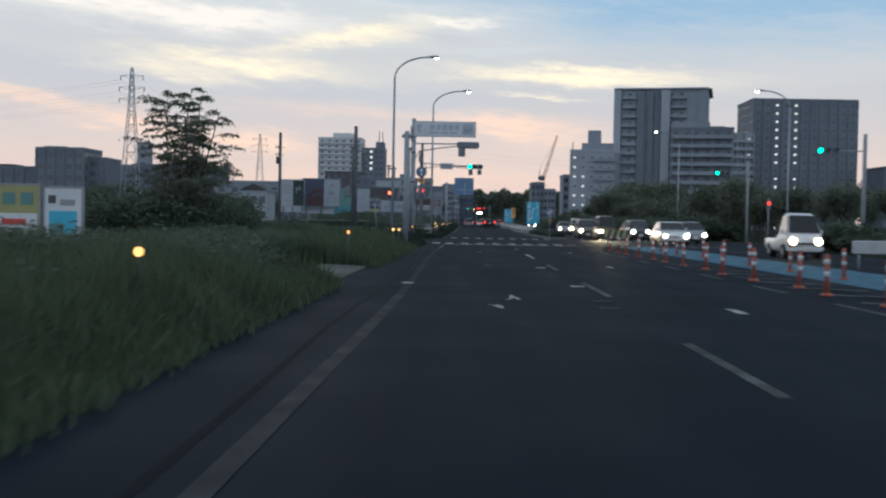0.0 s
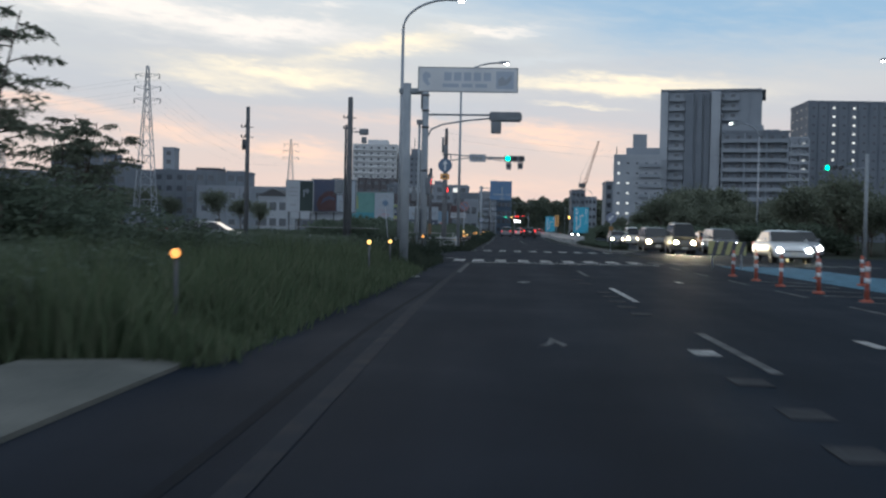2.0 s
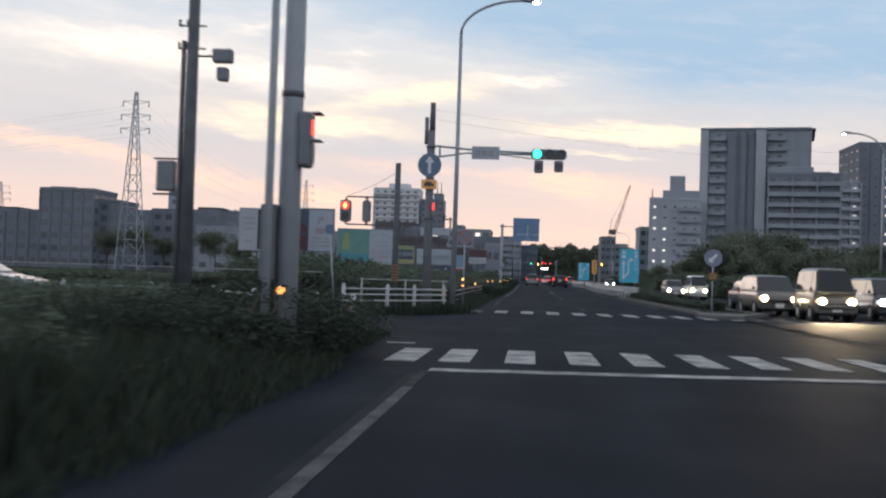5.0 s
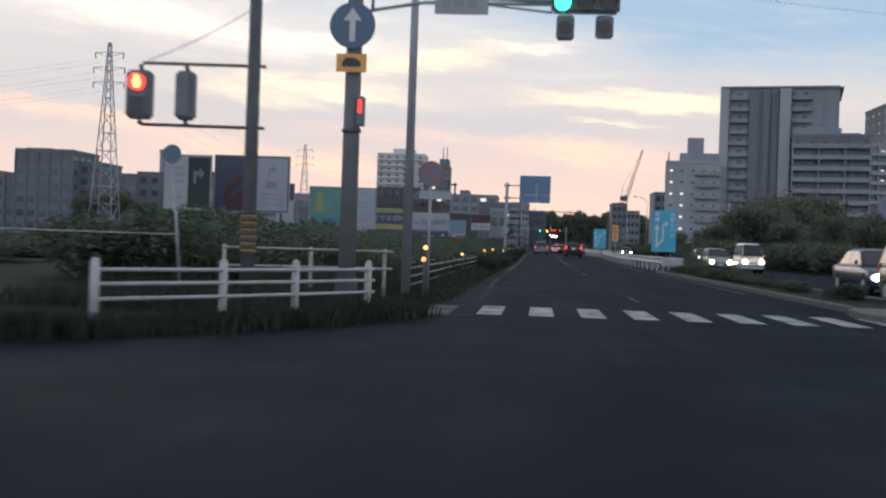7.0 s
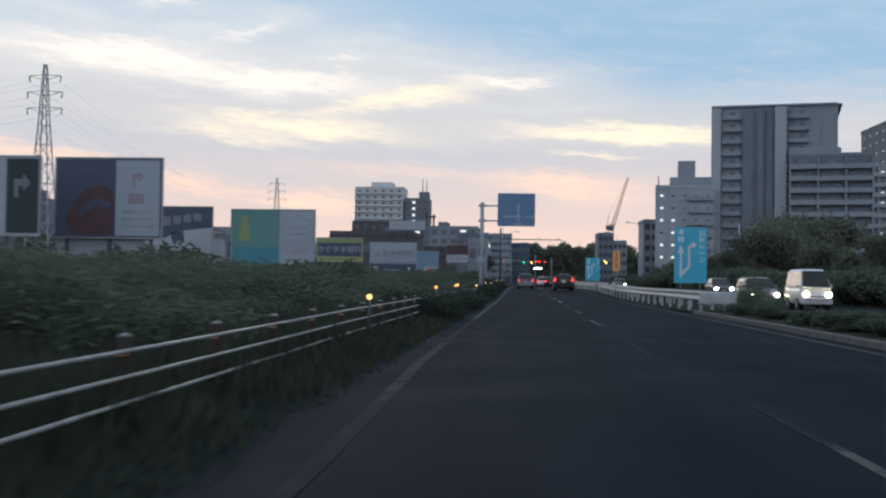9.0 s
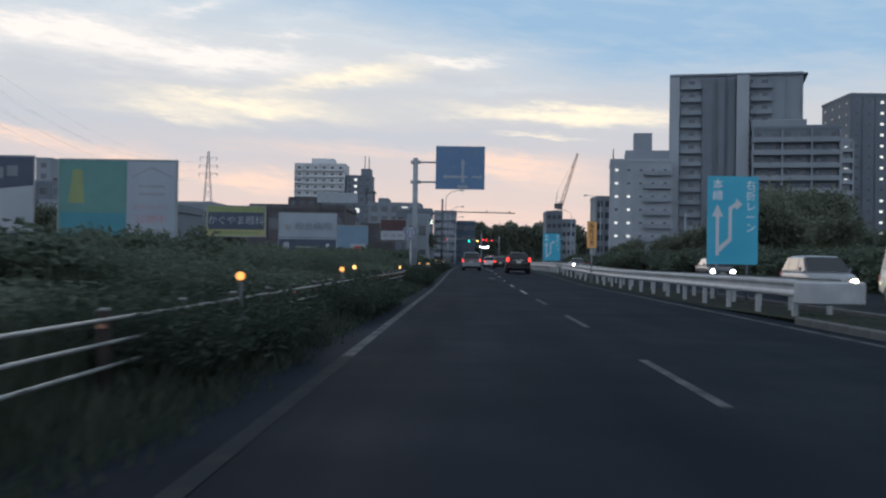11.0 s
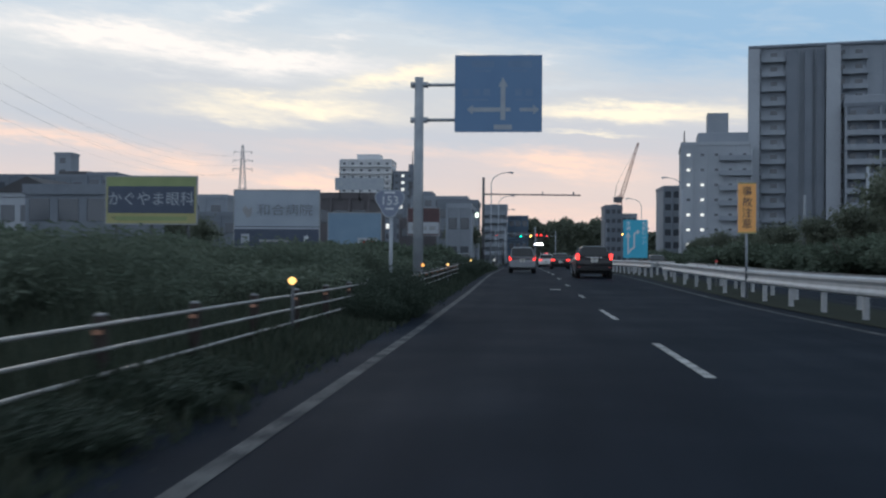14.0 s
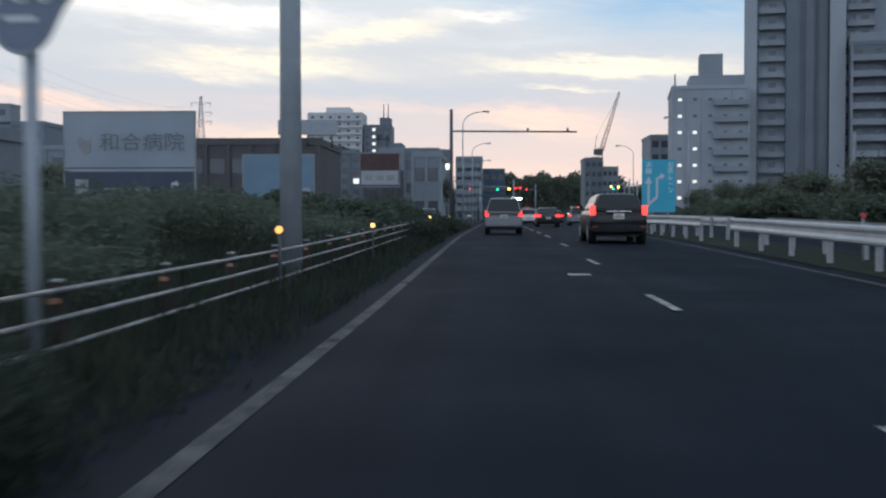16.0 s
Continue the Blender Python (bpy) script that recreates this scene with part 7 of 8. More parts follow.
for x, y, kind, pnt, lamp, lab in (
        (13.5, 45.5, "truck", PAINT_CAR_WHITE, HEAD_WARM, "small white truck with lit headlights"),
        (13.1, 71.0, "sedan", PAINT_CAR_WHITE, HEAD, "white sedan with lit headlights at the junction"),
        (16.2, 80.0, "hatchback", PAINT_SILVER, HEAD, "silver hatchback with lit headlights"),
        (13.9, 90.0, "minivan", PAINT_GREY, HEAD, "grey minivan with lit headlights"),
        (10.9, 86.7, "kei_van", PAINT_BRONZE, HEAD_WARM, "bronze box van waiting to turn, headlights lit"),
        (10.0, 92.0, "minivan", PAINT_BRONZE, HEAD_WARM, "bronze minivan with lit warm headlights"),
        (11.2, 101.0, "sedan", PAINT_NAVY, HEAD, "dark sedan with lit headlights"),
        (15.6, 104.0, "sedan", PAINT_TAXI, HEAD_WARM, "orange taxi with lit headlights"),
        (12.6, 143.0, "hatchback", PAINT_SILVER, HEAD_WARM, "silver hatchback with bright warm headlights"),
        (13.5, 136.0, "kei_van", PAINT_CAR_WHITE, HEAD_WARM, "white box van with lit headlights"),
        (16.7, 178.0, "sedan", PAINT_GREY, HEAD, "grey sedan with lit headlights on the far carriageway"),
        (14.6, 250.0, "sedan", PAINT_GREY, HEAD, "grey sedan with lit headlights"),
        (-5.6, 246.0, "sedan", PAINT_GREY, HEAD, "grey sedan with lit headlights beside the verge")):
    vehicle(kind, "oncoming_car", lab, x, y, pnt, False, lamp, "oncoming traffic")
for sx in (-0.5, 0.5):
    beam = bpy.data.lights.new("headlight_beam", "SPOT")
    beam.energy, beam.spot_size, beam.spot_blend, beam.color = 1200.0, radians(70), 0.8, (1.0, 0.80, 0.50)
    beam.shadow_soft_size = 0.08
    new("headlight_beam", beam).matrix_world = look((10.9 + sx, 84.94, 0.70), (10.9 + sx, 70.0, 0.1))
side_car = vehicle("low_sedan", "waiting_car", "silver low sedan waiting in the side street", -14.2, 72.6, PAINT_SILVER, False, LENS_DARK)
side_car.rotation_euler = (0, 0, radians(-88))


# ---- plants ----
def leaf_blades(rng, centres, size, droop=0.0, long=1.6):
    """Small pointed leaves at the given places, turned every way."""
    n = len(centres)
    c = np.asarray(centres, float)
    d = rng.normal(size=(n, 3))
    d[:, 2] = d[:, 2] * 0.7 - droop
    d /= np.linalg.norm(d, axis=1)[:, None]
    e = rng.normal(size=(n, 3))
    e -= (e * d).sum(1)[:, None] * d
    e /= np.linalg.norm(e, axis=1)[:, None]
    s = (size * rng.uniform(0.6, 1.3, n))[:, None]
    v = np.stack([c + 0.5 * s * e, c - 0.5 * s * e, c + s * long * d], 1).reshape(-1, 3)
    return v, np.arange(3 * n).reshape(-1, 3)


def shrub_mesh(seed, n, size, tall=1.0, material=LEAF):
    rng = np.random.default_rng(seed)
    blobs = [(rng.uniform(-0.45, 0.45), rng.uniform(-0.45, 0.45), rng.uniform(0.25, 0.75) * tall, rng.uniform(0.22, 0.42)) for _ in range(9)]
    pts = []
    for k in range(n):
        bx, by, bz, br = blobs[rng.integers(len(blobs))]
        p = rng.normal(size=3)
        p /= np.linalg.norm(p)
        r = br * rng.uniform(0.45, 1.12) ** 0.7
        q = (bx + p[0] * r, by + p[1] * r, max(0.01, bz + p[2] * r * 0.95))
        pts.append(q)
    v, f = leaf_blades(rng, pts, size)
    return raw_mesh("foliage", v, f, material)


def stem_mesh(seed):
    rng = random.Random(seed)
    bm = bmesh.new()
    for _ in range(6):
        a = rng.uniform(0, 6.28)
        tube(bm, (0.05 * math.cos(a), 0.05 * math.sin(a), -0.05), (0.4 * math.cos(a), 0.4 * math.sin(a), rng.uniform(0.5, 0.9)), 0.02, 0.008, 5)
    return to_mesh("stem", bm, BARK)


SHRUBS = [(shrub_mesh(20 + i, 5600, 0.036), stem_mesh(i)) for i in range(5)]
DARK_SHRUBS = [(shrub_mesh(30 + i, 7200, 0.030, 1.0, LEAF_DARK_SHADED), stem_mesh(5 + i)) for i in range(3)]
FAR_SHRUBS = [(shrub_mesh(40 + i, 2600, 0.062), stem_mesh(10 + i)) for i in range(3)]


def weed_mesh(seed, stalks, leaves, material=WEED):
    """A clump of tall weeds: upright blades that lean outwards, with small leaves along them."""
    rng = np.random.default_rng(seed)
    r, a = 0.5 * np.sqrt(rng.uniform(0, 1, stalks)), rng.uniform(0, 2 * math.pi, stalks)
    foot = np.stack([r * np.cos(a), r * np.sin(a), np.full(stalks, -0.02)], 1)
    tall = rng.uniform(0.45, 1.0, stalks) * (1 - 1.1 * r * r)
    lean = foot[:, :2] * 0.35 + rng.normal(0, 0.08, (stalks, 2))
    tip = np.stack([foot[:, 0] + lean[:, 0], foot[:, 1] + lean[:, 1], tall], 1)
    b = rng.uniform(0, 2 * math.pi, stalks)
    half = np.stack([np.cos(b), np.sin(b), np.zeros(stalks)], 1) * rng.uniform(0.004, 0.009, stalks)[:, None]
    v1 = np.stack([foot - half, foot + half, tip], 1).reshape(-1, 3)
    k = rng.integers(0, stalks, leaves)
    t = rng.uniform(0.35, 1.0, leaves)[:, None] ** 0.7
    c = foot[k] * (1 - t) + tip[k] * t + rng.normal(0, 0.02, (leaves, 3))
    v2, f2 = leaf_blades(rng, c, 0.026, 0.25, 2.4)
    return raw_mesh("stem", v1, np.arange(len(v1)).reshape(-1, 3), material), raw_mesh("foliage", v2, f2, material)


SHADED_WEEDS = [weed_mesh(90 + i, 1200, 4200, LEAF_DARK_SHADED) for i in range(3)]
WEEDS = [weed_mesh(80 + i, 1500, 3600) for i in range(4)]


def shrub(x, y, w, h, kinds, rng, group, z=None):
    fo, st = kinds[rng.randrange(len(kinds))]
    if kinds is WEEDS or kinds is SHADED_WEEDS:
        s = thing("weed_clump", x, y, z, "clump of tall grey-green roadside weeds" if kinds is WEEDS else "roadside weeds grown through a pipe fence, self-shade put into their dark green", "weeds", group, rng.uniform(0, 360))
        piece("stem", fo, s, (0, 0, 0), 0, (w, w, h))
        piece("foliage", st, s, (0, 0, 0), 0, (w, w, h))
        return
    s = thing("shrub", x, y, z, "dense dark green roadside shrub", "shrub", group, rng.uniform(0, 360))
    piece("foliage", fo, s, (0, 0, 0), 0, (w, w, h))
    piece("stem", st, s, (0, 0, 0), 0, (w, w, h))


rng = random.Random(11)
# scrub behind the grass, first stretch
for i in range(46):
    y = rng.uniform(2, 60)
    x = rng.uniform(-14, -4.5)
    if 18.5 < y < 27.5 and x > -9.5:
        continue
    shrub(x, y, rng.uniform(1.5, 2.6), rng.uniform(0.75, 1.15) * (1.0 if y < 40 else 0.9), WEEDS, rng, "scrub along the first stretch")
for x, y, w, h in ((-10.2, 38, 4.0, 2.1), (-8.3, 37.6, 2.6, 1.75), (-9.3, 39, 3.0, 2.0), (-7.2, 39.5, 2.4, 1.4), (-12.5, 41, 4.2, 2.2), (-14.5, 44, 4.0, 2.1), (-11.5, 47, 4, 1.7), (-17.5, 42, 4.5, 2.1), (-6.6, 44, 2.6, 1.0), (-17, 50, 5, 2.0), (-15, 36, 4, 1.8), (-20, 56, 5, 2.2), (-9, 54, 3, 0.9)):
    shrub(x, y, w, h, SHRUBS, rng, "taller scrub round the tree")
# the dark bush at the junction corner
for x, y, w, h in ((-3.3, 57.8, 1.9, 0.95), (-3.0, 59.6, 1.7, 0.9), (-3.4, 61.4, 1.7, 0.8), (-4.4, 60.4, 2.0, 0.75), (-3.0, 62.8, 1.3, 0.65), (-5.2, 58.0, 2.2, 0.62), (-5.6, 62.8, 2.2, 0.5), (-6.8, 60.5, 2.4, 0.5), (-4.4, 64.6, 1.5, 0.45), (-4.95, 64.5, 1.6, 0.9), (-4.45, 65.0, 0.9, 0.75)):
    shrub(x, y, w, h, DARK_SHRUBS, rng, "bushes at the near corner")
for i in range(14):
    shrub(rng.uniform(-13, -6.5), rng.uniform(50, 66), rng.uniform(2.2, 3.2), rng.uniform(0.85, 1.05), WEEDS, rng, "scrub along the first stretch")
for i in range(24):
    x = rng.uniform(-40, -8)
    shrub(x, rng.uniform(94, 116), rng.uniform(3.5, 6), rng.uniform(1.2, 1.7) if x > -13 else rng.uniform(0.7, 1.05), SHRUBS, rng, "scrub beyond the junction")
for i in range(12):
    shrub(rng.uniform(-30, -12), rng.uniform(78, 85), rng.uniform(2.2, 3.4), rng.uniform(0.5, 0.8), WEEDS, rng, "scrub beyond the junction")
# second stretch, behind the guard fence
for i in range(120):
    y = rng.uniform(88, 232)
    x = rng.uniform(-13, -4.6)
    shrub(x, y, rng.uniform(1.8, 3.2), rng.uniform(1.45, 1.95) * (1.0 if x < -6.0 else 0.62), WEEDS if y < 190 and x > -9 else FAR_SHRUBS, rng, "scrub behind the guard fence")
# weeds that have grown through the fence, their self-shade put into a darker leaf
for x, y, w, h in ((-2.9, 113.0, 1.5, 0.95), (-2.6, 115.2, 1.4, 0.85), (-2.8, 117.6, 1.5, 0.9), (-2.4, 123.6, 1.2, 0.80), (-2.3, 125.6, 1.2, 0.80), (-2.3, 127.6, 1.3, 0.80), (-2.3, 129.7, 1.2, 0.92), (-2.35, 131.5, 1.2, 0.72), (-2.4, 138.2, 0.9, 0.34), (-2.4, 139.8, 0.9, 0.38), (-2.4, 141.2, 0.8, 0.34),
                   (-2.2, 151.0, 0.8, 0.7), (-2.15, 152.2, 0.95, 0.95), (-2.1, 153.6, 1.0, 1.1), (-2.1, 155.0, 0.95, 1.05), (-2.2, 156.2, 0.8, 0.8), (-3.0, 187.5, 1.8, 1.0), (-2.9, 190.0, 1.8, 1.0), (-3.2, 200, 2, 1.1), (-3.0, 206, 2, 1.1)):
    shrub(x, y, w * 1.1, h, SHADED_WEEDS, rng, "weeds grown through the guard fence")
# median and right-hand hedges
for i in range(26):
    y = rng.uniform(92, 127)
    shrub(rng.uniform(7.2, 8.4), y, rng.uniform(0.5, 1.0), rng.uniform(0.25, 0.5), FAR_SHRUBS, rng, "weeds on the median", gz(y) + 0.1)
PLUMES = weed_mesh(97, 320, 1300)
for x, y, w, h in ((8.05, 121.5, 0.85, 1.70), (8.30, 123.4, 0.7, 1.45), (7.9, 117.8, 0.7, 0.95)):
    s = thing("tall_grass_clump", x, y, gz(y) + 0.1, "clump of tall plumed grass on the median", "tall grass", "tall grass on the median")
    piece("stem", PLUMES[0], s, (0, 0, 0), 0, (w, w, h))
    piece("plume", PLUMES[1], s, (0, 0, 0), 0, (w, w, h))
for i in range(95):
    y = rng.uniform(96, 300)
    shrub(rng.uniform(19.0, 23), y, rng.uniform(2.8, 4.2), rng.uniform(1.5, 2.4), FAR_SHRUBS, rng, "hedge beside the far carriageway")
for i in range(24):
    y = rng.uniform(5, 60)
    shrub(rng.uniform(18.6, 23), y, rng.uniform(2.4, 3.6), rng.uniform(0.9, 1.6), FAR_SHRUBS, rng, "hedge beside the far carriageway")


# trees
def tree_meshes(seed, height, spread, leaves, size, droop, trunks=1):
    rng = random.Random(seed)
    nr = np.random.default_rng(seed)
    bm = bmesh.new()
    tips = []

    def grow(p, d, length, r, depth):
        q = p + d * length
        tube(bm, p, q, r, r * 0.65, 6 if depth else 8, False)
        if depth >= 3:
            tips.append((q, d))
            return
        for _ in range(rng.choice((2, 3, 3)) if depth else 4):
            nd = (d + Vector((rng.uniform(-1, 1), rng.uniform(-1, 1), rng.uniform(-0.25, 0.75))) * 0.75).normalized()
            grow(q, nd, length * rng.uniform(0.6, 0.8), r * 0.6, depth + 1)
        if depth:
            tips.append((q, d))
    for k in range(trunks):
        off = Vector((rng.uniform(-0.3, 0.3), rng.uniform(-0.3, 0.3), 0)) * (k > 0)
        grow(off + Vector((0, 0, -0.1)), Vector((rng.uniform(-0.15, 0.15), rng.uniform(-0.1, 0.1), 1)).normalized(), height * 0.38, height * 0.022, 0)
    wood = to_mesh("trunk", bm, BARK)
    pts = []
    per = max(1, leaves // len(tips))
    for q, d in tips:
        m = 1.0 + 0.5 * rng.random()
        side = Vector((rng.uniform(-1, 1), rng.uniform(-1, 1), 0)).normalized()
        for _ in range(per):
            if droop:
                t = rng.random()
                c = q + side * spread * 0.28 * t * m + Vector((0, 0, -droop * t * t)) + Vector((nr.normal() * 0.08, nr.normal() * 0.08, nr.normal() * 0.09)) * spread * 0.35
            else:
                c = q + Vector((nr.normal(), nr.normal(), nr.normal() * 0.8)) * spread * 0.15 * m
            pts.append(tuple(c))
    v, f = leaf_blades(nr, pts, size, 0.4 if droop else 0.0, 2.2 if droop else 1.5)
    return wood, raw_mesh("crown", v, f, LEAF_TREE)


def tree(x, y, meshes, label, group="", scale=1.0, rz=0.0, kind="tree"):
    s = thing("tree", x, y, None, label, "tree", group, rz)
    for nm, me in zip(("trunk", "crown"), meshes):
        piece(nm, me, s, (0, 0, 0), 0, (scale, scale, scale))
    return s


def feathery_tree(seed, height, reach):
    """Several slim upright stems with layered branches whose compound leaves hang in sprays."""
    rng, nr = random.Random(seed), np.random.default_rng(seed)
    bm, pts = bmesh.new(), []
    for k in range(6):
        base = Vector((rng.uniform(-0.25, 0.25), rng.uniform(-0.25, 0.25), -0.1))
        top = Vector(((-1.0, -0.45, 0.05, 0.55, 1.05, 0.2)[k] + rng.uniform(-0.2, 0.2), rng.uniform(-0.8, 0.8), height * (0.90, 0.97, 1.0, 0.95, 0.86, 0.80)[k]))
        bend = Vector((rng.uniform(-0.25, 0.25), rng.uniform(-0.25, 0.25), 0))
        way = [base.lerp(top, i / 10) + bend * math.sin(math.pi * i / 10) for i in range(11)]
        for i in range(10):
            tube(bm, way[i], way[i + 1], 0.065 * (1 - 0.085 * i), 0.065 * (1 - 0.085 * (i + 1)), 6, False)
        for j in range(21):
            t = 0.34 + 0.66 * (j + rng.random()) / 21
            i = min(9, int(t * 10))
            p = way[i].lerp(way[i + 1], t * 10 - i)
            a = rng.uniform(0, 2 * math.pi)
            out = Vector((math.cos(a), math.sin(a), rng.uniform(0.1, 0.75)))
            length = reach * (0.22 + 0.42 * math.sin(math.pi * min(1.0, (t - 0.22) / 0.74))) * rng.uniform(0.6, 1.35) + 0.15
            prev = p
            for s in range(1, 7):
                u = s / 6
                q = p + out * length * u + Vector((0, 0, -0.32 * length * u * u))
                tube(bm, prev, q, 0.016 * (1.1 - u) + 0.004, 0.016 * (1.0 - u) + 0.003, 4, False)
                prev = q
                if s < 2:
                    continue
                for _ in range(3):
                    b = a + rng.choice((-1, 1)) * rng.uniform(0.3, 1.3)
                    d = Vector((math.cos(b), math.sin(b), rng.uniform(-0.25, 0.25)))
                    spray = rng.uniform(0.16, 0.36)
                    for m in range(8):
                        w = m / 8
                        c = q + d * spray * w + Vector((0, 0, -0.35 * spray * w * w))
                        pts.append((c.x + nr.normal() * 0.022, c.y + nr.normal() * 0.022, c.z + nr.normal() * 0.016))
    v, f = leaf_blades(nr, pts, 0.046, 0.7, 2.2)
    return to_mesh("trunk", bm, BARK), raw_mesh("crown", v, f, LEAF_TREE)


NEAR_TREE = feathery_tree(5, 5.55, 1.55)
tree(-9.3, 37.2, NEAR_TREE, "slender tree with drooping feathery leaves against the sky")
FAR_TREES = [tree_meshes(60 + i, 7.0, 4.0, 3000, 0.255, 0.0, 1 + i % 2) for i in range(6)]
rng = random.Random(21)
for i in range(118):
    y = 94 + 236 * (i + rng.random()) / 118
    x = rng.uniform(22.5, 30) + (y - 94) * rng.uniform(0.0, 0.24)
    tree(x, y, FAR_TREES[i % 6], "leafy roadside tree, dark at dusk", "trees beyond the far carriageway", rng.uniform(0.48, 0.74), rng.uniform(0, 360))
for i in range(26):
    tree(rng.uniform(34, 72), rng.uniform(96, 150), FAR_TREES[i % 6], "leafy roadside tree, dark at dusk", "trees beyond the far carriageway", rng.uniform(0.55, 0.8), rng.uniform(0, 360))
for i in range(14):
    tree(rng.uniform(26, 46), rng.uniform(34, 60), FAR_TREES[i % 6], "leafy roadside tree, dark at dusk", "trees beyond the far carriageway", rng.uniform(0.4, 0.6), rng.uniform(0, 360))
for i in range(20):
    y = rng.uniform(203, 258)
    tree(rng.uniform(23.5, 31) + (y - 203) * 0.30, y, FAR_TREES[i % 6], "tall dark tree in a dense group", "tall trees before the tower", rng.uniform(0.95, 1.4) * (0.8 + (y - 203) / 230), rng.uniform(0, 360))
for x, y, k in ((-52, 262, 1.0), (-60, 270, 0.9), (-44, 255, 0.7), (-70, 290, 1.2), (-92, 300, 1.3), (-101, 305, 1.2), (-84, 296, 1.0), (-132, 300, 1.2), (-30, 225, 0.55), (-24, 214, 0.5), (-38, 190, 0.6), (-9.5, 300, 0.8), (-8, 312, 0.8), (-6.5, 290, 0.7)):
    tree(x, y, FAR_TREES[rng.randrange(6)], "leafy tree among buildings, dark at dusk", "trees among the low buildings", k, rng.uniform(0, 360))

# wooded hill at the end of the road
def hill_top(x):
    top = 20.5 * math.exp(-((x - 22) / 34.0) ** 4) + 15.5 * math.exp(-((x - 80) / 50.0) ** 4) + 12 * math.exp(-((x + 30) / 30.0) ** 4)
    return min(top, 21.0) + 1.2 * math.sin(x * 0.35) + 0.9 * math.sin(x * 0.83 + 1)


hv, hf = [], []
for i in range(68):
    x = -72 + 3.0 * i
    t = max(0.2, hill_top(x) - 1.2)
    hv += [(x, 700, -0.5), (x, 716, t * 0.8), (x, 728, t), (x, 760, -0.5)]
for i in range(67):
    for j in range(3):
        hf.append((4 * i + j, 4 * i + j + 4, 4 * i + j + 5, 4 * i + j + 1))
tagged(new("hill", raw_mesh("hill", hv, hf, surface("wooded_slope", (0.085, 0.105, 0.085), (0.115, 0.135, 0.11), 0.3, 0.95, fine=2))), "dark wooded slope beyond the end of the road", "hill", kind="structure")
nr = np.random.default_rng(8)
pts = []
for _ in range(36000):
    x = nr.uniform(-70, 130)
    y = nr.uniform(690, 740)
    top = hill_top(x)
    pts.append((x, y, max(0.5, top * nr.uniform(0, 1) ** 0.45)))
v, f = leaf_blades(nr, pts, 1.25, 0, 1.3)
tagged(new("far_wood", raw_mesh("far_wood", v, f, LEAF_TREE)), "distant wooded hill closing the view along the road", "wood", kind="stuff")


# tall verge grass
def grass_mesh(seed, n, place, height):
    nr = np.random.default_rng(seed)
    v, f = [], []
    base = place(nr, n)
    h = height(base, nr)
    a = nr.uniform(0, 2 * math.pi, n)
    w = nr.uniform(0.008, 0.018, n)
    lean = nr.normal(0, 0.28, (n, 2)) * h[:, None]
    dx, dy = np.cos(a) * w, np.sin(a) * w
    z0 = np.array([gz(y) for y in base[:, 1]]) - 0.03
    V = np.empty((n, 5, 3))
    V[:, 0] = np.stack([base[:, 0] - dx, base[:, 1] - dy, z0], 1)
    V[:, 1] = np.stack([base[:, 0] + dx, base[:, 1] + dy, z0], 1)
    V[:, 2] = np.stack([base[:, 0] + lean[:, 0] * 0.35 + dx * 0.8, base[:, 1] + lean[:, 1] * 0.35 + dy * 0.8, z0 + h * 0.6], 1)
    V[:, 3] = np.stack([base[:, 0] + lean[:, 0] * 0.35 - dx * 0.8, base[:, 1] + lean[:, 1] * 0.35 - dy * 0.8, z0 + h * 0.6], 1)
    V[:, 4] = np.stack([base[:, 0] + lean[:, 0], base[:, 1] + lean[:, 1], z0 + h], 1)
    i = 5 * np.arange(n)
    faces = [tuple(q) for q in np.stack([i, i + 1, i + 2, i + 3], 1)] + [tuple(q) for q in np.stack([i + 3, i + 2, i + 4], 1)]
    me = bpy.data.meshes.new("verge_grass")
    me.from_pydata(V.reshape(-1, 3).tolist(), [], faces)
    me.materials.append(GRASS)
    return me


def patchy(x, y):
    return 0.75 + 0.25 * np.sin(x * 1.7 + 0.6 * y) * np.cos(0.9 * y - x) + 0.15 * np.sin(2.3 * y + 1.1)


def verge(seed, n, y0, y1, x_far, x_near, h0, h1, label, material=None):
    def place(nr, k):
        y = nr.uniform(y0, y1, k)
        x = x_near - (x_near - x_far) * nr.uniform(0, 1, k) ** 1.5 + nr.normal(0, 0.09, k)
        return np.stack([x, y], 1)

    def height(b, nr):
        t = np.clip((x_near - b[:, 0]) / 1.2, 0, 1)
        return (h0 + (h1 - h0) * t) * patchy(b[:, 0], b[:, 1]) * nr.uniform(0.55, 1.15, len(b))
    me = grass_mesh(seed, n, place, height)
    me.materials[0] = material or GRASS
    tagged(new("verge_grass", me), label, "grass", kind="stuff")


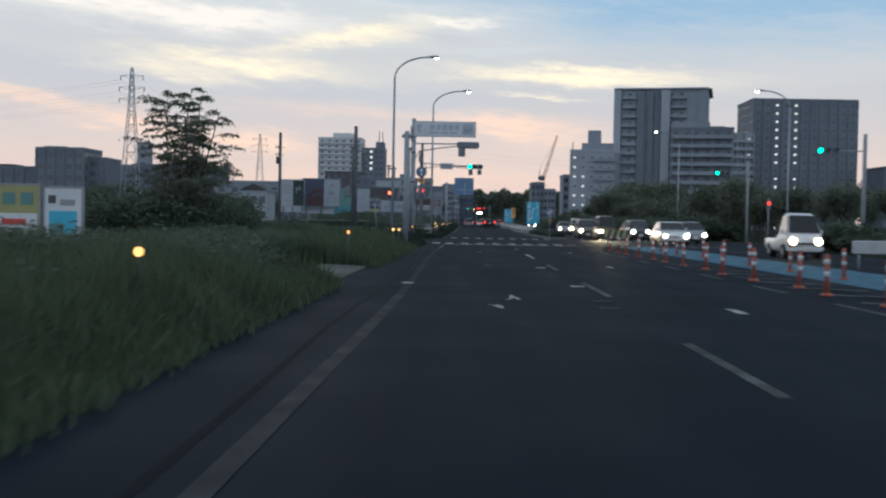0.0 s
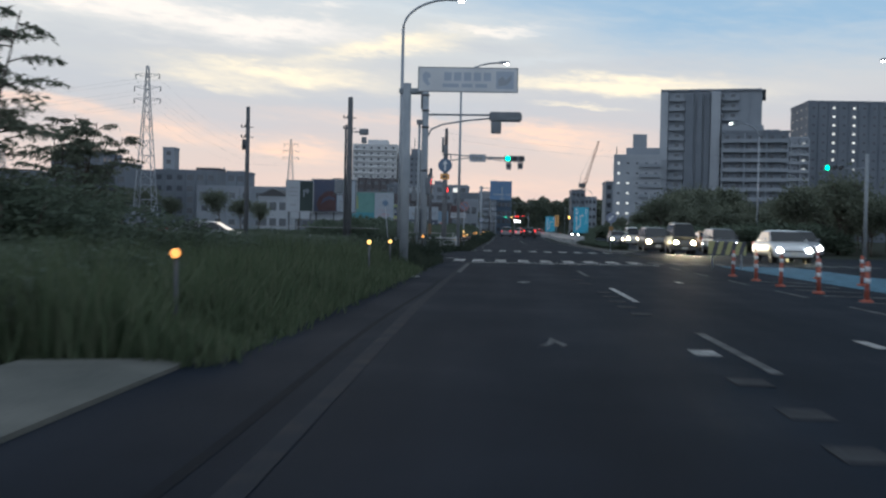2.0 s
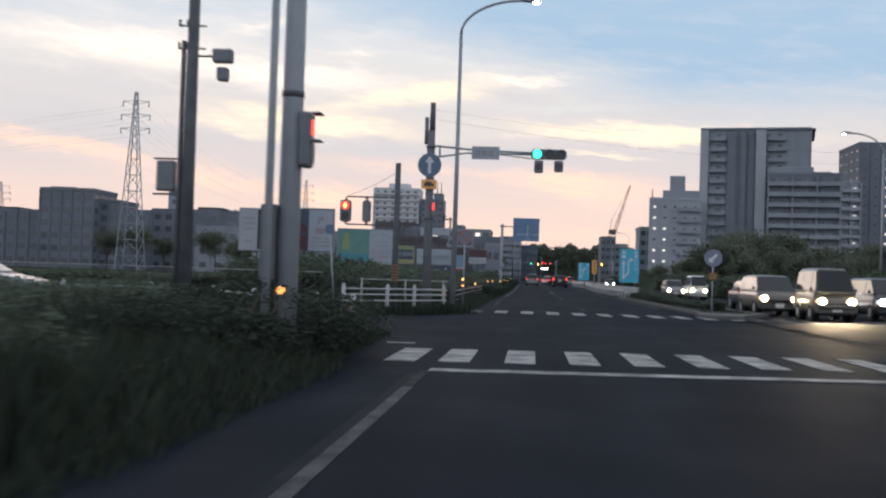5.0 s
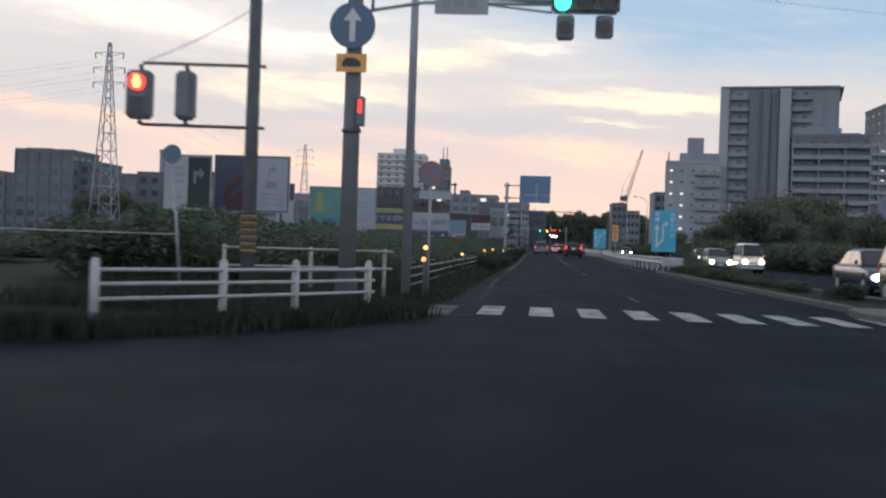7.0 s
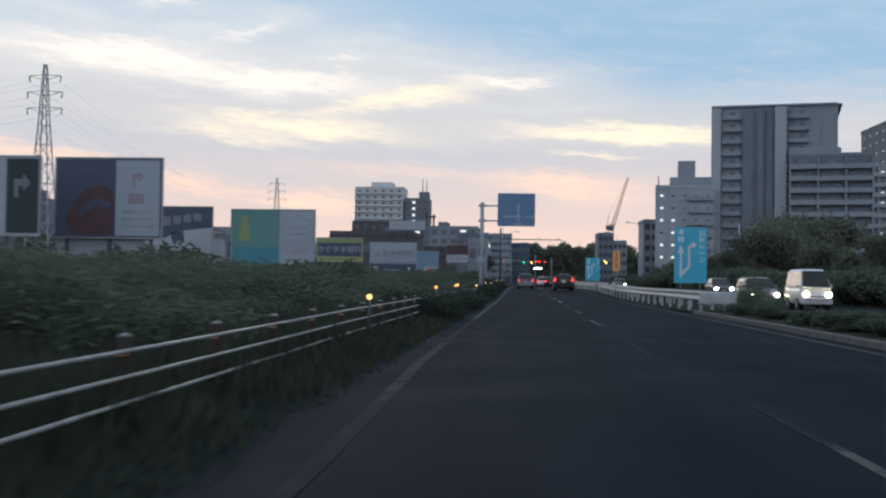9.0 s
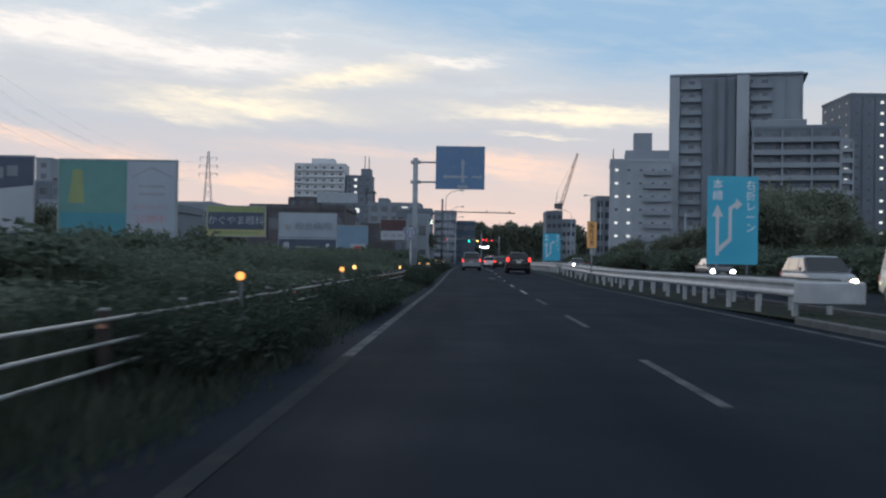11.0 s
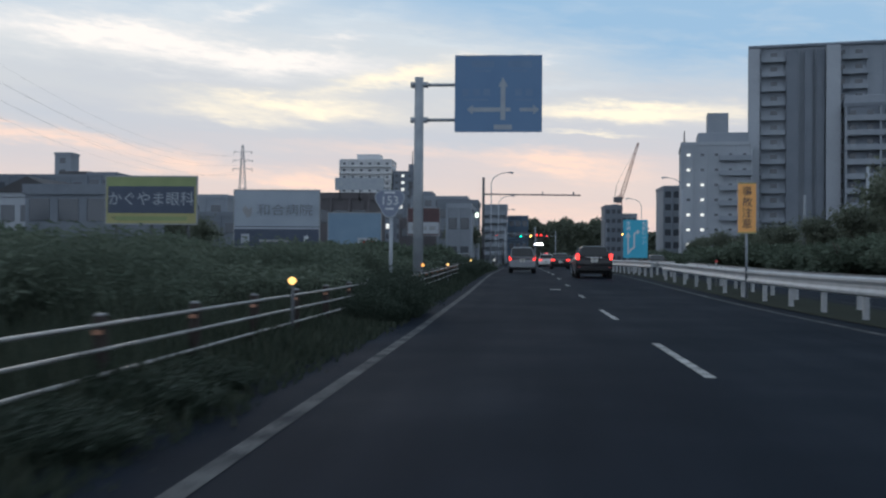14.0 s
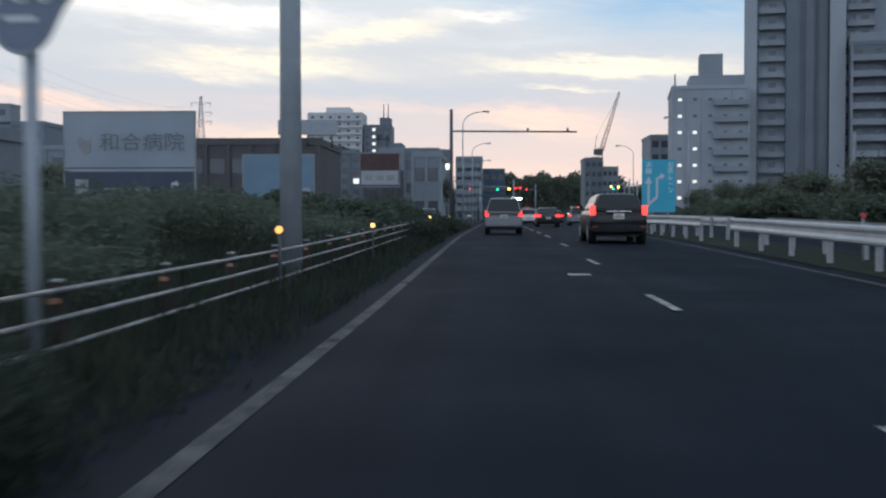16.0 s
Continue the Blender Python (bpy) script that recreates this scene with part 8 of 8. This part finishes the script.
verge(1, 36000, -3.0, 19.3, -9.0, -2.0, 0.30, 0.98, "tall green verge grass beside the road", GRASS_TALL)
verge(2, 28000, 27.2, 49.0, -9.0, -2.0, 0.30, 0.95, "tall green verge grass beside the road", GRASS_TALL)
verge(8, 12000, 48.6, 58.5, -9.0, -2.0, 0.25, 0.85, "dark uncut grass before the junction")
verge(3, 9000, 58.0, 66.5, -6.5, -2.4, 0.15, 0.40, "rough grass at the near corner")
verge(4, 9000, 79.5, 87.0, -8.5, -1.85, 0.12, 0.40, "rough grass at the far corner")
verge(5, 46000, 86.5, 160.0, -6.0, -1.74, 0.16, 0.72, "uncut grass along the guard fence")
verge(6, 24000, 160.0, 235.0, -7.0, -1.74, 0.2, 0.8, "uncut grass along the guard fence")
verge(7, 14000, 90.0, 128.0, 8.7, 6.75, 0.15, 0.45, "dry weeds on the median")
verge(9, 14000, -10.0, 60.0, 22.0, 17.7, 0.2, 0.5, "rough grass beside the far carriageway")
verge(10, 14000, 92.0, 260.0, 19.0, 17.7, 0.2, 0.5, "rough grass beside the far carriageway")


def tufts_along(seed, n, line, width, h0, h1, label):
    """Rough grass that hides the feet of a fence."""
    xs, ys = [p[0] for p in line], [p[1] for p in line]
    run = np.concatenate([[0], np.cumsum(np.hypot(np.diff(xs), np.diff(ys)))])

    def place(nr, k):
        t = nr.uniform(0, run[-1], k)
        return np.stack([np.interp(t, run, xs) + nr.normal(0, width, k), np.interp(t, run, ys) + nr.normal(0, width, k)], 1)

    def height(b, nr):
        return nr.uniform(h0, h1, len(b)) * patchy(b[:, 0], b[:, 1])
    tagged(new("verge_grass", grass_mesh(seed, n, place, height)), label, "grass", kind="stuff")


tufts_along(31, 9000, [(-5.6, 74.6), (-4.6, 75.4), (-3.6, 77.1), (-2.9, 78.4), (-2.0, 80.6)], 0.24, 0.18, 0.42, "rough grass at the foot of the corner fence")
tufts_along(32, 7000, [(-9.2, 72.3), (-6.9, 70.0), (-5.4, 67.8), (-3.8, 66.2), (-2.8, 64.7)], 0.22, 0.18, 0.45, "rough grass at the foot of the corner fence")
tree(-12.4, 51.5, feathery_tree(9, 4.3, 1.3), "small feathery tree standing in the scrub")
